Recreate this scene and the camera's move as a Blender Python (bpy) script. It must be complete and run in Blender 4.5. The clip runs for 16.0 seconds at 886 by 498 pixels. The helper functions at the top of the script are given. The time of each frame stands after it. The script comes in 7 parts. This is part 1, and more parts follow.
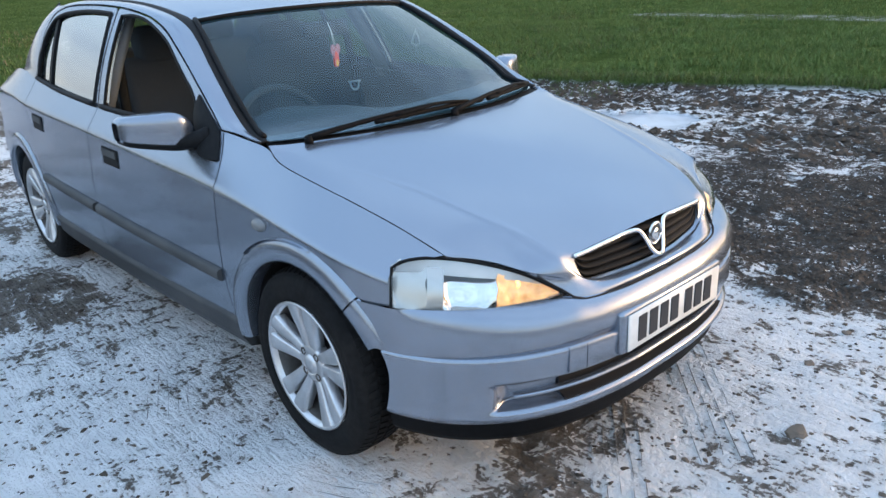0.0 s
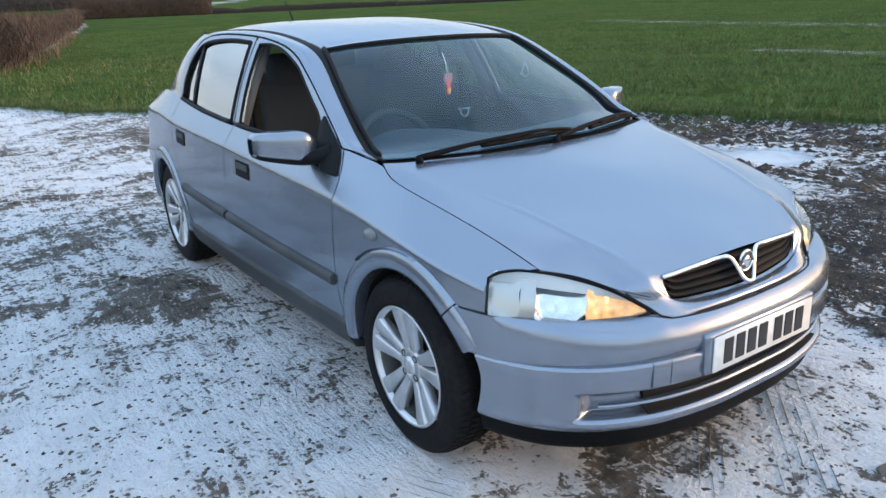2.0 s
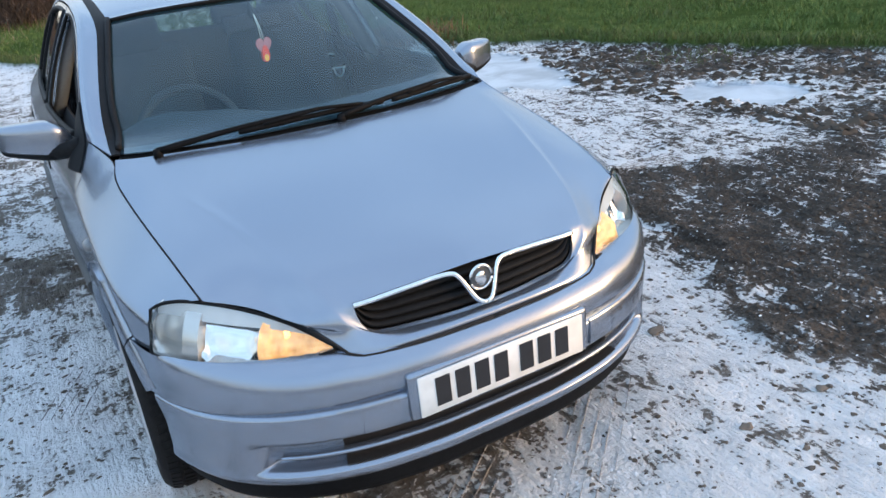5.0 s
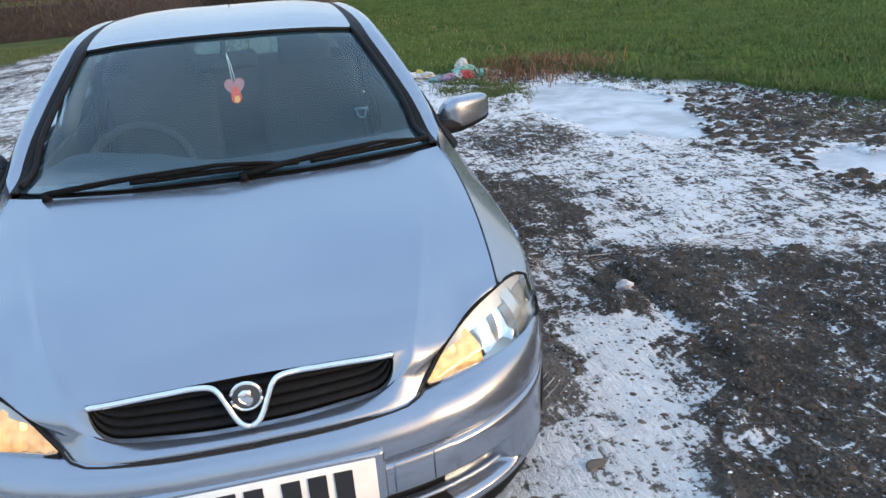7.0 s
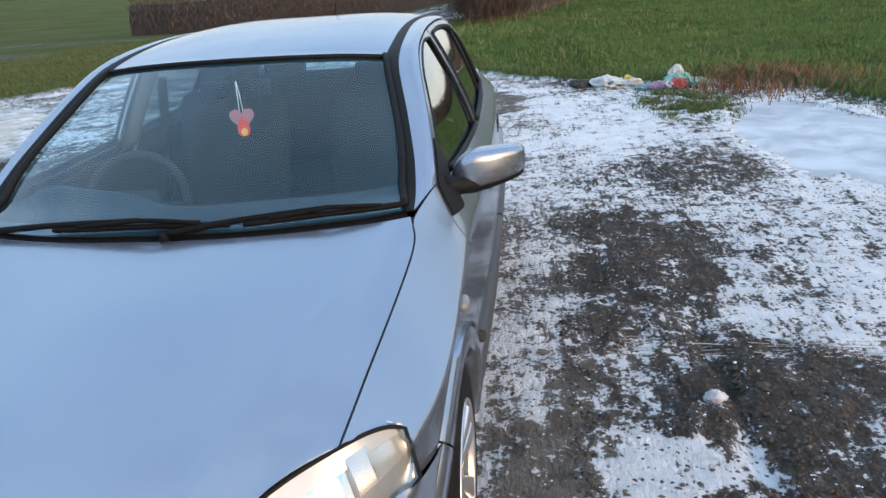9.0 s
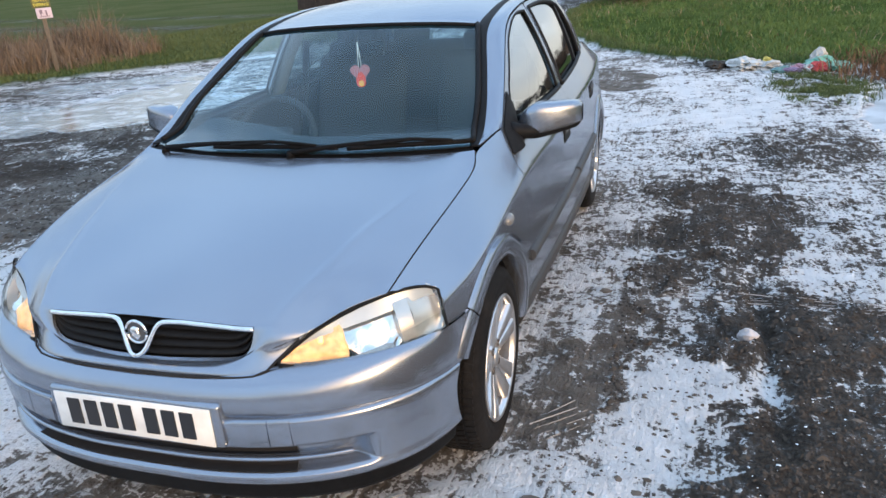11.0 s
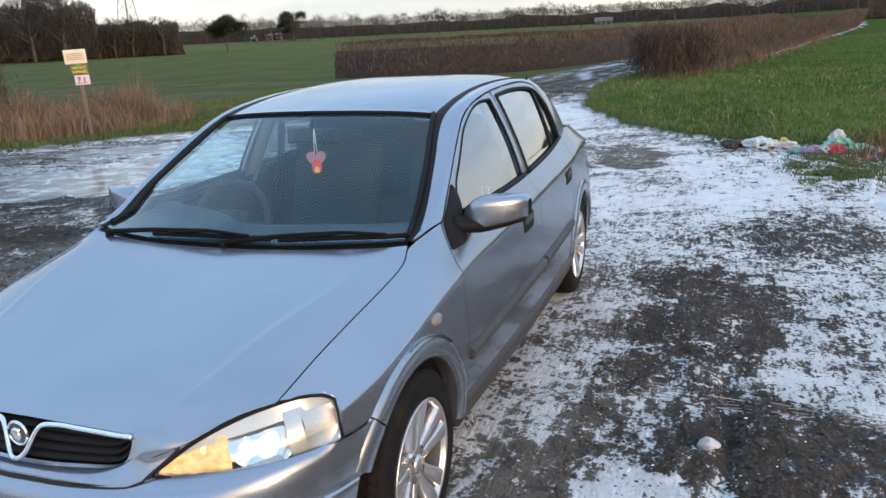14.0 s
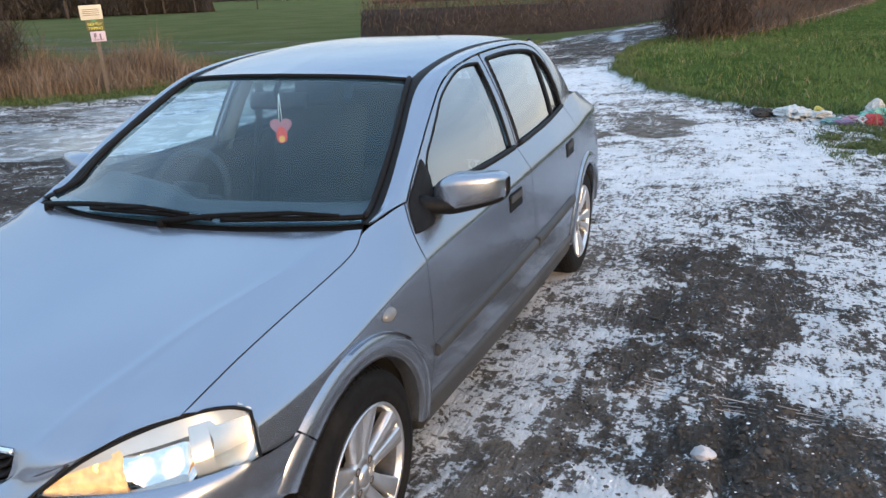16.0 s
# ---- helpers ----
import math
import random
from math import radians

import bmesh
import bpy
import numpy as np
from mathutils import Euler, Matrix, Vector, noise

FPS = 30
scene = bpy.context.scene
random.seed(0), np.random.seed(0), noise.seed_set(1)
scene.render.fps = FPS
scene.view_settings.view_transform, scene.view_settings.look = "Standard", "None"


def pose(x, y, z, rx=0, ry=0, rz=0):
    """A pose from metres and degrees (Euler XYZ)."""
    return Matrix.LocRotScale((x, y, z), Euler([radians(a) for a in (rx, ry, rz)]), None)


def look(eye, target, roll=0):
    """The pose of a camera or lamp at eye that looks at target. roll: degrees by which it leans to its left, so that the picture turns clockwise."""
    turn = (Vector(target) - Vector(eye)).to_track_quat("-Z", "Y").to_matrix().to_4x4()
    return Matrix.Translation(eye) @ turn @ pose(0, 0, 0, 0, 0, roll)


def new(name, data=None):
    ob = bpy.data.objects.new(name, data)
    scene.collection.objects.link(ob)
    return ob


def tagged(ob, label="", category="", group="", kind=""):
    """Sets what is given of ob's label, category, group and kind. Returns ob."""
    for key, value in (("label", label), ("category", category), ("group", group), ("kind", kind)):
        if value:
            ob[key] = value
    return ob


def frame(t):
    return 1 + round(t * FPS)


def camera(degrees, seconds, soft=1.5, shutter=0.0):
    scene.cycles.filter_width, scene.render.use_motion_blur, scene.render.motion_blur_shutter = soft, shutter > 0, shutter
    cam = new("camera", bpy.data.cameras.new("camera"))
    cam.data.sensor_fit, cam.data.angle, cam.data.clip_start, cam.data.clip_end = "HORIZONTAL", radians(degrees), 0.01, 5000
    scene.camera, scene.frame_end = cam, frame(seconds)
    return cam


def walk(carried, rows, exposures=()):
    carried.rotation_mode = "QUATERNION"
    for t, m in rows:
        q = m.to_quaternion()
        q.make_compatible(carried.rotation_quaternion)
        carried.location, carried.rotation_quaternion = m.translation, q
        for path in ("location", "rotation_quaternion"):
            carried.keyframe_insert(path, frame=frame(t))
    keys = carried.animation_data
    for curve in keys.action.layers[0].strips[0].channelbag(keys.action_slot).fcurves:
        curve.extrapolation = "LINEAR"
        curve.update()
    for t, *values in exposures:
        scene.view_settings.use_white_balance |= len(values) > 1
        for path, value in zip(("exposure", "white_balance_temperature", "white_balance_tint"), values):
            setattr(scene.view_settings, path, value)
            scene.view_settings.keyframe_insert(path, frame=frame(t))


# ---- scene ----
cam = camera(61.2, 16.0)
PATH = [
    (0, (-1.831, -3.096, 1.424), (-0.579, -1.706, 0.718), -2.9),
    (0.5, (-1.768, -3.182, 1.451), (-0.598, -1.693, 0.808), -2.0),
    (1, (-1.725, -3.36, 1.437), (-0.612, -1.808, 0.843), -1.4),
    (1.5, (-1.831, -3.311, 1.444), (-0.759, -1.728, 0.858), -1.7),
    (2, (-1.931, -3.236, 1.435), (-0.87, -1.658, 0.814), -2.5),
    (2.5, (-1.886, -3.42, 1.431), (-0.815, -1.857, 0.791), -3.1),
    (3, (-1.78, -3.577, 1.45), (-0.701, -2.032, 0.78), -3.6),
    (3.5, (-1.568, -3.484, 1.426), (-0.503, -1.946, 0.717), -4.0),
    (3.7, (-1.465, -3.423, 1.434), (-0.43, -1.875, 0.703), -4.5),
    (5.8, (-0.44, -3.446, 1.46), (0.254, -1.735, 0.691), -6.0),
    (6, (-0.33, -3.514, 1.463), (0.312, -1.774, 0.716), -5.9),
    (6.5, (-0.083, -3.595, 1.494), (0.448, -1.806, 0.775), -5.0),
    (7, (0.136, -3.417, 1.471), (0.529, -1.585, 0.773), -4.4),
    (7.5, (0.362, -3.266, 1.492), (0.601, -1.4, 0.816), -4.4),
    (8, (0.664, -3.274, 1.508), (0.754, -1.391, 0.842), -4.7),
    (8.5, (0.84, -3.185, 1.514), (0.785, -1.297, 0.856), -4.7),
    (9, (0.979, -2.895, 1.513), (0.747, -1.029, 0.834), -4.1),
    (9.5, (1.152, -2.912, 1.522), (0.731, -1.081, 0.837), -3.5),
    (9.7, (1.215, -2.968, 1.509), (0.704, -1.162, 0.819), -3.0),
    (11.8, (1.364, -3.521, 1.509), (0.76, -1.75, 0.804), -4.0),
    (12, (1.374, -3.521, 1.507), (0.78, -1.743, 0.809), -4.4),
    (12.5, (1.363, -3.316, 1.506), (0.801, -1.519, 0.832), -4.6),
    (13, (1.359, -3.113, 1.556), (0.816, -1.286, 0.948), -3.9),
    (13.5, (1.449, -3.113, 1.577), (0.845, -1.29, 1.019), -3.4),
    (14, (1.63, -3.188, 1.567), (0.938, -1.39, 1.03), -2.9),
    (14.5, (1.676, -3.262, 1.53), (0.861, -1.526, 0.961), -2.9),
    (15, (1.656, -3.166, 1.508), (0.816, -1.465, 0.876), -2.9),
    (15.5, (1.612, -2.914, 1.522), (0.825, -1.196, 0.868), -2.5),
    (16, (1.714, -2.838, 1.544), (0.96, -1.096, 0.916), -2.4),
]
walk(cam, [(t, look(eye, target, roll)) for t, eye, target, roll in PATH],
     exposures=[(0.0, 0.22), (4.0, 0.20), (6.0, 0.19), (9.5, 0.18), (12.0, 0.20), (13.0, 0.16), (14.0, 0.10), (15.0, 0.08), (16.0, 0.16)])

# ---- world, sun ----
# a dull winter afternoon: thin cloud over a low sun, bright cream along the horizon
world = bpy.data.worlds.new("sky")
scene.world = world
world.use_nodes = True
wn, wl = world.node_tree.nodes, world.node_tree.links
wn.clear()
SUN_TURN, SUN_UP = 127.0, 5.0
sky = wn.new("ShaderNodeTexSky")
sky.sky_type, sky.sun_disc = "NISHITA", False
sky.sun_elevation, sky.sun_rotation = radians(SUN_UP), radians(SUN_TURN)
sky.air_density, sky.dust_density, sky.ozone_density = 1.0, 1.0, 2.0
wtc = wn.new("ShaderNodeTexCoord")
wsep = wn.new("ShaderNodeSeparateXYZ")
wl.new(wtc.outputs["Generated"], wsep.inputs[0])
wmap = wn.new("ShaderNodeMapping")
wmap.inputs["Scale"].default_value = (1.6, 1.6, 7.0)
wl.new(wtc.outputs["Generated"], wmap.inputs[0])
wnoise = wn.new("ShaderNodeTexNoise")
wnoise.inputs["Scale"].default_value, wnoise.inputs["Detail"].default_value, wnoise.inputs["Roughness"].default_value = 1.7, 7, 0.55
wl.new(wmap.outputs[0], wnoise.inputs["Vector"])
wcl = wn.new("ShaderNodeMapRange")
wcl.inputs[1].default_value, wcl.inputs[2].default_value = 0.40, 0.62
wl.new(wnoise.outputs[0], wcl.inputs[0])
# cloud colour from horizon to zenith
wramp = wn.new("ShaderNodeValToRGB")
wl.new(wsep.outputs["Z"], wramp.inputs[0])
cr = wramp.color_ramp
cr.elements[0].position, cr.elements[0].color = 0.0, (1.02, 0.95, 0.82, 1)
cr.elements[1].position, cr.elements[1].color = 1.0, (0.93, 1.26, 1.74, 1)
for at_, col_ in ((0.035, (1.32, 1.27, 1.15, 1)), (0.10, (1.16, 1.24, 1.31, 1)), (0.28, (1.06, 1.36, 1.68, 1)), (0.55, (1.02, 1.42, 1.92, 1))):
    e = cr.elements.new(at_)
    e.color = col_
wdark = wn.new("ShaderNodeMixRGB")
wdark.blend_type = "MULTIPLY"
wl.new(wcl.outputs[0], wdark.inputs[0])
wl.new(wramp.outputs[0], wdark.inputs[1])
wdark.inputs[2].default_value = (0.74, 0.78, 0.84, 1)
wmul = wn.new("ShaderNodeVectorMath")
wmul.operation = "SCALE"
wl.new(sky.outputs[0], wmul.inputs[0])
wmul.inputs["Scale"].default_value = 0.15
wsum = wn.new("ShaderNodeMixRGB")
wsum.inputs[0].default_value = 0.80
wl.new(wmul.outputs[0], wsum.inputs[1])
wl.new(wdark.outputs[0], wsum.inputs[2])
glow_dir = wn.new("ShaderNodeVectorMath")
glow_dir.operation = "DOT_PRODUCT"
wl.new(wtc.outputs["Generated"], glow_dir.inputs[0])
glow_dir.inputs[1].default_value = (math.sin(radians(SUN_TURN)) * math.cos(radians(SUN_UP)), math.cos(radians(SUN_TURN)) * math.cos(radians(SUN_UP)), math.sin(radians(SUN_UP)))
glow = wn.new("ShaderNodeMapRange")
glow.interpolation_type = "SMOOTHERSTEP"
glow.inputs[1].default_value, glow.inputs[2].default_value = 0.72, 1.0
wl.new(glow_dir.outputs["Value"], glow.inputs[0])
wglow = wn.new("ShaderNodeMixRGB")
wglow.blend_type = "ADD"
wl.new(glow.outputs[0], wglow.inputs[0])
wl.new(wsum.outputs[0], wglow.inputs[1])
wglow.inputs[2].default_value = (2.0, 1.02, 0.34, 1)
bg = wn.new("ShaderNodeBackground")
bg.inputs["Strength"].default_value = 1.0
wout = wn.new("ShaderNodeOutputWorld")
wl.new(wglow.outputs[0], bg.inputs[0])
wl.new(bg.outputs[0], wout.inputs[0])
sun = new("sun", bpy.data.lights.new("sun", "SUN"))
sun.data.energy, sun.data.angle, sun.data.color = 1.9, radians(18), (1.0, 0.66, 0.34)
sun.matrix_world = look((30 * math.sin(radians(SUN_TURN)), 30 * math.cos(radians(SUN_TURN)), 30 * math.tan(radians(SUN_UP + 5))), (0, 0, 0))

# ---- materials ----
def material(name, color=(0.5, 0.5, 0.5), rough=0.5, metal=0.0, grain=0.0, grain_scale=40.0, bump=0.0, bump_scale=120.0,
             stain=None, stain_scale=3.0, stain_amount=0.5, coat=0.0, spec=0.5, rough_var=0.0):
    """A node material with fine grain, larger stains and relief, in object space."""
    m = bpy.data.materials.new(name)
    m.use_nodes = True
    nt = m.node_tree
    n, l = nt.nodes, nt.links
    p = n["Principled BSDF"]
    p.inputs["Roughness"].default_value = rough
    p.inputs["Metallic"].default_value = metal
    p.inputs["Coat Weight"].default_value = coat
    p.inputs["Coat Roughness"].default_value = 0.04
    p.inputs["Specular IOR Level"].default_value = spec
    p.inputs["Base Color"].default_value = (*color, 1)
    tc = n.new("ShaderNodeTexCoord")
    if grain or stain:
        base = n.new("ShaderNodeRGB")
        base.outputs[0].default_value = (*color, 1)
        last = base.outputs[0]
        if stain:
            ns = n.new("ShaderNodeTexNoise")
            ns.inputs["Scale"].default_value, ns.inputs["Detail"].default_value = stain_scale, 6
            l.new(tc.outputs["Object"], ns.inputs["Vector"])
            ramp = n.new("ShaderNodeMapRange")
            ramp.inputs[1].default_value, ramp.inputs[2].default_value = 0.45, 0.7
            ramp.inputs[4].default_value = stain_amount
            l.new(ns.outputs[0], ramp.inputs[0])
            mix = n.new("ShaderNodeMixRGB")
            l.new(ramp.outputs[0], mix.inputs[0])
            l.new(last, mix.inputs[1])
            mix.inputs[2].default_value = (*stain, 1)
            last = mix.outputs[0]
            if rough_var:
                rr = n.new("ShaderNodeMath")
                rr.operation = "MULTIPLY_ADD"
                l.new(ramp.outputs[0], rr.inputs[0])
                rr.inputs[1].default_value, rr.inputs[2].default_value = rough_var, rough
                l.new(rr.outputs[0], p.inputs["Roughness"])
        if grain:
            ng = n.new("ShaderNodeTexNoise")
            ng.inputs["Scale"].default_value, ng.inputs["Detail"].default_value = grain_scale, 4
            l.new(tc.outputs["Object"], ng.inputs["Vector"])
            mr = n.new("ShaderNodeMapRange")
            mr.inputs[1].default_value, mr.inputs[2].default_value = 0.3, 0.7
            mr.inputs[3].default_value, mr.inputs[4].default_value = 1 - grain, 1 + grain
            l.new(ng.outputs[0], mr.inputs[0])
            mul = n.new("ShaderNodeVectorMath")
            mul.operation = "MULTIPLY"
            l.new(last, mul.inputs[0])
            l.new(mr.outputs[0], mul.inputs[1])
            last = mul.outputs[0]
        l.new(last, p.inputs["Base Color"])
    if bump:
        nb = n.new("ShaderNodeTexNoise")
        nb.inputs["Scale"].default_value, nb.inputs["Detail"].default_value = bump_scale, 5
        l.new(tc.outputs["Object"], nb.inputs["Vector"])
        bp = n.new("ShaderNodeBump")
        bp.inputs["Strength"].default_value, bp.inputs["Distance"].default_value = bump, 0.01
        l.new(nb.outputs[0], bp.inputs["Height"])
        l.new(bp.outputs[0], p.inputs["Normal"])
    return m


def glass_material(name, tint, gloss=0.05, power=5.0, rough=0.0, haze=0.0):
    """A clear pane: tinted transparency, a gloss that grows towards grazing angles, and a thin film, tinted blue for a
    painted-in sky veil.
    """
    m = bpy.data.materials.new(name)
    m.use_nodes = True
    n, l = m.node_tree.nodes, m.node_tree.links
    n.clear()
    out = n.new("ShaderNodeOutputMaterial")
    tr = n.new("ShaderNodeBsdfTransparent")
    tr.inputs[0].default_value = (*tint, 1)
    gl = n.new("ShaderNodeBsdfGlossy")
    gl.inputs["Roughness"].default_value = rough
    lw = n.new("ShaderNodeLayerWeight")
    lw.inputs["Blend"].default_value = 0.5
    pw = n.new("ShaderNodeMath")
    pw.operation = "POWER"
    l.new(lw.outputs["Facing"], pw.inputs[0])
    pw.inputs[1].default_value = power
    fr = n.new("ShaderNodeMapRange")
    fr.inputs[3].default_value, fr.inputs[4].default_value = gloss, 1.0
    l.new(pw.outputs[0], fr.inputs[0])
    mix = n.new("ShaderNodeMixShader")
    l.new(fr.outputs[0], mix.inputs[0])
    last = tr.outputs[0]
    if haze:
        # flat blue diffuse stands in for reflected sky veiling the glass
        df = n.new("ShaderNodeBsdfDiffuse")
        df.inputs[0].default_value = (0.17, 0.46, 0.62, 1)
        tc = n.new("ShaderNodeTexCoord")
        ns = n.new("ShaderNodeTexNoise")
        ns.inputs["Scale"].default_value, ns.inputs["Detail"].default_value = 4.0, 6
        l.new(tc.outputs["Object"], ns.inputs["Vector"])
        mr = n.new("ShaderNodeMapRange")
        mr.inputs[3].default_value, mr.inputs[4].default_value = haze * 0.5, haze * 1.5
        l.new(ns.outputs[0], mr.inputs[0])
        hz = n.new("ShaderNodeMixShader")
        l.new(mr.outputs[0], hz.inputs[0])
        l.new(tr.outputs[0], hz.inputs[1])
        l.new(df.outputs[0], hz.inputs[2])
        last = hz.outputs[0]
    l.new(last, mix.inputs[1])
    l.new(gl.outputs[0], mix.inputs[2])
    l.new(mix.outputs[0], out.inputs[0])
    return m


PAINT = material("silver_paint", (0.286, 0.326, 0.388), 0.25, 0.84, grain=0.05, grain_scale=900, stain=(0.31, 0.345, 0.40), stain_scale=1.8,
                 stain_amount=0.14, coat=0.55, rough_var=0.02)
PAINT.node_tree.nodes["Principled BSDF"].inputs["Specular Tint"].default_value = (0.62, 0.66, 0.72, 1)
PAINT.node_tree.nodes["Principled BSDF"].inputs["Coat Roughness"].default_value = 0.09
TRIM = material("black_rubber", (0.009, 0.0095, 0.0105), 0.6, grain=0.25, grain_scale=60, bump=0.05, spec=0.14)
VALANCE = material("matt_black", (0.007, 0.0072, 0.0078), 0.6, grain=0.25, grain_scale=60, bump=0.05, spec=0.08)
DOOR_CARD = material("door_card", (0.030, 0.031, 0.034), 0.8, grain=0.2, grain_scale=200, bump=0.1, bump_scale=400, spec=0.3)
GREY_PLASTIC = material("grey_plastic", (0.036, 0.039, 0.043), 0.6, grain=0.15, grain_scale=300, bump=0.08, bump_scale=500,
                        stain=(0.10, 0.098, 0.095), stain_scale=5, stain_amount=0.35)
DARK = material("dark_cavity", (0.010, 0.010, 0.011), 0.9, grain=0.2)
GLOSS_BLACK = material("gloss_black", (0.012, 0.013, 0.015), 0.18, grain=0.1)
CHROME = material("chrome", (0.78, 0.79, 0.80), 0.12, 1.0, grain=0.04, grain_scale=60)
ALLOY = material("alloy", (0.62, 0.63, 0.65), 0.30, 0.85, grain=0.05, grain_scale=200, stain=(0.28, 0.27, 0.26), stain_scale=9, stain_amount=0.4, coat=0.4)
TYRE = material("tyre_rubber", (0.008, 0.008, 0.0085), 0.75, grain=0.3, grain_scale=50, bump=0.1, bump_scale=90, stain=(0.026, 0.022, 0.019), stain_scale=6, stain_amount=0.4, spec=0.15)
# base colour darkened for shade behind the spokes; stains are brake dust
BARREL = material("wheel_barrel", (0.20, 0.195, 0.19), 0.42, 0.7, grain=0.15, grain_scale=60, stain=(0.16, 0.14, 0.12), stain_scale=10, stain_amount=0.6)
BRAKE = material("brake_iron", (0.10, 0.085, 0.075), 0.55, 0.6, grain=0.3, grain_scale=30)
FABRIC = material("seat_fabric", (0.055, 0.058, 0.064), 0.95, grain=0.3, grain_scale=400, bump=0.2, bump_scale=600, spec=0.08)
DASH = material("dash_plastic", (0.034, 0.038, 0.042), 0.65, grain=0.12, grain_scale=300, bump=0.06, bump_scale=700, spec=0.3)
LINING = material("grey_lining", (0.17, 0.175, 0.18), 0.9, grain=0.1, grain_scale=200)
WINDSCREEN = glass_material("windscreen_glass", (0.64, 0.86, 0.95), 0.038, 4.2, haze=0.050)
SIDE_GLASS = glass_material("side_glass", (0.62, 0.70, 0.69), 0.14, 1.7, haze=0.003)
LENS = glass_material("lamp_lens", (0.95, 0.96, 0.95), 0.06, 4.0, haze=0.02)
MIRROR_BOWL = material("mirror_bowl", (0.86, 0.87, 0.88), 0.10, 1.0, grain=0.05, grain_scale=40)
REFLECTOR = material("reflector", (0.60, 0.595, 0.575), 0.22, 0.66, grain=0.05, grain_scale=50)
BROW_REFLECTION = material("pale_brow", (0.55, 0.58, 0.60), 0.30, 0.25, grain=0.05, grain_scale=50)
WHITE_PLATE = material("plate_white", (0.78, 0.78, 0.75), 0.35, grain=0.04, stain=(0.5, 0.48, 0.44), stain_scale=12, stain_amount=0.35)
INK = material("plate_ink", (0.015, 0.015, 0.017), 0.4, grain=0.1)


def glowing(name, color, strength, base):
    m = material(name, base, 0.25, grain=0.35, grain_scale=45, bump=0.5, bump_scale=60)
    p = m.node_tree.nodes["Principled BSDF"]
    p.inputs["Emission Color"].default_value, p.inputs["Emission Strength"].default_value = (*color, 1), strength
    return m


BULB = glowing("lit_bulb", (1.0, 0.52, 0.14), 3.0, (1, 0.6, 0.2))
# emission on the amber reflector replaces light thrown by the bulb
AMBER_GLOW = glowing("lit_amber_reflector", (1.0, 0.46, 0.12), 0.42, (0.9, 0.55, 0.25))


# ---- shape tools ----
def arr(p):
    return np.array(p, float)


def curve(points, n=24):
    """n points spaced evenly along a smooth line through the points."""
    p = arr(points)
    if len(p) == 2:
        w = np.linspace(0, 1, n)[:, None]
        return p[0] * (1 - w) + p[1] * w
    ext = np.vstack([2 * p[0] - p[1], p, 2 * p[-1] - p[-2]])
    k = np.sqrt(np.maximum(np.linalg.norm(np.diff(ext, axis=0), axis=1), 1e-6))
    kt = np.r_[0, np.cumsum(k)]
    fine = []
    for i in range(1, len(ext) - 2):
        t = np.linspace(kt[i], kt[i + 1], 14, endpoint=(i == len(ext) - 3))[:, None]
        a1 = (kt[i] - t) / (kt[i] - kt[i - 1]) * ext[i - 1] + (t - kt[i - 1]) / (kt[i] - kt[i - 1]) * ext[i]
        a2 = (kt[i + 1] - t) / (kt[i + 1] - kt[i]) * ext[i] + (t - kt[i]) / (kt[i + 1] - kt[i]) * ext[i + 1]
        a3 = (kt[i + 2] - t) / (kt[i + 2] - kt[i + 1]) * ext[i + 1] + (t - kt[i + 1]) / (kt[i + 2] - kt[i + 1]) * ext[i + 2]
        b1 = (kt[i + 1] - t) / (kt[i + 1] - kt[i - 1]) * a1 + (t - kt[i - 1]) / (kt[i + 1] - kt[i - 1]) * a2
        b2 = (kt[i + 2] - t) / (kt[i + 2] - kt[i]) * a2 + (t - kt[i]) / (kt[i + 2] - kt[i]) * a3
        fine.append((kt[i + 1] - t) / (kt[i + 1] - kt[i]) * b1 + (t - kt[i]) / (kt[i + 1] - kt[i]) * b2)
    return even(np.vstack(fine), n)


def even(p, n):
    """n evenly spaced points along a polyline."""
    d = np.r_[0, np.cumsum(np.linalg.norm(np.diff(p, axis=0), axis=1))]
    s = np.linspace(0, d[-1], n)
    return np.stack([np.interp(s, d, p[:, i]) for i in range(p.shape[1])], 1)


def poly(points, n):
    """n points along straight pieces, evenly spaced."""
    return even(arr(points), n)


def pchip(xs, ys, x):
    """A smooth, never overshooting line through (xs, ys)."""
    xs, ys = arr(xs), arr(ys)
    h, d = np.diff(xs), np.diff(ys) / np.diff(xs)
    m = np.zeros(len(xs))
    for i in range(1, len(xs) - 1):
        if d[i - 1] * d[i] > 0:
            a, b = 2 * h[i] + h[i - 1], h[i] + 2 * h[i - 1]
            m[i] = (a + b) / (a / d[i - 1] + b / d[i])
    m[0], m[-1] = d[0], d[-1]
    x = np.clip(x, xs[0], xs[-1])
    i = int(min(np.searchsorted(xs, x, side="right") - 1, len(h) - 1))
    t = (x - xs[i]) / h[i]
    return ((1 + 2 * t) * (1 - t) ** 2 * ys[i] + t * (1 - t) ** 2 * h[i] * m[i] + t * t * (3 - 2 * t) * ys[i + 1]
            + t * t * (t - 1) * h[i] * m[i + 1])


def loft(curves, m):
    """A grid that runs smoothly across the curves, which have equal counts."""
    c = np.stack(curves)
    return np.stack([curve(c[:, j], m) if len(c) > 1 else c[:, j] for j in range(c.shape[1])], 1)


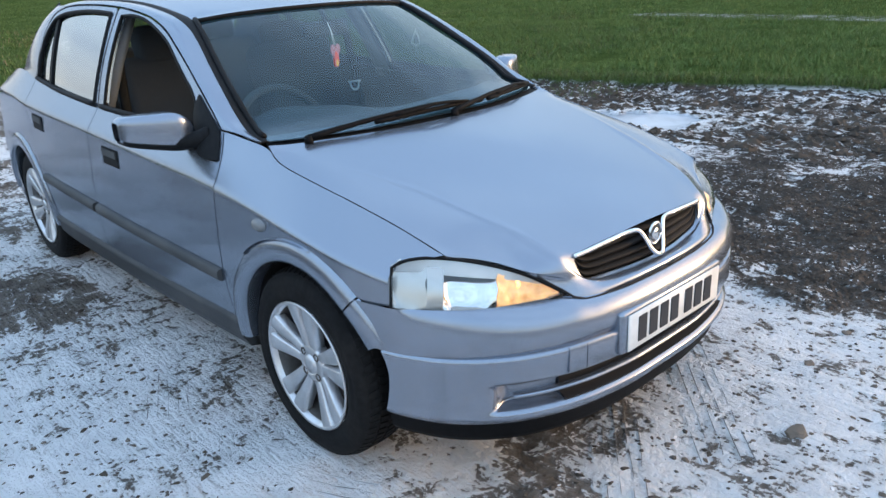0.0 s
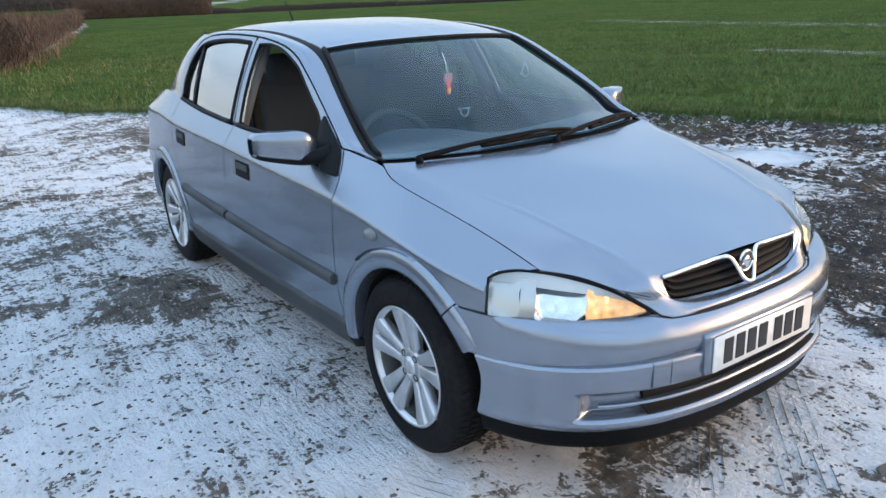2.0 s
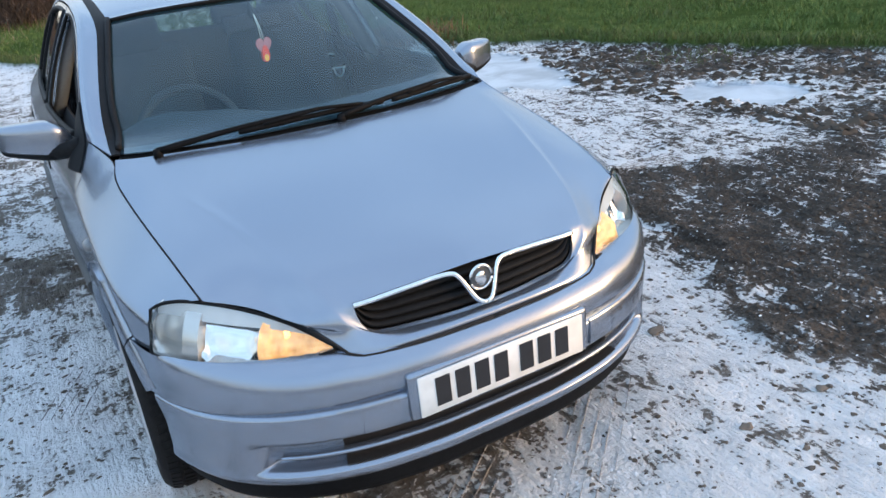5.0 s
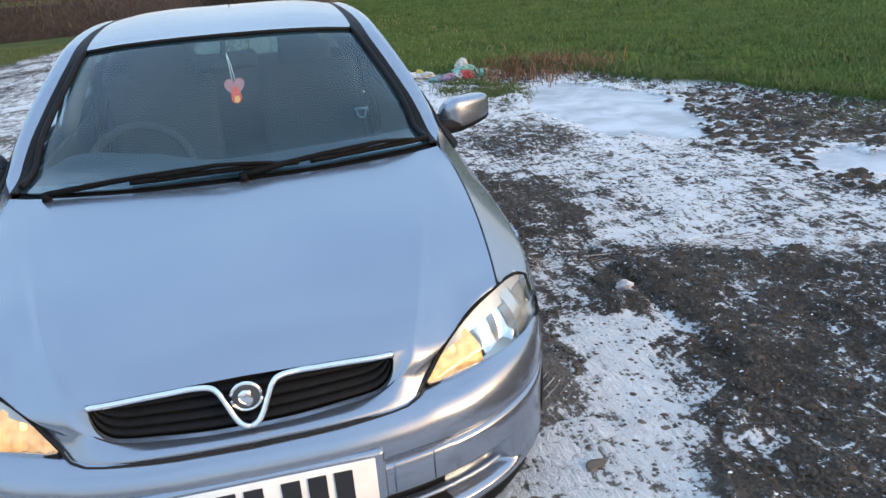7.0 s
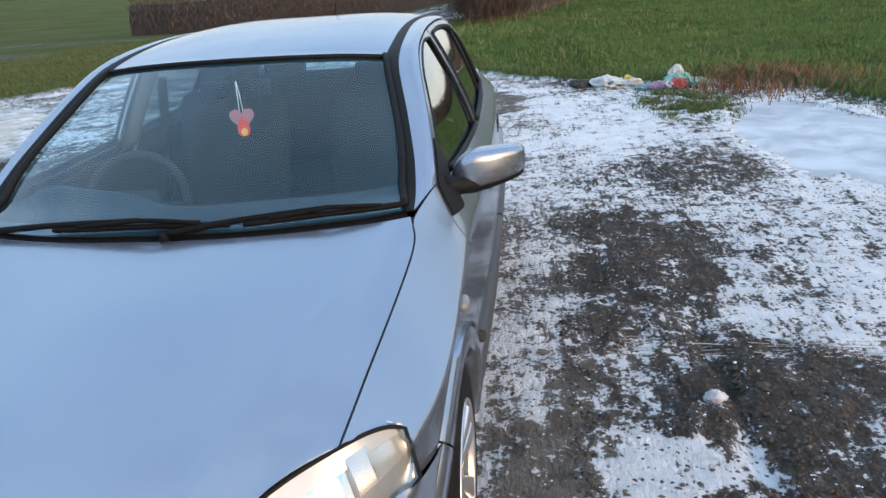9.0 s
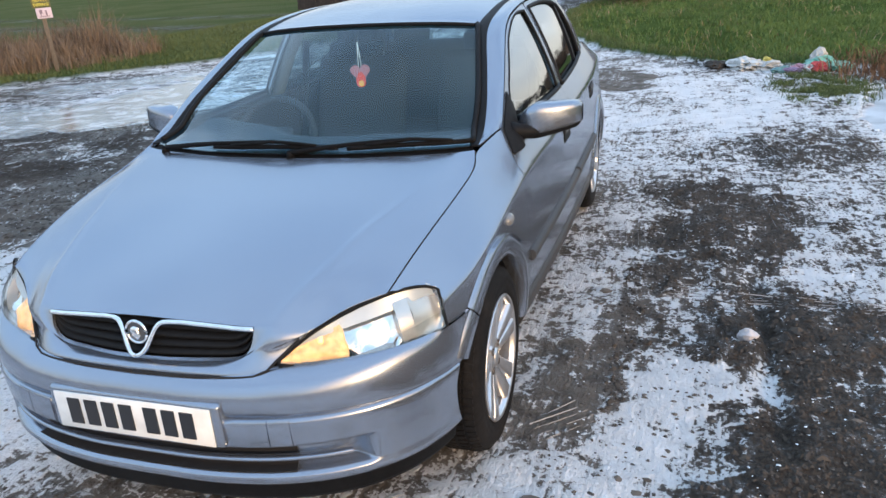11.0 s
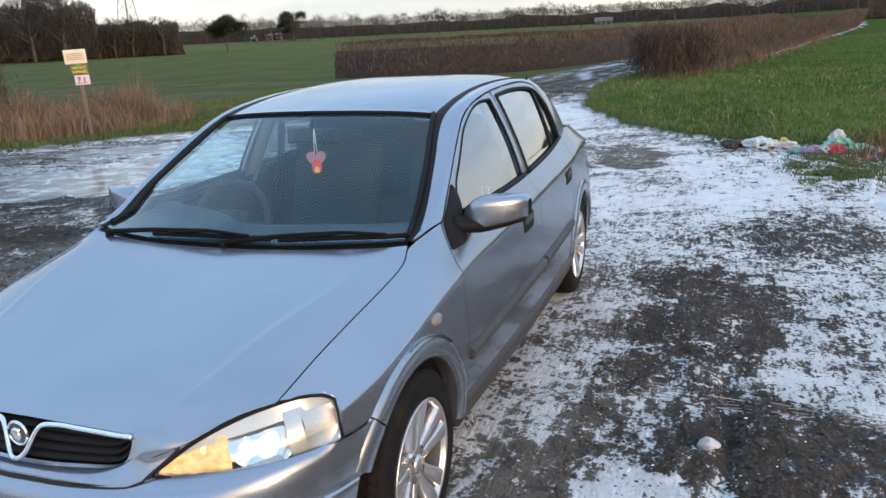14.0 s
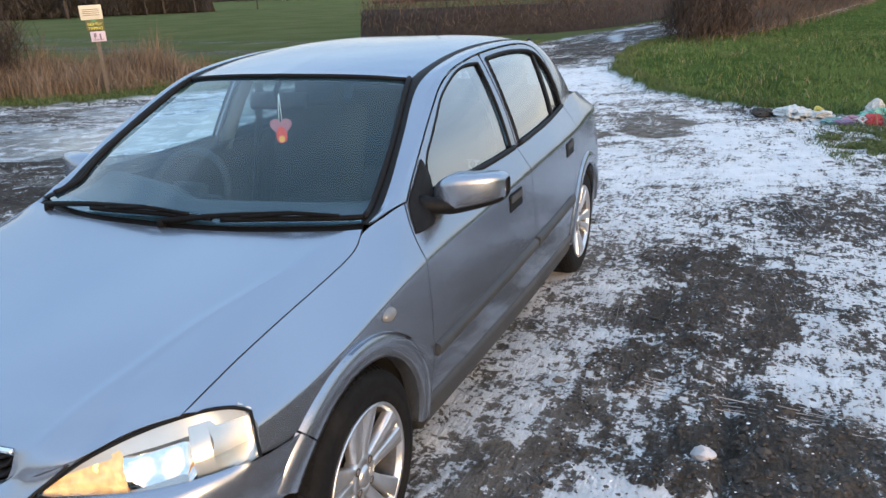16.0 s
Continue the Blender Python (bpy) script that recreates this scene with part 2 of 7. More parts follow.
def coons(bottom, top, left, right):
    """A flat patch between four lines, which meet at its corners."""
    n, m = len(bottom), len(left)
    u, v = np.linspace(0, 1, n)[None, :, None], np.linspace(0, 1, m)[:, None, None]
    lin = (1 - v) * bottom[None] + v * top[None] + (1 - u) * left[:, None] + u * right[:, None]
    cor = (1 - u) * (1 - v) * bottom[0] + u * (1 - v) * bottom[-1] + (1 - u) * v * top[0] + u * v * top[-1]
    return lin - cor


def mesh_object(name, verts, faces, mat, parent=None, label="", smooth=True):
    me = bpy.data.meshes.new(name)
    me.from_pydata([tuple(map(float, v)) for v in verts], [], [tuple(map(int, f)) for f in faces])
    if mat:
        me.materials.append(mat)
    me.polygons.foreach_set("use_smooth", [smooth] * len(me.polygons))
    me.update()
    ob = new(name, me)
    ob.parent = parent
    if label:
        ob["label"] = label
    return ob


def part(name, bm, mat, parent, label="", smooth=True):
    me = bpy.data.meshes.new(name)
    bm.normal_update()
    bm.to_mesh(me)
    bm.free()
    if mat:
        me.materials.append(mat)
    me.polygons.foreach_set("use_smooth", [smooth] * len(me.polygons))
    ob = new(name, me)
    ob.parent = parent
    if label:
        ob["label"] = label
    return ob


CORE = arr((0, 0, 0.65))


def panel(name, g, mat, parent, skirt=0.014, label="", core=None, closed=False):
    """A sheet over the grid g whose edges are folded inwards by skirt metres; it faces away from core."""
    g = arr(g)
    n, m = g.shape[:2]
    du, dv = np.gradient(g, axis=1), np.gradient(g, axis=0)
    nor = np.cross(du, dv)
    nor /= np.maximum(np.linalg.norm(nor, axis=2, keepdims=True), 1e-9)
    centre = g.reshape(-1, 3).mean(0)
    away = centre - (CORE if core is None else arr(core))
    flip = (nor.reshape(-1, 3).mean(0) @ away) < 0
    if flip:
        nor = -nor
    verts = list(g.reshape(-1, 3))
    idx = np.arange(n * m).reshape(n, m)
    faces = []
    for i in range(n - 1):
        for j in range(m - 1):
            f = (idx[i, j], idx[i, j + 1], idx[i + 1, j + 1], idx[i + 1, j])
            faces.append(f[::-1] if flip else f)
    if skirt:
        ring = [(0, j) for j in range(m)] + [(i, m - 1) for i in range(1, n)] + [(n - 1, j) for j in range(m - 2, -1, -1)] + [(i, 0) for i in range(n - 2, 0, -1)]
        base = len(verts)
        k = len(ring)
        for i, j in ring:
            verts.append(g[i, j])
        for i, j in ring:
            verts.append(g[i, j] - nor[i, j] * skirt)
        for a in range(k):
            b = (a + 1) % k
            f = (base + a, base + k + a, base + k + b, base + b)
            faces.append(f[::-1] if flip else f)
    return mesh_object(name, verts, faces, mat, parent, label)


def tube(name, points, radius, mat, parent, sides=8, label="", flat=1.0, closed=False):
    """A round (or flattened) rod along the points; radius may be one number or one for each point."""
    p = arr(points)
    n = len(p)
    r = np.broadcast_to(arr(radius), (n,))
    t = np.gradient(p, axis=0)
    if closed:
        t[0] = t[-1] = p[1] - p[-2]
    t /= np.maximum(np.linalg.norm(t, axis=1, keepdims=True), 1e-9)
    up = arr((0, 0, 1)) if abs(t[:, 2]).mean() < 0.8 else arr((0, 1, 0))
    verts, faces = [], []
    for i in range(n):
        a = np.cross(t[i], up)
        a /= np.linalg.norm(a)
        b = np.cross(a, t[i])
        for k in range(sides):
            w = 2 * math.pi * k / sides
            verts.append(p[i] + r[i] * (math.cos(w) * a + flat * math.sin(w) * b))
    for i in range(n - 1):
        for k in range(sides):
            q = (k + 1) % sides
            faces.append((i * sides + k, i * sides + q, (i + 1) * sides + q, (i + 1) * sides + k))
    faces.append(tuple(range(sides - 1, -1, -1)))
    faces.append(tuple((n - 1) * sides + k for k in range(sides)))
    return mesh_object(name, verts, faces, mat, parent, label)


def box_bm(cx, cy, cz, sx, sy, sz, bevel=0.0, seg=2, m=None):
    bm = bmesh.new()
    bmesh.ops.create_cube(bm, size=1.0)
    bmesh.ops.scale(bm, vec=(sx, sy, sz), verts=bm.verts)
    if bevel:
        bmesh.ops.bevel(bm, geom=list(bm.edges), offset=bevel, segments=seg, affect="EDGES", profile=0.5)
    if m is not None:
        bmesh.ops.transform(bm, matrix=m, verts=bm.verts)
    bmesh.ops.translate(bm, vec=(cx, cy, cz), verts=bm.verts)
    return bm


def lathe(name, profile, axis_point, mat, parent, seg=48, label="", side=1):
    """Turns (radius, offset) round the x axis through axis_point; offsets run outwards on the given side."""
    verts, faces = [], []
    k = len(profile)
    for s in range(seg):
        w = 2 * math.pi * s / seg
        for r, o in profile:
            verts.append((axis_point[0] + side * o, axis_point[1] + r * math.cos(w), axis_point[2] + r * math.sin(w)))
    for s in range(seg):
        q = (s + 1) % seg
        for i in range(k - 1):
            f = (s * k + i, s * k + i + 1, q * k + i + 1, q * k + i)
            faces.append(f if side > 0 else f[::-1])
    return mesh_object(name, verts, faces, mat, parent, label)


def empty(name, at=(0, 0, 0), label="", category="", group="", kind=""):
    ob = new(name)
    ob.location = at
    ob.empty_display_size = 0.1
    return tagged(ob, label, category, group, kind)


# ---- the car: x across, nose towards -y, wheels on z = 0 ----
STATIONS = [-1.75, -1.50, -1.30, -1.05, -0.80, -0.40, 0.10, 0.60, 1.00, 1.40, 1.75, 1.98]
WIDE = [0.735, 0.797, 0.808, 0.8155, 0.824, 0.837, 0.846, 0.847, 0.843, 0.832, 0.802, 0.735]
CREASE_Z = [0.655, 0.700, 0.735, 0.773, 0.797, 0.823, 0.850, 0.869, 0.880, 0.900, 0.895, 0.875]
CREASE_X = [0.716, 0.785, 0.800, 0.804, 0.808, 0.823, 0.833, 0.833, 0.825, 0.801, 0.768, 0.700]
BELT_Z = [0.728, 0.822, 0.872, 0.930, 0.949, 0.937, 0.944, 0.962, 0.988, 1.020, 0.985, 0.930]
BELT_X = [0.630, 0.708, 0.722, 0.710, 0.713, 0.751, 0.772, 0.766, 0.745, 0.712, 0.665, 0.590]
# the line between bonnet and wing, from the windscreen's foot to the headlamp
SEAM = [(0.665, -1.002, 0.919), (0.672, -1.030, 0.905), (0.679, -1.060, 0.892), (0.683, -1.10, 0.879), (0.683, -1.15, 0.868), (0.681, -1.20, 0.859), (0.675, -1.30, 0.841),
        (0.667, -1.40, 0.8225), (0.657, -1.50, 0.801), (0.645, -1.60, 0.776), (0.632, -1.70, 0.746), (0.622, -1.762, 0.724)]
finer = [-1.75, -1.68, -1.60, -1.50, -1.40, -1.30, -1.20, -1.15, -1.10, -1.06, -1.02, -0.90] + STATIONS[4:]
WIDE, CREASE_Z, CREASE_X = ([float(pchip(STATIONS, c, y)) for y in finer] for c in (WIDE, CREASE_Z, CREASE_X))
seam_y = [q[1] for q in SEAM[::-1]]
BELT_Z = [float(np.interp(y, seam_y, [q[2] for q in SEAM[::-1]])) for y in finer[:11]] + [0.933] + BELT_Z[4:]
BELT_X = [float(np.interp(y, seam_y, [q[0] for q in SEAM[::-1]])) + 0.003 for y in finer[:11]] + [0.690] + BELT_X[4:]
STATIONS = finer


def side_x(y, z):
    """Half the car's width at a place along it and a height: the whole flank, from sill to roof rail."""
    w, zc, xc, zb, xb = (pchip(STATIONS, c, y) for c in (WIDE, CREASE_Z, CREASE_X, BELT_Z, BELT_X))
    if z >= zb:
        d = z - zb
        return xb - 0.34 * d - 0.38 * d * d
    # a folded shoulder: the steep lower skin and the sloping band under the windows
    low = pchip([0.12, 0.30, 0.52, zc], [w - 0.07, w - 0.018, w, xc], z) if z < zc else xc + (xc - w) / (zc - 0.52) * (z - zc)
    high = xc + (xb - xc) * (z - zc) / (zb - zc)
    return min(low, high) - 0.0028 * math.log(1 + math.exp(-abs(low - high) / 0.0028))


def on_side(g, s, off=0.0):
    """Lays a grid or line of (y, z) onto the flank of side s (+1 or -1), off metres proud of it."""
    g = arr(g)
    flat = g.reshape(-1, 2)
    out = arr([(s * (side_x(y, z) + off), y, z) for y, z in flat])
    return out.reshape(*g.shape[:-1], 3)


def smoothstep(a, b, x):
    t = np.clip((x - a) / (b - a), 0, 1)
    return t * t * (3 - 2 * t)


def arch(cy, cz, r, a0, a1, n):
    w = np.radians(np.linspace(a0, a1, n))
    return np.stack([cy + r * np.cos(w), cz + r * np.sin(w)], 1)


AXLE_F, AXLE_R, HUB_Z = -1.303, 1.303, 0.302
DRIP = [(-0.800, 0.952), (-0.735, 1.003), (-0.660, 1.052), (-0.575, 1.102), (-0.483, 1.151), (-0.382, 1.200), (-0.277, 1.247), (-0.14, 1.287), (0.03, 1.312), (0.23, 1.328), (0.50, 1.336), (0.75, 1.334),
        (0.90, 1.322), (1.02, 1.288), (1.085, 1.210), (1.10, 1.10), (1.085, 0.995)]
car = empty("car", (0, 0, 0), "silver five-door hatchback with alloy wheels on frosty mud", "car")
drip = curve(DRIP, 120)
top_at = int(np.argmin(np.abs(drip[:, 0] - 0.225)))
belt = lambda y: pchip(STATIONS, BELT_Z, y)


def belt_line(y0, y1, n):
    return arr([(y, belt(y)) for y in np.linspace(y0, y1, n)])


FW_IN = [(-0.640, 0.955), (-0.617, 1.02), (-0.575, 1.060), (-0.512, 1.096), (-0.413, 1.152), (-0.314, 1.206), (-0.216, 1.243), (-0.084, 1.280), (0.04, 1.296), (0.165, 1.294)]
FW_BACK = [(0.165, 1.294), (0.140, 1.13), (0.105, 0.955)]
RW_IN = [(0.208, 0.955), (0.232, 1.12), (0.272, 1.302), (0.50, 1.309), (0.70, 1.305), (0.89, 1.289), (0.98, 1.262), (1.045, 1.19), (1.060, 1.10), (1.040, 1.005)]


def flank(s):
    """All the panels, glass and trim of one flank."""
    n = 40
    # front wing
    b = np.vstack([arch(AXLE_F, HUB_Z, 0.405, 131, 0, n)])
    b[-1] = (-0.897, 0.30)
    t = belt_line(-1.762, -0.812, n)
    lft = np.vstack([curve([b[0], (-1.62, 0.596), (-1.676, 0.600)], 15)[:-1], curve([(-1.676, 0.600), (-1.668, 0.655), (-1.660, 0.699)], 19)[:-1], curve([(-1.660, 0.699), (-1.678, 0.712), (-1.715, 0.7190), (-1.740, 0.7220), t[0]], 18)])
    rgt = curve([(-0.897, 0.30), (-0.881, 0.50), (-0.872, 0.68), (-0.868, 0.80), (-0.845, 0.88), t[-1]], 50)
    wing_g = on_side(coons(b, t, lft, rgt), s)
    wing = panel("front_wing", wing_g, PAINT, car)
    # front door
    fb = poly([(-0.891, 0.335), (0.201, 0.335)], 30)
    ft = belt_line(-0.806, 0.1645, 30)
    fl = curve([(-0.891, 0.335), (-0.876, 0.50), (-0.867, 0.68), (-0.863, 0.80), (-0.84, 0.88), ft[0]], 60)
    fr = curve([(0.201, 0.335), (0.198, 0.54), (0.1845, 0.75), ft[-1]], 60)
    front_door = panel("front_door", on_side(coons(fb, ft, fl, fr), s), PAINT, car)
    outer = np.vstack([drip[:top_at] + (0.004, -0.004), curve([drip[top_at] + (-0.006, -0.004), (0.195, 1.13), (0.160, 0.946)], 22)[1:]])
    inner = np.vstack([curve(FW_IN, top_at), curve(FW_BACK, 22)[1:]])
    w = np.linspace(0, 1, 5)[:, None, None]
    frame_grid = inner[None] * w + outer[None] * (1 - w)
    panel("window_frame", on_side(frame_grid, s), PAINT, front_door, skirt=0.02)
    rod_line = np.vstack([inner])
    tube("window_seal", on_side(rod_line, s, -0.004), 0.007, TRIM, front_door, 6)
    tube("belt_seal", on_side(belt_line(-0.63, 0.135, 20) + (0, 0.008), s, 0.004), 0.011, TRIM, front_door, 6)
    e0, e1 = curve([(-0.838, 0.868), (-0.795, 0.945), (-0.715, 1.003), (-0.640, 1.052)], 14), curve([(-0.705, 0.885), (-0.645, 0.945), (-0.622, 1.005), (-0.634, 1.055)], 14)
    k5 = np.linspace(0, 1, 7)[:, None, None]
    sail = on_side(e0[None] * (1 - k5) + e1[None] * k5, s, 0.006)
    sail[..., 0] += s * 0.022 * np.sin(math.pi * k5[..., 0]) * (1 - np.linspace(0, 1, 14))[None]
    panel("mirror_triangle", sail, TRIM, front_door, skirt=0.012)
    if s > 0:
        low = belt_line(-0.62, 0.11, 30) + (0, -0.03)
        up = np.vstack([curve(FW_IN[1:], 30)])
        g = coons(low, up, curve([low[0], up[0]], 14), curve([low[-1], (0.140, 1.13), up[-1]], 14))
        panel("window_pane", on_side(g, s, -0.012), SIDE_GLASS, front_door, skirt=0)
    # rear door
    rb = poly([(0.2065, 0.335), (0.888, 0.335)], 30)
    rt = belt_line(0.1695, 1.078, 30)
    rl = curve([(0.2065, 0.335), (0.2035, 0.54), (0.190, 0.75), rt[0]], 60)
    rr = curve([(0.888, 0.335), (0.905, 0.50), (0.972, 0.66), (1.040, 0.80), (1.070, 0.90), rt[-1]], 60)
    rear_door = panel("rear_door", on_side(coons(rb, rt, rl, rr), s), PAINT, car)
    outer = np.vstack([curve([(0.174, 0.950), (0.208, 1.13), drip[top_at] + (0.008, -0.004)], 22), drip[top_at + 1:] + (-0.004, -0.005)])
    inner = even(np.vstack([curve(RW_IN[:3], 22), curve(RW_IN[2:], 80)[1:]]), len(outer))
    outer_e = outer
    frame_grid = inner[None] * w + even(outer_e, len(inner))[None] * (1 - w)
    panel("window_frame", on_side(frame_grid, s), PAINT, rear_door, skirt=0.02)
    tube("window_seal", on_side(inner, s, -0.002), 0.010, TRIM, rear_door, 6)
    tube("belt_seal", on_side(belt_line(0.20, 1.05, 20) + (0, 0.008), s, 0.004), 0.011, TRIM, rear_door, 6)
    bar = coons(poly([(0.815, 0.97), (0.85, 0.972)], 4), poly([(0.935, 1.292), (0.965, 1.280)], 4), poly([(0.815, 0.97), (0.935, 1.292)], 12),
                poly([(0.85, 0.972), (0.965, 1.280)], 12))
    panel("window_divider", on_side(bar, s, -0.003), TRIM, rear_door, skirt=0.02)
    low = belt_line(0.20, 1.04, 40) + (0, -0.02)
    up = curve(RW_IN[2:8], 40)
    g = coons(low, up, curve([low[0], (0.232, 1.12), up[0]], 14), curve([low[-1], (1.055, 1.10), up[-1]], 14))
    panel("window_pane", on_side(g, s, -0.012), SIDE_GLASS, rear_door, skirt=0)
    # rear quarter with the pillar
    b = np.vstack([arch(AXLE_R, HUB_Z, 0.405, 178, 42, 34), poly([(1.62, 0.565), (1.88, 0.56)], 12)])
    b[0] = (0.893, 0.335)
    t = belt_line(1.084, 1.86, len(b))
    lft = curve([b[0], (0.910, 0.50), (0.977, 0.66), (1.045, 0.80), (1.075, 0.90), t[0]], 56)
    rgt = curve([b[-1], (1.90, 0.75), t[-1]], 56)
    quarter = panel("rear_quarter", on_side(coons(b, t, lft, rgt), s), PAINT, car)
    a = int(np.argmin(np.abs(drip[:, 0] - 0.86) + (drip[:, 1] < 1.3)))
    front = drip[a:] + (0.004, 0.004)
    front[-1] = (1.088, belt(1.088))
    back = curve([(1.16, 1.330), (1.30, 1.270), (1.45, 1.17), (1.56, 1.08), (1.63, belt(1.63))], len(front))
    gg = np.stack([front * (1 - k) + back * k for k in np.linspace(0, 1, 12)])
    pil = on_side(gg, s)
    for i, k in enumerate(np.linspace(0, 1, 12)):
        pil[i, :, 0] -= s * 0.045 * k * k
    panel("rear_pillar", pil, PAINT, quarter, skirt=0.01)
    # arch lips
    for name, cy, a0, a1, host in (("front_arch_lip", AXLE_F, 131.6, -3, wing), ("bumper_arch_lip", AXLE_F, 152.5, 132.4, wing), ("rear_arch_lip", AXLE_R, 183, 8, quarter)):
        rows = []
        for r, o in ((0.408, -0.002), (0.400, 0.007), (0.385, 0.012), (0.355, 0.014), (0.338, 0.008), (0.334, -0.004), (0.333, -0.05)):
            rows.append(on_side(arch(cy, HUB_Z, r, a0, a1, 44), s, o))
        panel(name, np.stack(rows), PAINT, host, skirt=0)
        if name == "bumper_arch_lip":
            continue
        rows = [on_side(arch(cy, HUB_Z, r, 200, -20, 40), s, o) for r, o in ((0.336, -0.03), (0.345, -0.1), (0.345, -0.24))]
        rows.append(np.stack([np.full(40, rows[-1][0, 0]), np.full(40, cy), np.full(40, HUB_Z)], 1))
        panel("wheel_well", np.stack(rows), DARK, host, skirt=0, core=(s * 0.9, cy, HUB_Z))
    # sill and rub strip
    rows = [on_side(poly([(-0.915, z), (0.905, z)], 30), s, o) for z, o in ((0.350, -0.012), (0.334, 0.010), (0.318, 0.012), (0.312, 0.006), (0.265, 0.008), (0.225, -0.004), (0.212, -0.05))]
    panel("sill", np.stack(rows), GREY_PLASTIC, car, skirt=0.03, label="dark grey plastic sill")
    for y0, z0, y1, z1, host in ((-0.862, 0.490, 0.186, 0.520, front_door), (0.216, 0.521, 0.90, 0.540, rear_door)):
        rows = []
        for dz, o in ((-0.022, 0.0), (-0.020, 0.011), (-0.010, 0.017), (0.010, 0.017), (0.020, 0.011), (0.022, 0.0)):
            rows.append(on_side(poly([(y0, z0 + dz), (y1, z1 + dz)], 24), s, o))
        panel("rub_strip", np.stack(rows), GREY_PLASTIC, host, skirt=0.018, label="dark grey rubbing strip")
    # handles
    for y, z, host in ((-0.050, 0.780, front_door), (0.872, 0.815, rear_door)):
        g = coons(poly([(y - 0.075, z - 0.038), (y + 0.075, z - 0.034)], 12), poly([(y - 0.075, z + 0.032), (y + 0.075, z + 0.036)], 12),
                  poly([(y - 0.075, z - 0.038), (y - 0.075, z + 0.032)], 8), poly([(y + 0.075, z - 0.034), (y + 0.075, z + 0.036)], 8))
        h = panel("handle_cup", on_side(g, s, 0.003), TRIM, host, skirt=0.004)
        g = coons(poly([(y - 0.066, z - 0.002), (y + 0.066, z + 0.002)], 10), poly([(y - 0.066, z + 0.024), (y + 0.066, z + 0.028)], 10),
                  poly([(y - 0.066, z - 0.002), (y - 0.066, z + 0.024)], 6), poly([(y + 0.066, z + 0.002), (y + 0.066, z + 0.028)], 6))
        panel("handle", on_side(g, s, 0.008), GREY_PLASTIC, h, skirt=0.006)
    # side repeater
    w8 = np.linspace(0, 2 * math.pi, 25)
    rows = [on_side(np.stack([-1.135 + r * 0.031 * np.cos(w8), 0.722 + r * 0.018 * np.sin(w8)], 1), s, o) for r, o in ((1.15, 0.0), (1.05, 0.007), (0.8, 0.013), (0.4, 0.016), (0.02, 0.017))]
    panel("side_repeater", np.stack(rows), CLEAR_PLASTIC, wing, skirt=0, label="clear plastic side repeater")
    return wing, front_door


CLEAR_PLASTIC = material("clear_plastic", (0.16, 0.165, 0.17), 0.15, grain=0.1, grain_scale=90, coat=0.5)
for s in (1, -1):
    flank(s)

# bonnet
seam = curve(SEAM, 40)
NC, RIDGE_AT = 46, 24  # columns across half the bonnet, and the one that follows the ridge
mid = curve([(0, -1.140, 0.917), (0, -1.30, 0.889), (0, -1.45, 0.859), (0, -1.60, 0.823), (0, -1.75, 0.783), (0, -1.86, 0.745), (0, -1.957, 0.700)], 40)
ridge = curve([(0.600, -1.022, 0.915), (0.574, -1.20, 0.883), (0.526, -1.40, 0.847), (0.495, -1.50, 0.827), (0.469, -1.60, 0.804), (0.443, -1.70, 0.776), (0.4135, -1.80, 0.7475),
               (0.398, -1.85, 0.729), (0.368, -1.921, 0.692)], 40)
edge = seam - (0.0025, 0, 0)
back = curve([(0, -1.140, 0.917), (0.25, -1.125, 0.917), (0.48, -1.068, 0.916), (0.60, -1.022, 0.915), (0.6625, -1.002, 0.919)], 60)
frnt = curve([(0, -1.957, 0.700), (0.20, -1.950, 0.693), (0.322, -1.937, 0.685), (0.368, -1.923, 0.687), (0.41, -1.910, 0.678), (0.455, -1.886, 0.670), (0.535, -1.816, 0.701), (0.58, -1.785, 0.714), (0.6195, -1.762, 0.7235)], 60)
k_in = np.linspace(0, 1, RIDGE_AT + 1) ** 0.75
k_out = np.linspace(0, 1, NC - RIDGE_AT) ** 1.35
bonnet_g = np.zeros((40, NC, 3))
for i in range(40):
    m_, c_, e_ = mid[i], ridge[i], edge[i]
    q = m_ + (c_ - m_) * k_in[:, None]
    q[:, 2] = m_[2] + (c_[2] - m_[2]) * k_in ** 2
    q[:, 1] = m_[1] + (c_[1] - m_[1]) * k_in ** 1.7
    r = c_ + (e_ - c_) * k_out[:, None]
    r[:, 2] += 0.0045 * np.sin(math.pi * k_out)
    bonnet_g[i] = np.vstack([q[:-1], r])
# the edges at the screen and the nose follow their own lines
for row, line_, fade in ((0, back, 1), (39, frnt, -1)):
    want = np.column_stack([np.interp(bonnet_g[row, :, 0], line_[:, 0], line_[:, a]) for a in range(3)]) - bonnet_g[row]
    for q in range(12):
        bonnet_g[row + fade * q] += want * (1 - q / 12) ** 2.2
run = np.linspace(0, 1, 40)[:, None]
bonnet_g[..., 2] += 0.0034 * np.exp(-((bonnet_g[..., 0] - ridge[:, None, 0]) / 0.015) ** 2) * np.clip((run - 0.22) * 3, 0, 1)
j0 = int(np.argmax(bonnet_g[-1, :, 0] >= 0.318))
K = NC - j0
start = bonnet_g[-1, j0:].copy()
corner = start[0]
rim_in = np.vstack([curve([corner, (0.318, -1.948, 0.652), (0.306, -1.957, 0.622), (0.283, -1.963, 0.604), (0.24, -1.971, 0.598)], 14), curve([(0.24, -1.971, 0.598), (0.10, -1.994, 0.5965), (0.0, -1.999, 0.596)], 12)[1:]])
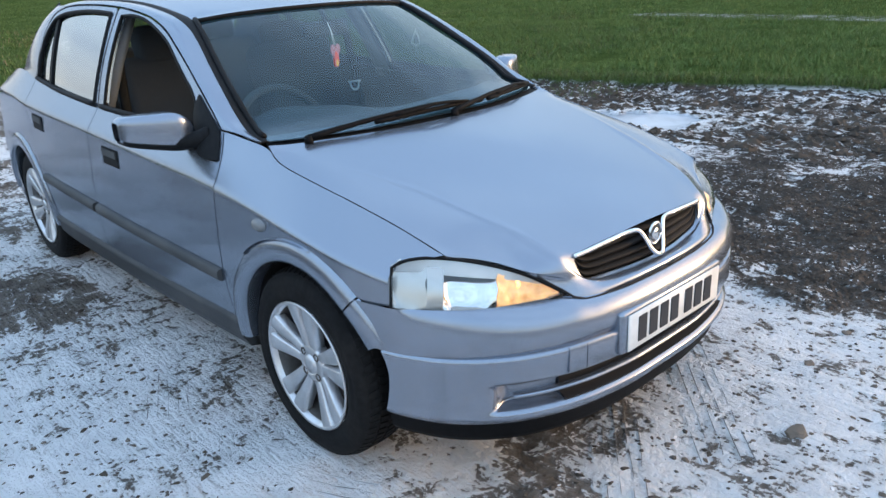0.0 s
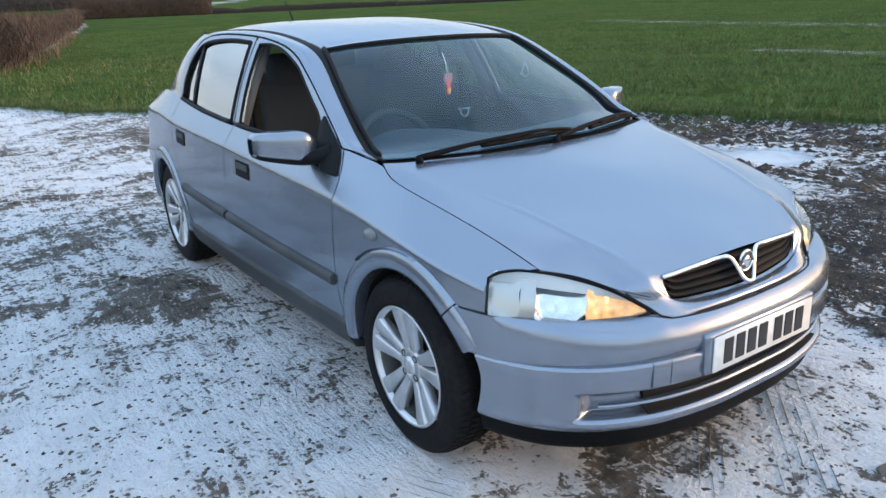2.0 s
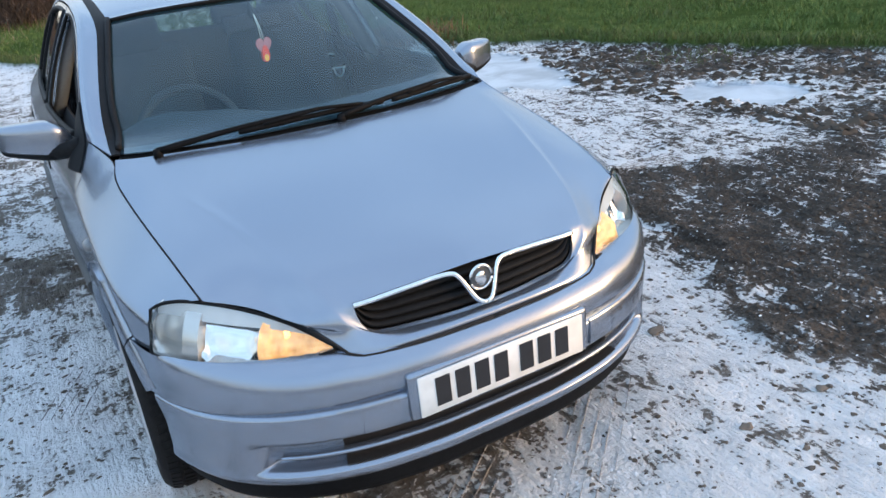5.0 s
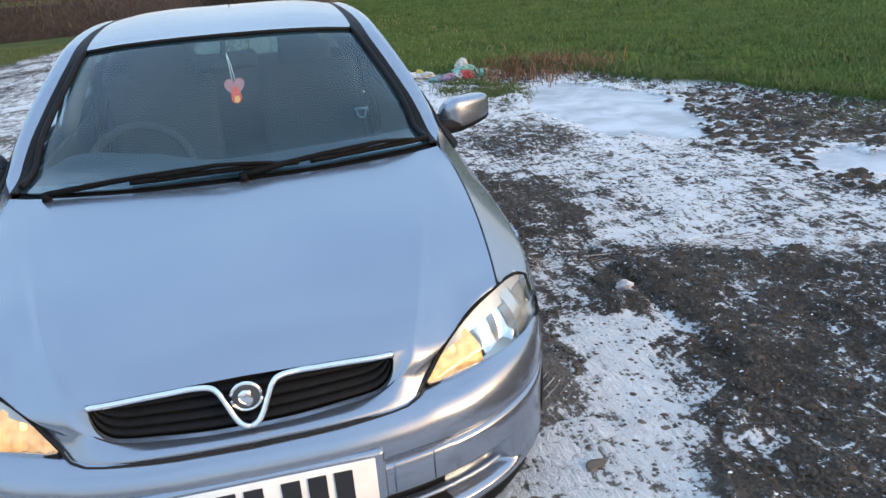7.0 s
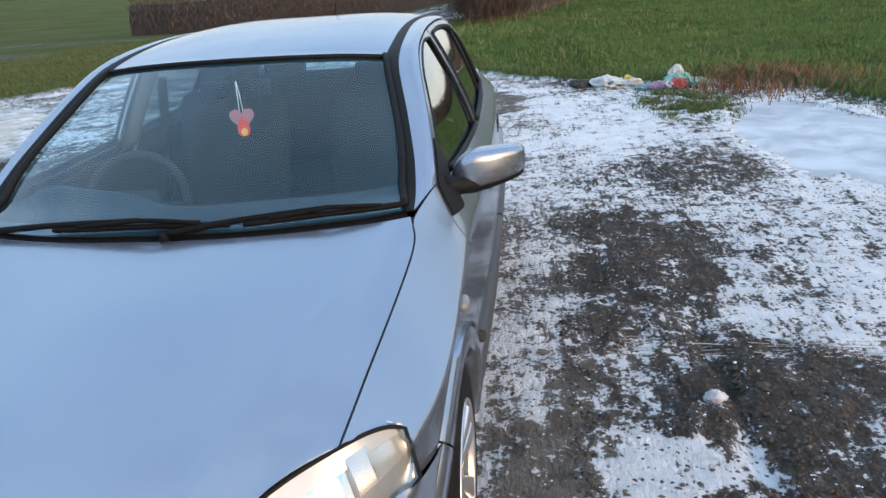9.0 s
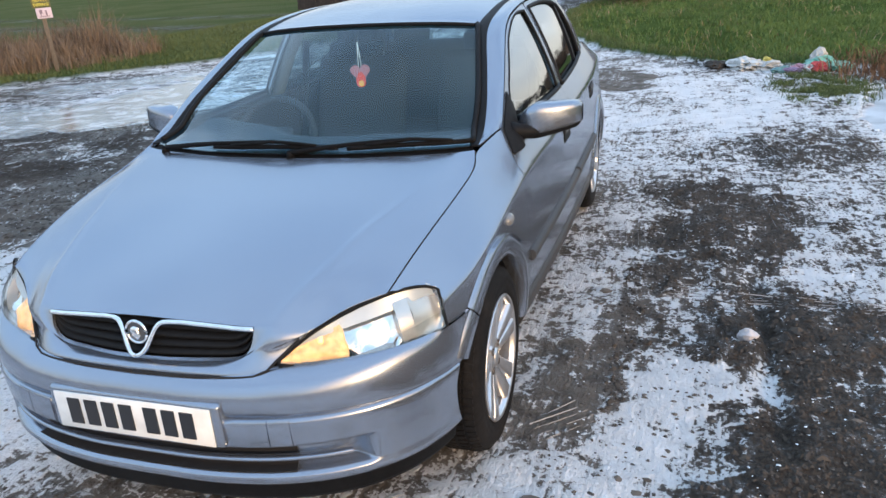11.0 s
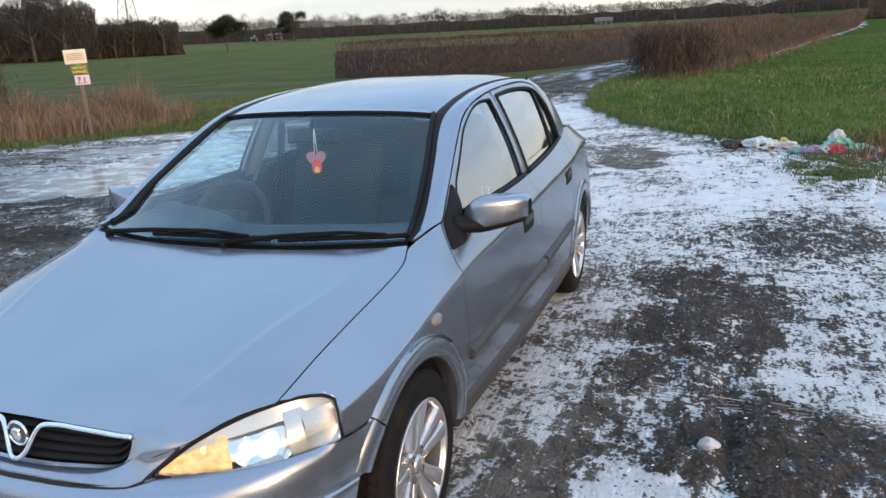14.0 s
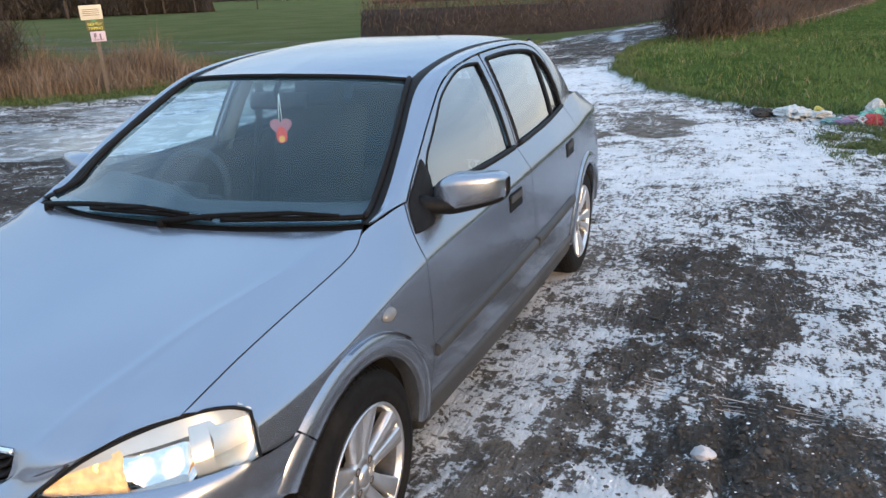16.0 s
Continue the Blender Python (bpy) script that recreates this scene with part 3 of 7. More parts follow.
rim_out = np.vstack([curve([start[-1], (0.535, -1.810, 0.694), (0.455, -1.879, 0.657), (0.385, -1.951, 0.602)], 14), curve([(0.385, -1.951, 0.602), (0.352, -1.984, 0.575), (0.20, -2.020, 0.573), (0.0, -2.030, 0.573)], 12)[1:]])
kk = np.linspace(0, 1, K)[:, None, None]
strip = rim_in[None] * (1 - kk) + rim_out[None] * kk
beside = 1 - smoothstep(6, 15, np.arange(strip.shape[1]))[None] * np.ones((K, 1))
bul = np.sin(math.pi * kk[..., 0]) * (0.013 + 0.017 * beside)
strip[..., 1] -= bul
strip[..., 2] += bul * (0.5 - 0.1 * beside)
shift = start - strip[:, 0]
for j in range(13):
    strip[:, j] += shift * (1 - j / 13) ** 2
# leave the bonnet in its own direction
away = bonnet_g[-1, j0:] - bonnet_g[-4, j0:]
away /= np.linalg.norm(away, axis=1, keepdims=True)
goal, on = strip[:, 13].copy(), (strip[:, 14] - strip[:, 12]) * 6.5
span = np.linalg.norm(goal - start, axis=1, keepdims=True)
hold = (smoothstep(0.0, 0.3, kk[..., 0]) * (1 - smoothstep(0.30, 0.95, kk[..., 0])))
for j in range(13):
    u = j / 13
    way = start * (2 * u ** 3 - 3 * u ** 2 + 1) + away * span * (u ** 3 - 2 * u ** 2 + u) + goal * (3 * u ** 2 - 2 * u ** 3) + on * (u ** 3 - u ** 2)
    strip[:, j] += (way - strip[:, j]) * hold
verts, faces = [], []


def add_grid(g_, flip):
    base, (n_, m_) = len(verts), g_.shape[:2]
    verts.extend(g_.reshape(-1, 3))
    for i_ in range(n_ - 1):
        for j_ in range(m_ - 1):
            f_ = [base + i_ * m_ + j_, base + i_ * m_ + j_ + 1, base + (i_ + 1) * m_ + j_ + 1, base + (i_ + 1) * m_ + j_]
            faces.append(f_[::-1] if flip else f_)


for sg in (1, -1):
    add_grid(bonnet_g * (sg, 1, 1), sg > 0)
    add_grid(strip * (sg, 1, 1), sg < 0)
bm = bmesh.new()
bv = [bm.verts.new(v_) for v_ in verts]
for f_ in faces:
    bm.faces.new([bv[i_] for i_ in f_])
bmesh.ops.remove_doubles(bm, verts=bm.verts, dist=0.0008)
bmesh.ops.recalc_face_normals(bm, faces=bm.faces)
rimv = [e for e in bm.edges if e.is_boundary]
ex = bmesh.ops.extrude_edge_only(bm, edges=rimv)
for v_ in ex["geom"]:
    if isinstance(v_, bmesh.types.BMVert):
        v_.co += Vector((0, 0.010 if v_.co.y < -1.7 else 0.0, -0.012 if v_.co.y > -1.9 else 0.004))
bmesh.ops.split_edges(bm, edges=rimv)
bonnet = part("bonnet", bm, PAINT, car)
# added dark rods draw in the shade of the bonnet's open joints
for s in (1, -1):
    rod_line = seam + (-0.001, 0, -0.0045)
    tube("bonnet_seal", rod_line * (s, 1, 1), 0.0030, DARK, bonnet, 6)
    tube("nose_seal", (rim_out[10:] + (0, -0.0050, 0.0040)) * (s, 1, 1), 0.0030, DARK, bonnet, 6)

# bumper: plan lines pulled in by depth at each height
PLAN = [(0, -2.066), (0.20, -2.060), (0.40, -2.022), (0.56, -1.948), (0.682, -1.835), (0.754, -1.70), (0.790, -1.56), (0.798, -1.50)]
plan = curve(PLAN, 60)


def plan_at(z, radius=0.392):
    """The plan line from the middle to the wheel arch at a height, with its outward normals."""
    stop = AXLE_F - math.sqrt(max(radius ** 2 - max(z - HUB_Z, 0.0) ** 2, 0.0))
    p = np.stack([np.r_[plan[plan[:, 1] < stop, i], np.interp(stop, plan[:, 1], plan[:, i])] for i in (0, 1)], 1)
    p = even(p, 60)
    t_ = np.gradient(p, axis=0)
    q = np.stack([t_[:, 1], -t_[:, 0]], 1)
    return p, q / np.linalg.norm(q, axis=1, keepdims=True)


def bumper_row(z, depth, lo=0, hi=None, radius=0.392):
    p, q = plan_at(z, radius)
    p = (p - q * np.asarray(depth).reshape(-1, 1))[lo:hi]
    return np.column_stack([p, np.full(len(p), z)])


def both_ways(g):
    return np.concatenate([(g * (-1, 1, 1))[:, :0:-1], g], 1)


bumper = empty("front_bumper")
bumper.parent = car
LAMP_FOOT = [(0.389, -1.958), (0.45, -1.930), (0.55, -1.888), (0.62, -1.850), (0.690, -1.785), (0.737, -1.713), (0.752, -1.684)]
lamp_foot = curve(LAMP_FOOT, 60)
rows = []
for z, d, lift in ((0.590, 0.090, 0.010), (0.583, 0.058, 0.012), (0.573, 0.034, 0.013), (0.558, 0.014, 0.011), (0.536, 0.003, 0.007), (0.51, 0.0, 0), (0.494, 0.002, 0), (0.482, 0.006, 0), (0.476, 0.011, 0), (0.470, 0.016, 0)):
    p, q = plan_at(z + lift, 0.368)
    gap = np.sqrt(((p[:, None, :] - lamp_foot[None]) ** 2).sum(-1)).min(1)
    reach = np.clip(gap + 0.004, 0.003, 0.09) * (1 - smoothstep(0.735, 0.755, p[:, 0]))
    p = p - q * np.maximum(d * reach / 0.09, min(d, 0.002))[:, None]
    rows.append(np.column_stack([p, z + lift * np.clip((p[:, 0] - 0.46) / 0.22, 0, 1)]))
panel("bumper_upper", both_ways(np.stack(rows)), PAINT, bumper, skirt=0.0)


def lower_depth(z, x):
    base_ = np.interp(z, [0.256, 0.268, 0.284, 0.31, 0.40, 0.460, 0.468, 0.473, 0.4745], [0.032, 0.014, 0.004, 0.006, 0.002, -0.003, -0.001, 0.006, 0.014])
    slot = smoothstep(0.300, 0.310, z) * (1 - smoothstep(0.384, 0.392, z)) * (1 - smoothstep(0.572, 0.622, x))
    return base_ + 0.055 * slot


rows = []
for z in (0.4745, 0.473, 0.468, 0.460, 0.44, 0.415, 0.400, 0.392, 0.388, 0.384, 0.37, 0.35, 0.33, 0.315, 0.310, 0.305, 0.300, 0.293, 0.284, 0.275, 0.268, 0.261, 0.256):
    p, q = plan_at(z, 0.342 + 0.043 * smoothstep(0.24, 0.46, z))
    p = p - q * lower_depth(z, p[:, 0])[:, None]
    rows.append(np.column_stack([p, np.full(len(p), z)]))
panel("bumper_lower", both_ways(np.stack(rows)), PAINT, bumper, skirt=0.0)
cut = int(np.argmin(np.abs(plan_at(0.35)[0][:, 0] - 0.43)))
rows = [bumper_row(z, d, 0, cut + 1) for z, d in ((0.389, 0.020), (0.387, 0.040), (0.384, 0.050), (0.312, 0.050), (0.3095, 0.040), (0.3085, 0.014))]
panel("air_intake", both_ways(np.stack(rows)), DARK, bumper, skirt=0.0, label="black lower air intake")
cut = int(np.argmin(np.abs(plan_at(0.35)[0][:, 0] - 0.565)))
rows = [bumper_row(z, d, 0, cut + 1) for z, d in ((0.3505, 0.034), (0.351, 0.020), (0.348, 0.013), (0.342, 0.013), (0.338, 0.020), (0.3385, 0.034))]
panel("intake_bar", both_ways(np.stack(rows)), PAINT, bumper, skirt=0.0)
rows = [bumper_row(z, d, radius=0.338) for z, d in ((0.262, 0.024), (0.25, 0.030), (0.215, 0.036), (0.195, 0.05), (0.190, 0.12))]
panel("valance", both_ways(np.stack(rows)), VALANCE, bumper, skirt=0.0, label="black plastic lower valance")

# number plate on its plinth, with plain bars for its writing
part("plate_plinth", box_bm(0, -2.045, 0.460, 0.530, 0.045, 0.128, 0.010), PAINT, bumper)
plate = part("number_plate", box_bm(0, -2.071, 0.458, 0.486, 0.006, 0.110, 0.002, 1), WHITE_PLATE, car, "white number plate with black bars")
x = -0.203
for wide in (0.05, 0.05, 0.05, 0.05, 0.0, 0.05, 0.05, 0.05):
    if wide:
        part("plate_bar", box_bm(x + 0.0235, -2.0755, 0.460, wide * 0.78, 0.003, 0.076), INK, plate, smooth=False)
        x += 0.0552
    else:
        x += 0.021

# smooth covers on the bumper beside the plate
for s in (1, -1):
    for x0, x1 in ((0.285, 0.375), (0.378, 0.430)):
        pts_ = []
        for z, d in ((0.473, -0.003), (0.468, -0.006), (0.440, -0.006), (0.404, -0.005), (0.396, -0.001)):
            p, q = plan_at(z, 0.385)
            p = p - q * d
            xs_ = np.linspace(x0, x1, 6)
            pts_.append(np.column_stack([xs_, np.interp(xs_, p[:, 0], p[:, 1]), np.full(6, z)]))
        panel("bumper_cover", arr(pts_) * (s, 1, 1), PAINT, bumper, skirt=0.006)

# ---- glasshouse: windscreen, pillars, roof ----
WS_SIDE = [(0.640, -0.965, 0.926), (0.628, -0.895, 0.938), (0.616, -0.840, 0.955), (0.610, -0.775, 1.000), (0.598, -0.698, 1.050), (0.579, -0.609, 1.100), (0.557, -0.518, 1.150), (0.534, -0.430, 1.200), (0.511, -0.336, 1.250), (0.498, -0.285, 1.272)]
ws_side = curve(WS_SIDE, 30)
ws_low = curve([(0, -1.120, 0.928), (0.25, -1.105, 0.928), (0.45, -1.055, 0.928), (0.58, -1.005, 0.927), (0.640, -0.965, 0.926)], 24)
ws_top = curve([(0, -0.375, 1.296), (0.20, -0.361, 1.293), (0.38, -0.321, 1.284), (0.498, -0.285, 1.272)], 24)
ws_mid = curve([(0, -1.120, 0.928), (0, -0.90, 1.046), (0, -0.64, 1.178), (0, -0.375, 1.296)], 30)
g = coons(ws_low, ws_top, ws_mid, ws_side)
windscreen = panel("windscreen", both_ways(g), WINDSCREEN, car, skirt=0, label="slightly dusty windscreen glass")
windscreen.visible_shadow = False


def inset(g, i0, i1, j0, j1, off):
    """A piece of a glass grid, off metres above it."""
    sub = g[i0:i1, j0:j1]
    n = np.cross(np.gradient(sub, axis=1), np.gradient(sub, axis=0))
    n /= np.linalg.norm(n, axis=2, keepdims=True)
    if n[..., 2].mean() < 0:
        n = -n
    return sub + n * off


WS_GRID = g
wg = both_ways(g)
panel("screen_border", inset(wg, 0, 3, 0, wg.shape[1], -0.003), GLOSS_BLACK, windscreen, skirt=0.002, label="black printed lower border")
panel("screen_border", inset(wg, wg.shape[0] - 2, wg.shape[0], 0, wg.shape[1], -0.003), GLOSS_BLACK, windscreen, skirt=0.002)
# black trim along the screen's sides, then the roof ditch; silver pillar outside it
rail = [(0.668, -0.968, 0.928), (0.662, -0.872, 0.950), (0.653, -0.787, 1.000), (0.639, -0.708, 1.050), (0.620, -0.621, 1.100), (0.600, -0.534, 1.150), (0.578, -0.446, 1.200), (0.557, -0.342, 1.250),
        (0.548, -0.23, 1.286), (0.538, 0.0, 1.322), (0.527, 0.25, 1.342), (0.524, 0.55, 1.350), (0.525, 0.85, 1.345), (0.530, 1.05, 1.327), (0.535, 1.17, 1.304)]
ditch = [(0.643, -0.972, 0.926), (0.630, -0.895, 0.938), (0.618, -0.840, 0.956), (0.612, -0.772, 1.002), (0.600, -0.695, 1.052), (0.581, -0.606, 1.102), (0.559, -0.515, 1.152), (0.536, -0.427, 1.202), (0.508, -0.305, 1.266),
         (0.503, -0.10, 1.310), (0.498, 0.20, 1.343), (0.497, 0.50, 1.354), (0.500, 0.85, 1.350), (0.508, 1.05, 1.334), (0.515, 1.17, 1.310)]
rail_c, ditch_c = curve(rail, 90), curve(ditch, 90)
d3 = on_side(drip[:int(np.argmin(np.abs(drip[:, 0] - 1.02)))], 1)
drip3 = even(d3, 90) + (0.0, 0, 0.004)
for s in (1, -1):
    m = arr((s, 1, 1))
    low = np.stack([drip3 + (0.0, 0.0, 0.0), drip3 * 0.55 + rail_c * 0.45 + (0.006, 0, 0.006), rail_c])
    panel("roof_rail", loft(list(low), 8) * m, PAINT, car, skirt=0.006)
    t = np.stack([rail_c + (-0.001, 0, -0.001), rail_c * 0.5 + ditch_c * 0.5 + (0, 0, 0.003), ditch_c])
    panel("roof_trim", loft(list(t), 6) * m, TRIM, car, skirt=0.006, label="black roof and windscreen trim")
    tube("screen_trim", (ws_side[1:] + (0.004, 0.0, 0.007)) * m, 0.0105, TRIM, car, 8, "raised black windscreen moulding")
# roof skin
r_front = curve([(0, -0.379, 1.303), (0.20, -0.365, 1.300), (0.38, -0.325, 1.291), (0.497, -0.290, 1.279)], 24)
r_back = curve([(0, 1.26, 1.335), (0.25, 1.255, 1.333), (0.42, 1.23, 1.323), (0.512, 1.17, 1.312)], 24)
r_mid = curve([(0, -0.379, 1.303), (0, -0.10, 1.347), (0, 0.20, 1.374), (0, 0.55, 1.385), (0, 0.90, 1.374), (0, 1.26, 1.335)], 50)
r_edge = even(ditch_c[int(np.argmin(np.abs(ditch_c[:, 1] + 0.290))):], 50)
r_edge[0], r_edge[-1] = r_front[-1], r_back[-1]
rg = coons(r_front, r_back, r_mid, r_edge)
uu = np.linspace(0, 1, 24)[None, :]
rg[..., 2] += 0.006 * np.sin(math.pi * uu ** 1.6) * np.sin(math.pi * np.linspace(0, 1, 50))[:, None]
roof = panel("roof", both_ways(rg), PAINT, car, skirt=0.01)
tube("roof_seal", both_ways(r_front[None] + (0, -0.004, -0.004))[0], 0.008, TRIM, roof, 6)
# tailgate and back, closing the car behind
t_top = r_back + (0, 0.006, -0.006)
t_mid = curve([(0, 1.80, 1.02), (0.3, 1.79, 1.02), (0.5, 1.74, 1.02), (0.60, 1.66, 1.025)], 24)
t_low = curve([(0, 1.99, 0.945), (0.3, 1.985, 0.945), (0.5, 1.94, 0.942), (0.62, 1.86, 0.940)], 24)
t_end = curve([(0, 2.03, 0.60), (0.3, 2.02, 0.60), (0.55, 1.97, 0.60), (0.72, 1.88, 0.60)], 24)
tail = panel("tailgate", both_ways(loft([t_mid, t_low, t_end], 14)), PAINT, car, skirt=0.01)
panel("rear_window", both_ways(loft([t_top, (t_top + t_mid) / 2 + (0, 0.03, 0.03), t_mid], 10)), SIDE_GLASS, tail, skirt=0)
for s in (1, -1):
    a = curve([(0.515, 1.175, 1.311), (0.56, 1.42, 1.18), (0.60, 1.66, 1.025)], 16)
    b = on_side(curve([(1.16, 1.345), (1.45, 1.19), (1.63, 1.012)], 16), 1) - (0.045, 0, 0)
    panel("tail_edge", np.stack([a * (1 - k) + b * k for k in np.linspace(0, 1, 5)]) * (s, 1, 1), PAINT, tail, skirt=0.0)
    a = curve([(0.60, 1.66, 1.010), (0.62, 1.86, 0.940), (0.72, 1.88, 0.60)], 16)
    b = on_side(curve([(1.63, 0.995), (1.86, 0.955), (1.88, 0.60)], 16), 1)
    panel("tail_lamp", np.stack([a * (1 - k) + b * k for k in np.linspace(0, 1, 5)]) * (s, 1, 1), PAINT, tail, skirt=0.0)
rows = []
for z, d in ((0.60, 0.03), (0.56, 0.0), (0.45, 0.0), (0.36, 0.02), (0.25, 0.06)):
    c = curve([(0, 2.06), (0.4, 2.03), (0.65, 1.95), (0.78, 1.78), (0.82, 1.58)], 30)
    rows.append(np.column_stack([c * (1 - d * 0.3), np.full(30, z)]))
panel("rear_bumper", both_ways(np.stack(rows)), PAINT, car, skirt=0.01)
# dark tub that closes the body inside, and the floor pan
part("floor_pan", box_bm(0, 0.05, 0.27, 1.36, 3.3, 0.06, 0.02), DARK, car)
part("bulkhead", box_bm(0, -0.98, 0.56, 1.30, 0.05, 0.60, 0.01), DARK, car)
part("engine_bay", box_bm(0, -1.45, 0.50, 0.80, 0.78, 0.40, 0.03), DARK, car)

# aerial
tube("aerial", [(0.0, 1.12, 1.345), (0.0, 1.130, 1.372), (0.0, 1.170, 1.42), (0.0, 1.225, 1.49)], [0.012, 0.006, 0.004, 0.003], TRIM, roof, 8, "short black roof aerial")

# cowl under the wipers
c0 = curve([(0, -1.155, 0.908), (0.25, -1.140, 0.908), (0.47, -1.085, 0.908), (0.59, -1.036, 0.908), (0.658, -0.990, 0.914)], 24)
c1 = ws_low + (0, 0.02, -0.004)
panel("scuttle", both_ways(np.stack([c0, (c0 + c1) / 2 - (0, 0, 0.006), c1])), TRIM, car, skirt=0.0, label="black plastic scuttle below the windscreen")


def screen_point(x, k, off):
    """A place on the windscreen: across by x, up by k (0 to 1), off metres proud."""
    row = k * (WS_GRID.shape[0] - 1)
    r0 = int(row)
    line_ = WS_GRID[r0] * (1 - row + r0) + WS_GRID[r0 + 1] * (row - r0)
    q = arr([np.interp(abs(x), line_[:, 0], line_[:, i]) for i in range(3)])
    return arr((x, q[1] - off * 0.45, q[2] + off * 0.9))


for pivot, x0, k0, x1, k1 in (((-0.545, -1.052, 0.930), -0.30, 0.016, 0.20, 0.022), ((0.03, -1.130, 0.934), 0.235, 0.018, 0.640, 0.030)):
    w_ = empty("wiper")
    w_.parent = car
    xs_ = np.linspace(x0, x1, 7)
    bl = curve([screen_point(x, k0 + (k1 - k0) * i / 6 + 0.008 * math.sin(math.pi * i / 6), 0.012) for i, x in enumerate(xs_)], 20)
    mid_ = bl[10] + (0, -0.008, 0.020)
    base = arr(pivot)
    tube("wiper_arm", curve([base, base * 0.55 + mid_ * 0.45 + (0, -0.004, 0.006), mid_], 12), np.linspace(0.0105, 0.007, 12), VALANCE, w_, 6)
    tube("wiper_blade", bl, 0.009, VALANCE, w_, 6)
    tube("blade_carrier", curve([bl[3] + (0, -0.003, 0.007), bl[7] + (0, -0.006, 0.014), bl[10] + (0, -0.008, 0.019), bl[13] + (0, -0.006, 0.014), bl[16] + (0, -0.003, 0.007)], 12), 0.0065, VALANCE, w_, 6)
    tube("pivot_cap", [base - (0, 0, 0.02), base + (0, 0, 0.006)], [0.016, 0.012], VALANCE, w_, 10)

# ---- grille with its v-shaped bar ----
grille = empty("grille")
grille.parent = bonnet
top_l = even(bonnet_g[-1, :j0 + 1], 24) + (0, 0.001, -0.002)
low_l = even(rim_in[::-1], 24)
back_g = np.stack([top_l * (1 - k) + low_l * k for k in np.linspace(0, 1, 6)]) + (0, 0.035, 0)
panel("grille_back", both_ways(back_g), DARK, grille, skirt=0)
edge_loop = np.vstack([top_l, rim_in[1:]])
for s in (1, -1):
    panel("grille_wall", np.stack([edge_loop + (0, 0.001, 0), edge_loop + (0, 0.036, 0)]) * (s, 1, 1), TRIM, grille, skirt=0, core=(0, -1.6, 0.65))
for k in (0.24, 0.46, 0.68, 0.88):
    row = np.stack([top_l[:] * (1 - k) + low_l * k])[0] + (0, 0.010, 0)
    xe = row[-1, 0]
    r3 = both_ways(row[None])[0]
    up = np.stack([r3 + (0, 0.016, 0.010), r3 + (0, 0.0, 0.004), r3 + (0, -0.002, -0.002), r3 + (0, 0.012, -0.006)])
    panel("grille_slat", up, TRIM, grille, skirt=0)
for s in (1, -1):
    bar = curve(np.vstack([top_l[23:7:-3] + (0, -0.006, -0.004), [(0.068, -1.972, 0.691), (0.055, -1.978, 0.680), (0.026, -2.000, 0.625), (0.012, -2.008, 0.612), (0.0, -2.010, 0.609)]]), 50) * (s, 1, 1)
    tube("chrome_bar", bar, 0.0068, CHROME, grille, 8, "chrome v-shaped grille bar")
BADGE_BACK = material("badge_back", (0.10, 0.105, 0.11), 0.3, 0.6, grain=0.1, grain_scale=200)
bm = bmesh.new()
bmesh.ops.create_uvsphere(bm, u_segments=24, v_segments=12, radius=0.030)
bmesh.ops.scale(bm, vec=(1, 0.16, 1), verts=bm.verts)
bmesh.ops.translate(bm, vec=(0, -1.986, 0.668), verts=bm.verts)
badge = part("badge", bm, BADGE_BACK, grille, "round grey badge with a chrome ring")
tube("badge_ring", [(0.031 * math.cos(a), -1.989, 0.668 + 0.031 * math.sin(a)) for a in np.linspace(0, 2 * math.pi, 33)[:-1]], 0.0042, CHROME, badge, 8, closed=True)
bm = bmesh.new()
bmesh.ops.create_icosphere(bm, subdivisions=3, radius=0.016)
for v_ in bm.verts:
    k = 1 + 0.45 * noise.noise(v_.co * 90)
    v_.co = Vector((v_.co.x * k, v_.co.y * 0.45 - 1.991, v_.co.z * k * 1.1 + 0.667))
part("badge_emblem", bm, CHROME, badge, "plain raised chrome emblem")

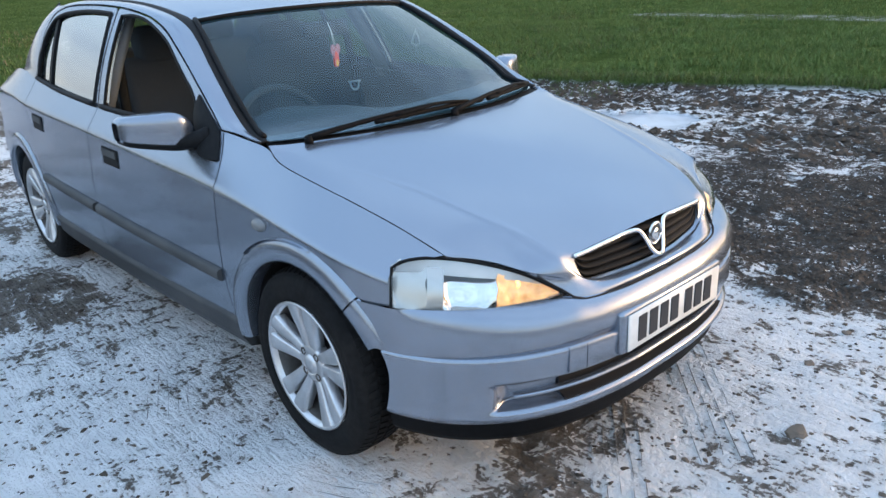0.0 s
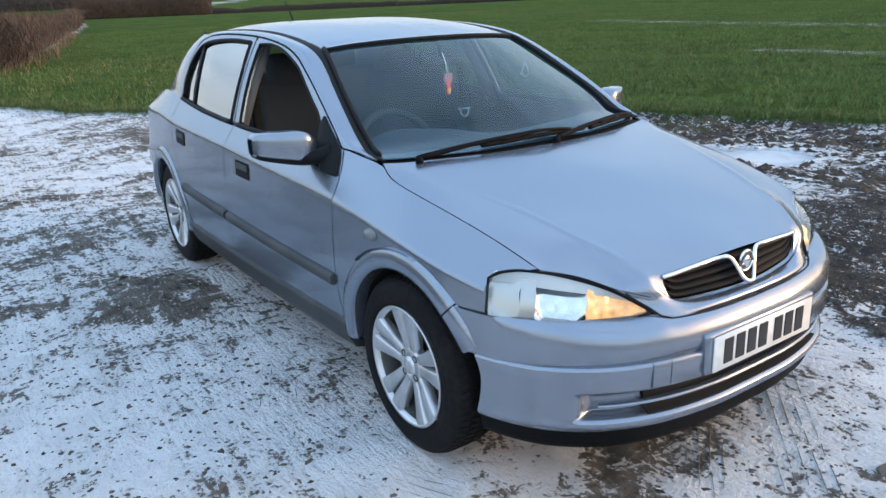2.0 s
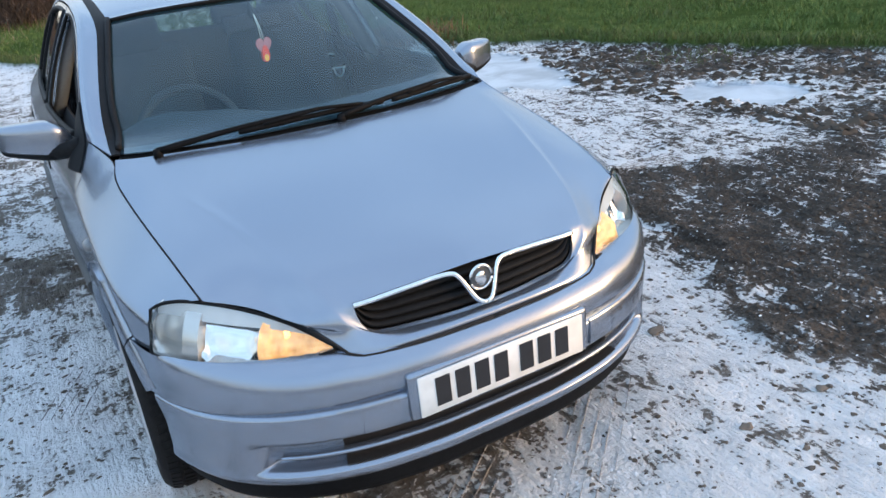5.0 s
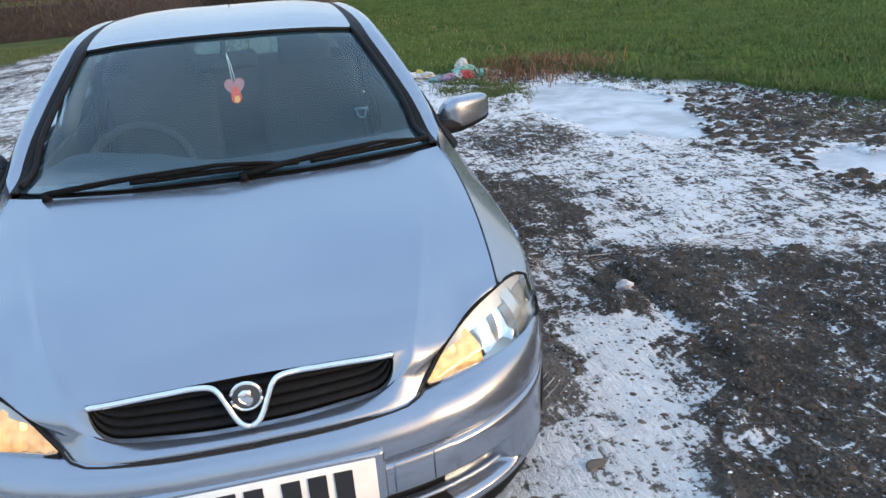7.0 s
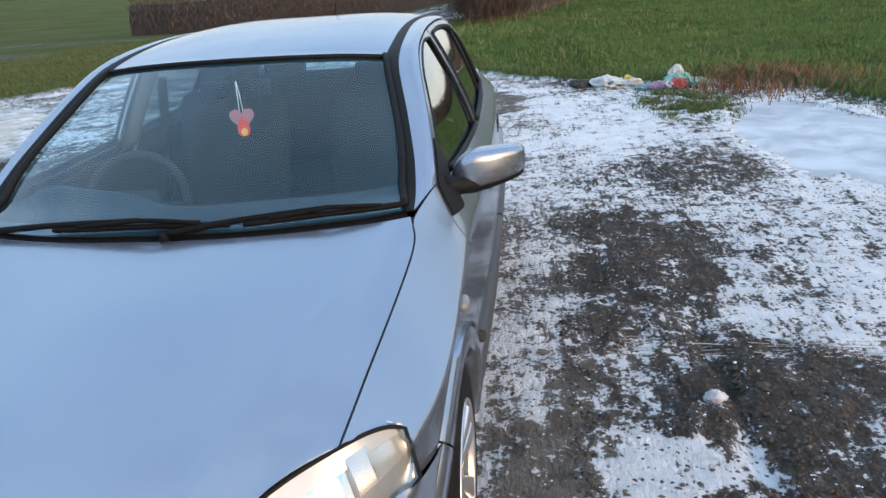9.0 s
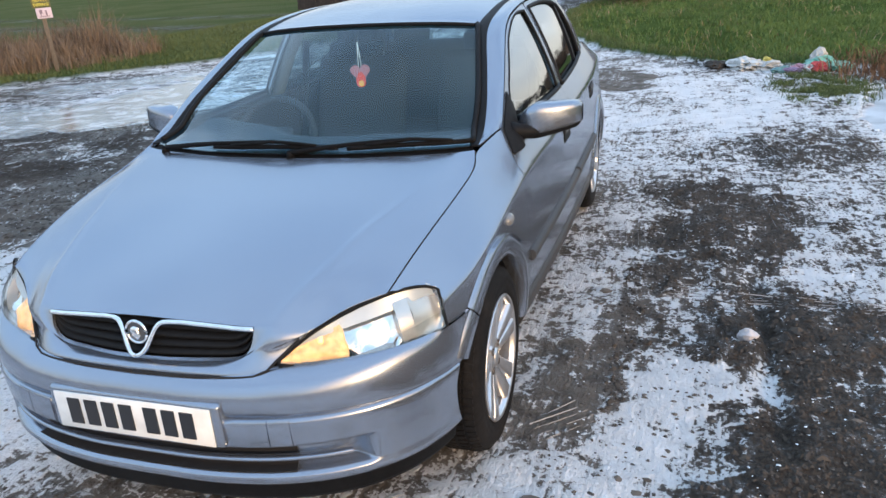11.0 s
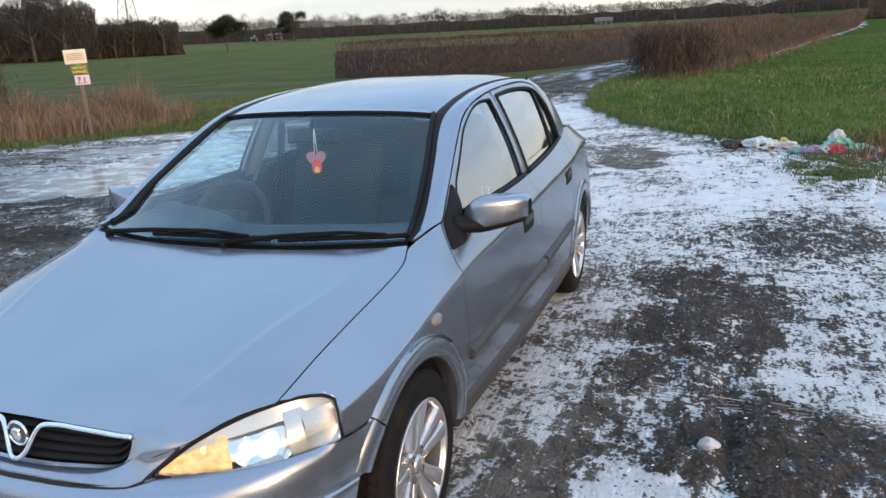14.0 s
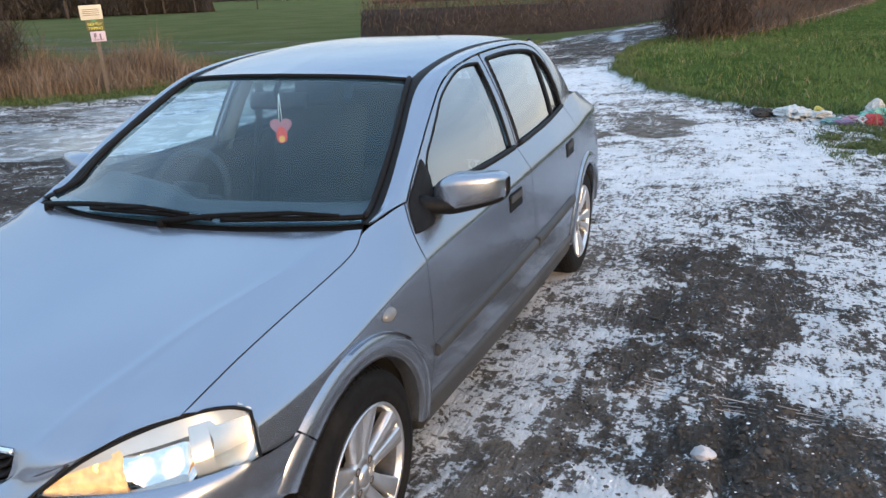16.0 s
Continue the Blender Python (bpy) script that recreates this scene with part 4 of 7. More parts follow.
# ---- headlamps ----
HL_TOP = [(0.386, -1.953, 0.602), (0.455, -1.885, 0.653), (0.535, -1.815, 0.690), (0.612, -1.760, 0.7135), (0.664, -1.713, 0.7185), (0.702, -1.682, 0.7125), (0.727, -1.667, 0.700)]
HL_LOW = [(0.389, -1.958, 0.594), (0.45, -1.930, 0.579), (0.55, -1.888, 0.574), (0.62, -1.850, 0.575), (0.690, -1.785, 0.582), (0.737, -1.713, 0.590), (0.752, -1.684, 0.600)]
ht, hl = curve(HL_TOP, 30), curve(HL_LOW, 30)
for s in (1, -1):
    m = arr((s, 1, 1))
    lamp = empty("headlamp", (0, 0, 0))
    lamp.parent = car
    fade = np.sin(np.linspace(0, math.pi, 30))[:, None]
    hm = (ht + hl) / 2 + arr((0.012, -0.016, 0.002)) * (0.3 + fade)
    grid = loft([hl, hm, ht], 12)
    lens = panel("lens", grid * m, LENS, lamp, skirt=0, label="clear headlamp lens")
    lens.visible_shadow = False
    deep = arr((-0.03, 0.085, 0.0))
    core_ = grid.reshape(-1, 3).mean(0)
    dk = grid * 0.90 + core_ * 0.10 + deep
    bowl = np.concatenate([grid[:1] + (0, 0.006, 0), dk[1:-1], grid[-1:] + (0, 0.006, 0)])
    panel("lamp_housing", bowl * m, REFLECTOR, lamp, skirt=0, label="silver lamp housing")
    loop = np.vstack([hl, ht[::-1], hl[:1]]) * m
    tube("lamp_gasket", loop, 0.0045, TRIM, lamp, 6)

    def inner(c0, c1, depth, n_, m_):
        """A patch inside the lamp between two columns of the lens, depth metres behind it."""
        rows_ = np.linspace(0.15, grid.shape[0] - 1.2, m_)
        cols_ = np.linspace(c0, c1, n_)
        out = np.zeros((m_, n_, 3))
        for a_, rr_ in enumerate(rows_):
            for b_, cc_ in enumerate(cols_):
                r0, q0 = min(int(rr_), grid.shape[0] - 2), min(int(cc_), 28)
                fr, fq = rr_ - r0, cc_ - q0
                out[a_, b_] = (grid[r0, q0] * (1 - fr) * (1 - fq) + grid[r0 + 1, q0] * fr * (1 - fq) + grid[r0, q0 + 1] * (1 - fr) * fq + grid[r0 + 1, q0 + 1] * fr * fq)
        return out + (-0.3 * depth, depth, 0)

    # main reflector: a wavy bowl; a pale post; the corner bowl; the amber third
    g_ = inner(10.5, 20.5, 0.030, 18, 14)
    uu_, vv_ = np.meshgrid(np.linspace(-1, 1, 18), np.linspace(-1, 1, 14))
    bulge = np.clip(1 - uu_ ** 2 - 0.8 * vv_ ** 2, 0, 1)
    g_[..., 1] += 0.045 * np.sqrt(bulge) + 0.004 * np.sin(uu_ * 7)
    panel("main_bowl", g_ * m, MIRROR_BOWL, lamp, skirt=0.004, label="bright main reflector", core=(s * 0.5, -1.2, 0.65))
    g_ = inner(20.0, 22.6, 0.016, 6, 12)
    panel("lamp_divider", g_ * m, REFLECTOR, lamp, skirt=0.03, label="pale upright divider", core=(s * 0.5, -1.2, 0.65))
    g_ = inner(22.6, 28.7, 0.016, 14, 14)
    uu_, vv_ = np.meshgrid(np.linspace(-1, 1, 14), np.linspace(-1, 1, 14))
    g_[..., 1] += 0.030 * np.sqrt(np.clip(1.05 - uu_ ** 2 - 0.9 * vv_ ** 2, 0, 1))
    panel("corner_bowl", g_ * m, REFLECTOR, lamp, skirt=0.004, label="frosted corner reflector", core=(s * 0.5, -1.2, 0.65))
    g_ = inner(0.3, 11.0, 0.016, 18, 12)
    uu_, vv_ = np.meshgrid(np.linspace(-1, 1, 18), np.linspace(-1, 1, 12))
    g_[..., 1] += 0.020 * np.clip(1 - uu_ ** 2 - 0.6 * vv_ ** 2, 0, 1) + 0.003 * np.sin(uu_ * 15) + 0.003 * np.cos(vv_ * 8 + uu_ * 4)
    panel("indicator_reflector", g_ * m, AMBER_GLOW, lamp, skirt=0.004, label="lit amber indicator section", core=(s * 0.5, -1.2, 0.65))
    # pale ledge stands in for sky reflected along the lens's top edge
    cols_ = np.linspace(3.0, 27.6, 30)
    rows_ = []
    for k in np.linspace(0, 1, 5):
        foot_ = 7.0 + 1.3 * np.abs(np.linspace(-1, 1, 30)) ** 2
        rr_ = foot_ * (1 - k) + 10.7 * k
        p_ = arr([[np.interp(q, np.arange(30), grid[int(r_), :, a] * (1 - r_ + int(r_)) + grid[min(int(r_) + 1, 11), :, a] * (r_ - int(r_))) for a in range(3)] for q, r_ in zip(cols_, rr_)])
        rows_.append(p_ + arr((-0.3, 1.0, 0.0)) * (0.026 * (1 - k) + 0.004 * k))
    panel("lamp_brow", arr(rows_) * m, BROW_REFLECTION, lamp, skirt=0.006, label="pale upper ledge inside the lamp", core=(s * 0.5, -1.2, 0.45))
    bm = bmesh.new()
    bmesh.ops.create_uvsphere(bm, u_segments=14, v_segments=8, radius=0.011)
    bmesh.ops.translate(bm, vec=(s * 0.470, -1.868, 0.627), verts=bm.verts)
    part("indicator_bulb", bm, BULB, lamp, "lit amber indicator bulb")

# ---- mirrors ----
for s in (1, -1):
    mir = empty("door_mirror")
    mir.parent = car
    rings = []
    for cx, h, dep, z, yy in ((0.745, 0.022, 0.016, 0.926, -0.655), (0.766, 0.048, 0.036, 0.939, -0.654), (0.806, 0.062, 0.055, 0.951, -0.646), (0.868, 0.058, 0.059, 0.957, -0.620),
                              (0.924, 0.051, 0.053, 0.962, -0.590), (0.955, 0.044, 0.043, 0.964, -0.571), (0.969, 0.030, 0.027, 0.963, -0.561)):
        ring = []
        for q in range(33):
            a = 2 * math.pi * q / 32
            c_, s_ = math.cos(a), math.sin(a)
            ring.append((cx, yy - dep * np.sign(c_) * abs(c_) ** 0.45, z + h * np.sign(s_) * abs(s_) ** 0.45))
        rings.append(ring)
    gm = loft([arr(r) for r in rings], 26)
    panel("mirror_shell", gm * (s, 1, 1), PAINT, mir, skirt=0, core=(s * 0.87, -0.65, 0.957))
    lowr = gm[1:-1, 19:31] + (0, 0, -0.004)
    lowr[:, :, 1] -= 0.003 * np.cos(np.linspace(0, math.pi, 12))[None] * -1
    panel("mirror_underside", lowr * (s, 1, 1), TRIM, mir, skirt=0.006, core=(s * 0.87, -0.65, 0.99), label="black mirror base")
    tube("mirror_foot", arr([(0.722, -0.735, 0.930), (0.752, -0.715, 0.922), (0.79, -0.69, 0.916), (0.83, -0.668, 0.915)]) * (s, 1, 1), [0.034, 0.030, 0.026, 0.022], TRIM, mir, 12)
    gl = coons(poly([(0.80, 0.912), (0.95, 0.926)], 8), poly([(0.812, 1.002), (0.94, 1.000)], 8), poly([(0.80, 0.912), (0.812, 1.002)], 6), poly([(0.95, 0.926), (0.94, 1.000)], 6))
    gl3 = np.stack([gl[..., 0] * s, -0.587 + (gl[..., 0] - 0.80) * 0.42, gl[..., 1]], 2)
    panel("mirror_glass", gl3, CHROME, mir, skirt=0.006, core=(s * 0.9, -0.7, 0.98))

# ---- wheels ----
TYRE_R = 0.304


def wheel(s, y):
    w = empty("wheel")
    w.parent = car
    c = (s * 0.716, y, HUB_Z)
    prof = [(0.200, -0.085), (0.222, -0.098), (0.265, -0.100), (0.290, -0.090), (0.301, -0.068), (TYRE_R, 0.0), (0.302, 0.052), (0.293, 0.074), (0.276, 0.087), (0.254, 0.091), (0.248, 0.0895), (0.244, 0.091), (0.224, 0.089), (0.210, 0.084), (0.204, 0.078)]
    tyre = lathe("tyre", prof, c, TYRE, w, 64, "black road tyre", s)
    # tread ribs
    for j, (o0, o1) in enumerate(((-0.085, -0.045), (-0.036, -0.004), (0.006, 0.036), (0.045, 0.070))):
        verts, faces = [], []
        for k in range(72):
            a = 2 * math.pi * k / 72
            sk = 0.02 * (1 if j % 2 else -1)
            b = len(verts)
            for da, o, r in ((0, o0, 0.300), (0.05, o0, 0.300), (0.05 + sk, o1, 0.300), (sk, o1, 0.300), (0, o0, 0.3075), (0.05, o0, 0.3075), (0.05 + sk, o1, 0.3075), (sk, o1, 0.3075)):
                rr = r - (0.009 if abs(o) > 0.06 else 0)
                verts.append((c[0] + s * o, c[1] + rr * math.cos(a + da), c[2] + rr * math.sin(a + da)))
            for f in ((4, 5, 6, 7), (0, 1, 5, 4), (1, 2, 6, 5), (2, 3, 7, 6), (3, 0, 4, 7)):
                faces.append([b + i for i in f])
        mesh_object("tread", verts, faces, TYRE, tyre, smooth=False)
    rim = lathe("rim", [(0.205, 0.080), (0.2095, 0.087), (0.205, 0.092), (0.198, 0.088), (0.192, 0.072)], c, ALLOY, w, 64, "silver alloy rim", s)
    lathe("rim_barrel", [(0.193, 0.074), (0.186, 0.02), (0.180, -0.07)], c, BARREL, w, 64, "silver inner barrel filmed with brake dust", s)
    # five twin spokes
    for k in range(5):
        a0 = math.radians((90 if y < 0 else 57) + 72 * k)
        for side in (-1, 1):
            rows = []
            for r, half, off, o in ((0.050, 0.0150, 0.0165, 0.066), (0.085, 0.0180, 0.0215, 0.070), (0.13, 0.0225, 0.0290, 0.079), (0.165, 0.0265, 0.0355, 0.085), (0.198, 0.0310, 0.0430, 0.088)):
                row = []
                for e, dz in ((-1.0, -0.034), (-1.0, -0.004), (-0.80, 0.0), (0.80, 0.0), (1.0, -0.004), (1.0, -0.034)):
                    t_ = side * off + e * half
                    row.append((c[0] + s * (o + dz), c[1] + r * math.cos(a0) - t_ * math.sin(a0), c[2] + r * math.sin(a0) + t_ * math.cos(a0)))
                rows.append(row)
            panel("spoke", arr(rows), ALLOY, rim, skirt=0, core=(c[0] - s * 0.3, c[1], c[2]))
    hub = lathe("hub", [(0.066, 0.03), (0.066, 0.060), (0.060, 0.067), (0.036, 0.070), (0.034, 0.064), (0.031, 0.064), (0.030, 0.073), (0.012, 0.076), (0.0005, 0.076)], c, ALLOY, w, 32, "", s)
    for k in range(4):
        a = math.radians(45 + 90 * k)
        cc = (c[0], c[1] + 0.048 * math.cos(a), c[2] + 0.048 * math.sin(a))
        lathe("bolt_hole", [(0.0125, 0.0685), (0.0125, 0.0705), (0.009, 0.0705), (0.008, 0.067), (0.0005, 0.067)], cc, BRAKE, hub, 12, "", s)
    lathe("brake_disc", [(0.135, -0.01), (0.135, 0.012), (0.06, 0.014), (0.0005, 0.014)], c, BRAKE, w, 40, "", s)
    # dark disc put in for the shade seen between the spokes
    lathe("wheel_back", [(0.180, 0.004), (0.0005, 0.004)], c, DARK, w, 32, "", s)


for y in (AXLE_F, AXLE_R):
    for s in (1, -1):
        wheel(s, y)

# ---- inside ----
def cushion(name, cx, cy, cz, sx, sy, sz, tilt, mat, parent, bevel=0.05):
    return part(name, box_bm(cx, cy, cz, sx, sy, sz, bevel, 3, pose(0, 0, 0, tilt, 0, 0)), mat, parent)


for s in (1, -1):
    seat = empty("front_seat")
    seat.parent = car
    x = 0.345 * s
    cushion("seat_cushion", x, 0.02, 0.50, 0.50, 0.52, 0.17, 6, FABRIC, seat)
    cushion("backrest", x, 0.37, 0.80, 0.49, 0.16, 0.62, -18, FABRIC, seat, 0.06)
    hy, hz_ = (0.49, 1.10) if s > 0 else (0.44, 1.14)
    cushion("headrest", x, hy, hz_, 0.26, 0.10, 0.19, -12, FABRIC, seat, 0.04)
    for e in (-0.06, 0.06):
        tube("headrest_post", [(x + e, hy - 0.03, hz_ - 0.16), (x + e, hy, hz_)], 0.006, CHROME, seat, 6)
    # inner skins of the doors
    g = coons(poly([(-0.84, 0.36), (1.0, 0.36)], 20), belt_line(-0.78, 1.06, 20), poly([(-0.84, 0.36), (-0.78, 0.93)], 8), poly([(1.0, 0.36), (1.06, 0.985)], 8))
    panel("door_lining", on_side(g, s, -0.075), DOOR_CARD, car, skirt=0.01)
    tube("inner_pillar", on_side([(0.17, 0.90), (0.19, 1.12), (0.215, 1.32)], s, -0.05), [0.034, 0.032, 0.03], LINING, car, 8)
rear = empty("rear_seat")
rear.parent = car
cushion("seat_cushion", 0, 0.86, 0.52, 1.22, 0.50, 0.17, 5, FABRIC, rear)
cushion("backrest", 0, 1.20, 0.80, 1.22, 0.15, 0.58, -20, FABRIC, rear, 0.05)
for x in (-0.36, 0.36):
    cushion("headrest", x, 1.30, 1.13, 0.24, 0.09, 0.13, -10, FABRIC, rear, 0.035)
d0 = curve([(0, -1.085, 0.922), (0.3, -1.06, 0.921), (0.55, -0.98, 0.918), (0.64, -0.91, 0.918)], 20)
d1 = curve([(0, -0.86, 0.930), (0.2, -0.85, 0.935), (0.45, -0.80, 0.935), (0.63, -0.69, 0.925)], 20)
d2 = curve([(0, -0.72, 0.80), (0.3, -0.72, 0.80), (0.67, -0.65, 0.80)], 20)
d3_ = curve([(0, -0.74, 0.50), (0.3, -0.74, 0.50), (0.67, -0.74, 0.50)], 20)
dashg = both_ways(loft([d0, (d0 + d1) / 2 + (0, 0, 0.006), d1, d2, d3_], 24))
binn = np.exp(-((dashg[..., 0] + 0.35) / 0.215) ** 4) * np.exp(-((dashg[..., 1] + 0.74) / 0.115) ** 2)
dashg[..., 2] += 0.078 * binn
panel("dashboard", dashg, DASH, car, skirt=0.0)
wheel_c = arr((-0.345, -0.58, 0.850))
ring = []
for q in range(41):
    a = 2 * math.pi * q / 40
    ring.append(wheel_c + arr((0.185 * math.cos(a), 0.185 * math.sin(a) * 0.42, 0.185 * math.sin(a) * 0.90)))
steering = tube("steering_wheel", ring, 0.016, DOOR_CARD, car, 10, closed=True)
part("steering_hub", box_bm(*wheel_c, 0.17, 0.05, 0.12, 0.02, 2, pose(0, 0, 0, -25, 0, 0)), DOOR_CARD, steering)
for a in (0, 180, 270):
    r = math.radians(a)
    tube("steering_spoke", [wheel_c, wheel_c + arr((0.18 * math.cos(r), 0.18 * math.sin(r) * 0.42, 0.18 * math.sin(r) * 0.9))], 0.016, DOOR_CARD, steering, 6)
part("rear_view_mirror", box_bm(0.0, -0.40, 1.205, 0.24, 0.03, 0.065, 0.012, 2, pose(0, 0, 0, -15, 0, 8)), TRIM, car)
tube("mirror_stem", [(0, -0.385, 1.280), (0, -0.41, 1.25), (0, -0.405, 1.215)], 0.011, TRIM, car, 8)
# headlining
panel("headlining", both_ways(rg)[3:-2, 2:-2] * (0.97, 1, 1) - (0, 0, 0.03), LINING, car, skirt=0.0, core=(0, 0.5, 2.0))

# ---- air freshener hanging from the mirror ----
PENDANT_PINK = material("pendant_pink", (0.40, 0.15, 0.19), 0.5, grain=0.1)
PENDANT_RED = material("pendant_red", (0.75, 0.06, 0.03), 0.45, grain=0.1)
PENDANT_GOLD = material("pendant_gold", (0.90, 0.45, 0.06), 0.45, grain=0.1)
CORD = material("white_cord", (0.75, 0.75, 0.72), 0.8, grain=0.1)
pend = empty("air_freshener", (0.02, -0.435, 1.10), "red heart-shaped air freshener hanging from the mirror", "air freshener")

pend.rotation_euler = (0, 0, radians(28))


def outline_plate(name, pts2, thick, mat, parent, label=""):
    bm = bmesh.new()
    vs = [bm.verts.new((x_, -thick / 2, z_)) for x_, z_ in pts2]
    f = bm.faces.new(vs)
    ex = bmesh.ops.extrude_face_region(bm, geom=[f])
    bmesh.ops.translate(bm, vec=(0, thick, 0), verts=[e for e in ex["geom"] if isinstance(e, bmesh.types.BMVert)])
    bmesh.ops.recalc_face_normals(bm, faces=bm.faces)
    return part(name, bm, mat, parent, label, smooth=False)


heart = [(0.0026 * 16 * math.sin(a) ** 3, 0.0026 * (13 * math.cos(a) - 5 * math.cos(2 * a) - 2 * math.cos(3 * a) - math.cos(4 * a)) + 0.012) for a in np.linspace(0, 2 * math.pi, 30, endpoint=False)]
outline_plate("pink_heart", heart, 0.004, PENDANT_PINK, pend)
outline_plate("red_drop", [(0.020 * math.sin(a), -0.026 + 0.032 * math.cos(a) * (1 + 0.25 * math.cos(a))) for a in np.linspace(0, 2 * math.pi, 24, endpoint=False)], 0.008, PENDANT_RED, pend)
outline_plate("gold_centre", [(0.011 * math.sin(a), -0.034 + 0.013 * math.cos(a)) for a in np.linspace(0, 2 * math.pi, 18, endpoint=False)], 0.012, PENDANT_GOLD, pend)
for dx in (-0.006, 0.006):
    tube("cord", [(dx, 0, 0.03), (dx * 0.6, 0.01, 0.09), (0, 0.03, 0.145)], 0.0016, CORD, pend, 5)

# belt buckles
BELT_WHITE = material("white_plastic", (0.70, 0.71, 0.72), 0.45, grain=0.1)
tube("belt_buckle", [(0.540, 0.205, 0.872), (0.544, 0.200, 0.845), (0.555, 0.194, 0.832), (0.570, 0.190, 0.832), (0.580, 0.187, 0.846), (0.582, 0.184, 0.873)], 0.0045, BELT_WHITE, car, 6, "white plastic belt buckle")
tube("belt_buckle", [(0.530, 0.207, 0.874), (0.592, 0.182, 0.876)], 0.0045, BELT_WHITE, car, 6, "white plastic belt buckle")
tube("belt_tongue", [(0.615, 0.473, 0.914), (0.652, 0.463, 0.904)], 0.006, BELT_WHITE, car, 6, "white belt tongue")
for s in (1, -1):
    tube("seat_belt", curve([(s * 0.600, 0.30, 1.19), (s * 0.615, 0.28, 1.0), (s * 0.63, 0.24, 0.80), (s * 0.64, 0.2, 0.55)], 10), 0.022, TRIM, car, 6, flat=0.15)

# ---- ground: one sheet, with frost, ice, mud and grass laid out on it ----
def lattice(ix, iy, seed):
    h = (ix * 374761393 + iy * 668265263 + seed * 974634777) & 0xFFFFFFFF
    h = ((h ^ (h >> 13)) * 1274126177) & 0xFFFFFFFF
    return ((h ^ (h >> 16)) & 0xFFFF) / 65535.0


def smooth_noise(x, y, seed=0):
    ix, iy = np.floor(x).astype(np.int64), np.floor(y).astype(np.int64)
    fx, fy = x - ix, y - iy
    fx, fy = fx * fx * (3 - 2 * fx), fy * fy * (3 - 2 * fy)
    a, b = lattice(ix, iy, seed), lattice(ix + 1, iy, seed)
    c, d = lattice(ix, iy + 1, seed), lattice(ix + 1, iy + 1, seed)
    return (a * (1 - fx) + b * fx) * (1 - fy) + (c * (1 - fx) + d * fx) * fy


def fbm(x, y, octaves=4, seed=0):
    out, amp, tot = 0, 0.5, 0
    for k in range(octaves):
        out = out + amp * smooth_noise(x * 2 ** k + 17 * k, y * 2 ** k - 9 * k, seed + k)
        tot += amp
        amp *= 0.55
    return out / tot


def inside(px, py, ring):
    res = np.zeros(px.shape, bool)
    n = len(ring)
    for i in range(n):
        (x0, y0), (x1, y1) = ring[i], ring[(i + 1) % n]
        hit = ((y0 > py) != (y1 > py)) & (px < (x1 - x0) * (py - y0) / (y1 - y0 + 1e-12) + x0)
        res ^= hit
    return res


FIELD_RING = [(3000, -60), (60, -30), (14, -9), (8.2, -3.5), (6.7, -0.8), (6.2, 0.9), (5.6, 2.7), (5.0, 4.6), (4.4, 6.1), (3.4, 7.2), (1.9, 7.9), (0.7, 9.0), (-0.45, 11.0), (-1.25, 13.5), (-1.7, 16),
              (-2.0, 20), (-1.7, 26), (2.0, 33), (4.9, 45), (8.2, 61), (13, 82), (17, 105), (20, 130), (24, 200), (3000, 3200)]
VERGE_RING = [(-3000, -60), (-40, -12), (-16, 2.2), (-12.3, 5.2), (-11.3, 6.2), (-10.2, 7.1), (-9.2, 8.1), (-8.2, 9.4), (-7.2, 11.5), (-6.4, 15), (-5.6, 20), (-5.3, 27), (-4.2, 36), (-2.6, 46), (1.4, 62), (6, 82), (10, 110), (14.5, 160), (17, 200),
              (2990, 3200), (-3000, 3200)]
# frost by place: x, y, half length, half width, turn, amount
BLOBS_A = [(-2.6, -0.6, 2.7, 2.5, 0, 0.86), (-1.6, 4.6, 2.2, 1.6, 0, 0.60), (0.0, -2.9, 2.8, 1.2, 0, 0.84), (1.7, 0.0, 0.75, 2.0, 0, 0.40), (1.02, 0.4, 0.24, 1.7, 0, 0.46), (1.58, 1.10, 0.34, 0.95, 0, 0.16),
           (2.45, 0.80, 0.66, 0.74, -10, 0.82), (1.45, -0.35, 0.36, 0.42, 0, 0.42), (2.15, -0.38, 0.55, 0.36, 0, 0.32), (2.45, -1.25, 0.90, 0.80, 0, 0.16), (1.08, -1.75, 0.36, 0.55, 0, 0.76), (1.33, -0.95, 0.22, 0.32, 0, 0.72)]
BLOBS_B = [(1.5, 2.7, 0.8, 0.7, 0, 0.54), (3.2, 2.0, 0.7, 0.6, 20, 0.72), (1.2, 5.2, 1.4, 1.9, 0, 0.76), (0.70, 6.5, 0.30, 0.55, 0, 0.12), (-2.2, 11.0, 1.7, 4.0, 10, 0.80), (-3.2, 22.0, 1.6, 7.0, 0, 0.12), (-2.5, 36.0, 1.8, 9.0, 0, 0.16),
           (5.2, 1.6, 0.9, 2.6, 20, 0.36), (4.4, -2.0, 1.6, 1.7, 0, 0.22), (-6.8, 1.8, 3.6, 3.0, 0, 0.10), (-8.0, 6.6, 2.6, 1.0, 40, 0.40), (-1.10, 0.75, 0.34, 0.24, 20, 0.20), (-1.85, 1.2, 0.30, 0.25, 0, 0.25), (-0.30, -1.80, 0.60, 0.20, 20, 0.28), (2.45, -2.0, 0.88, 0.85, 0, 0.12)]
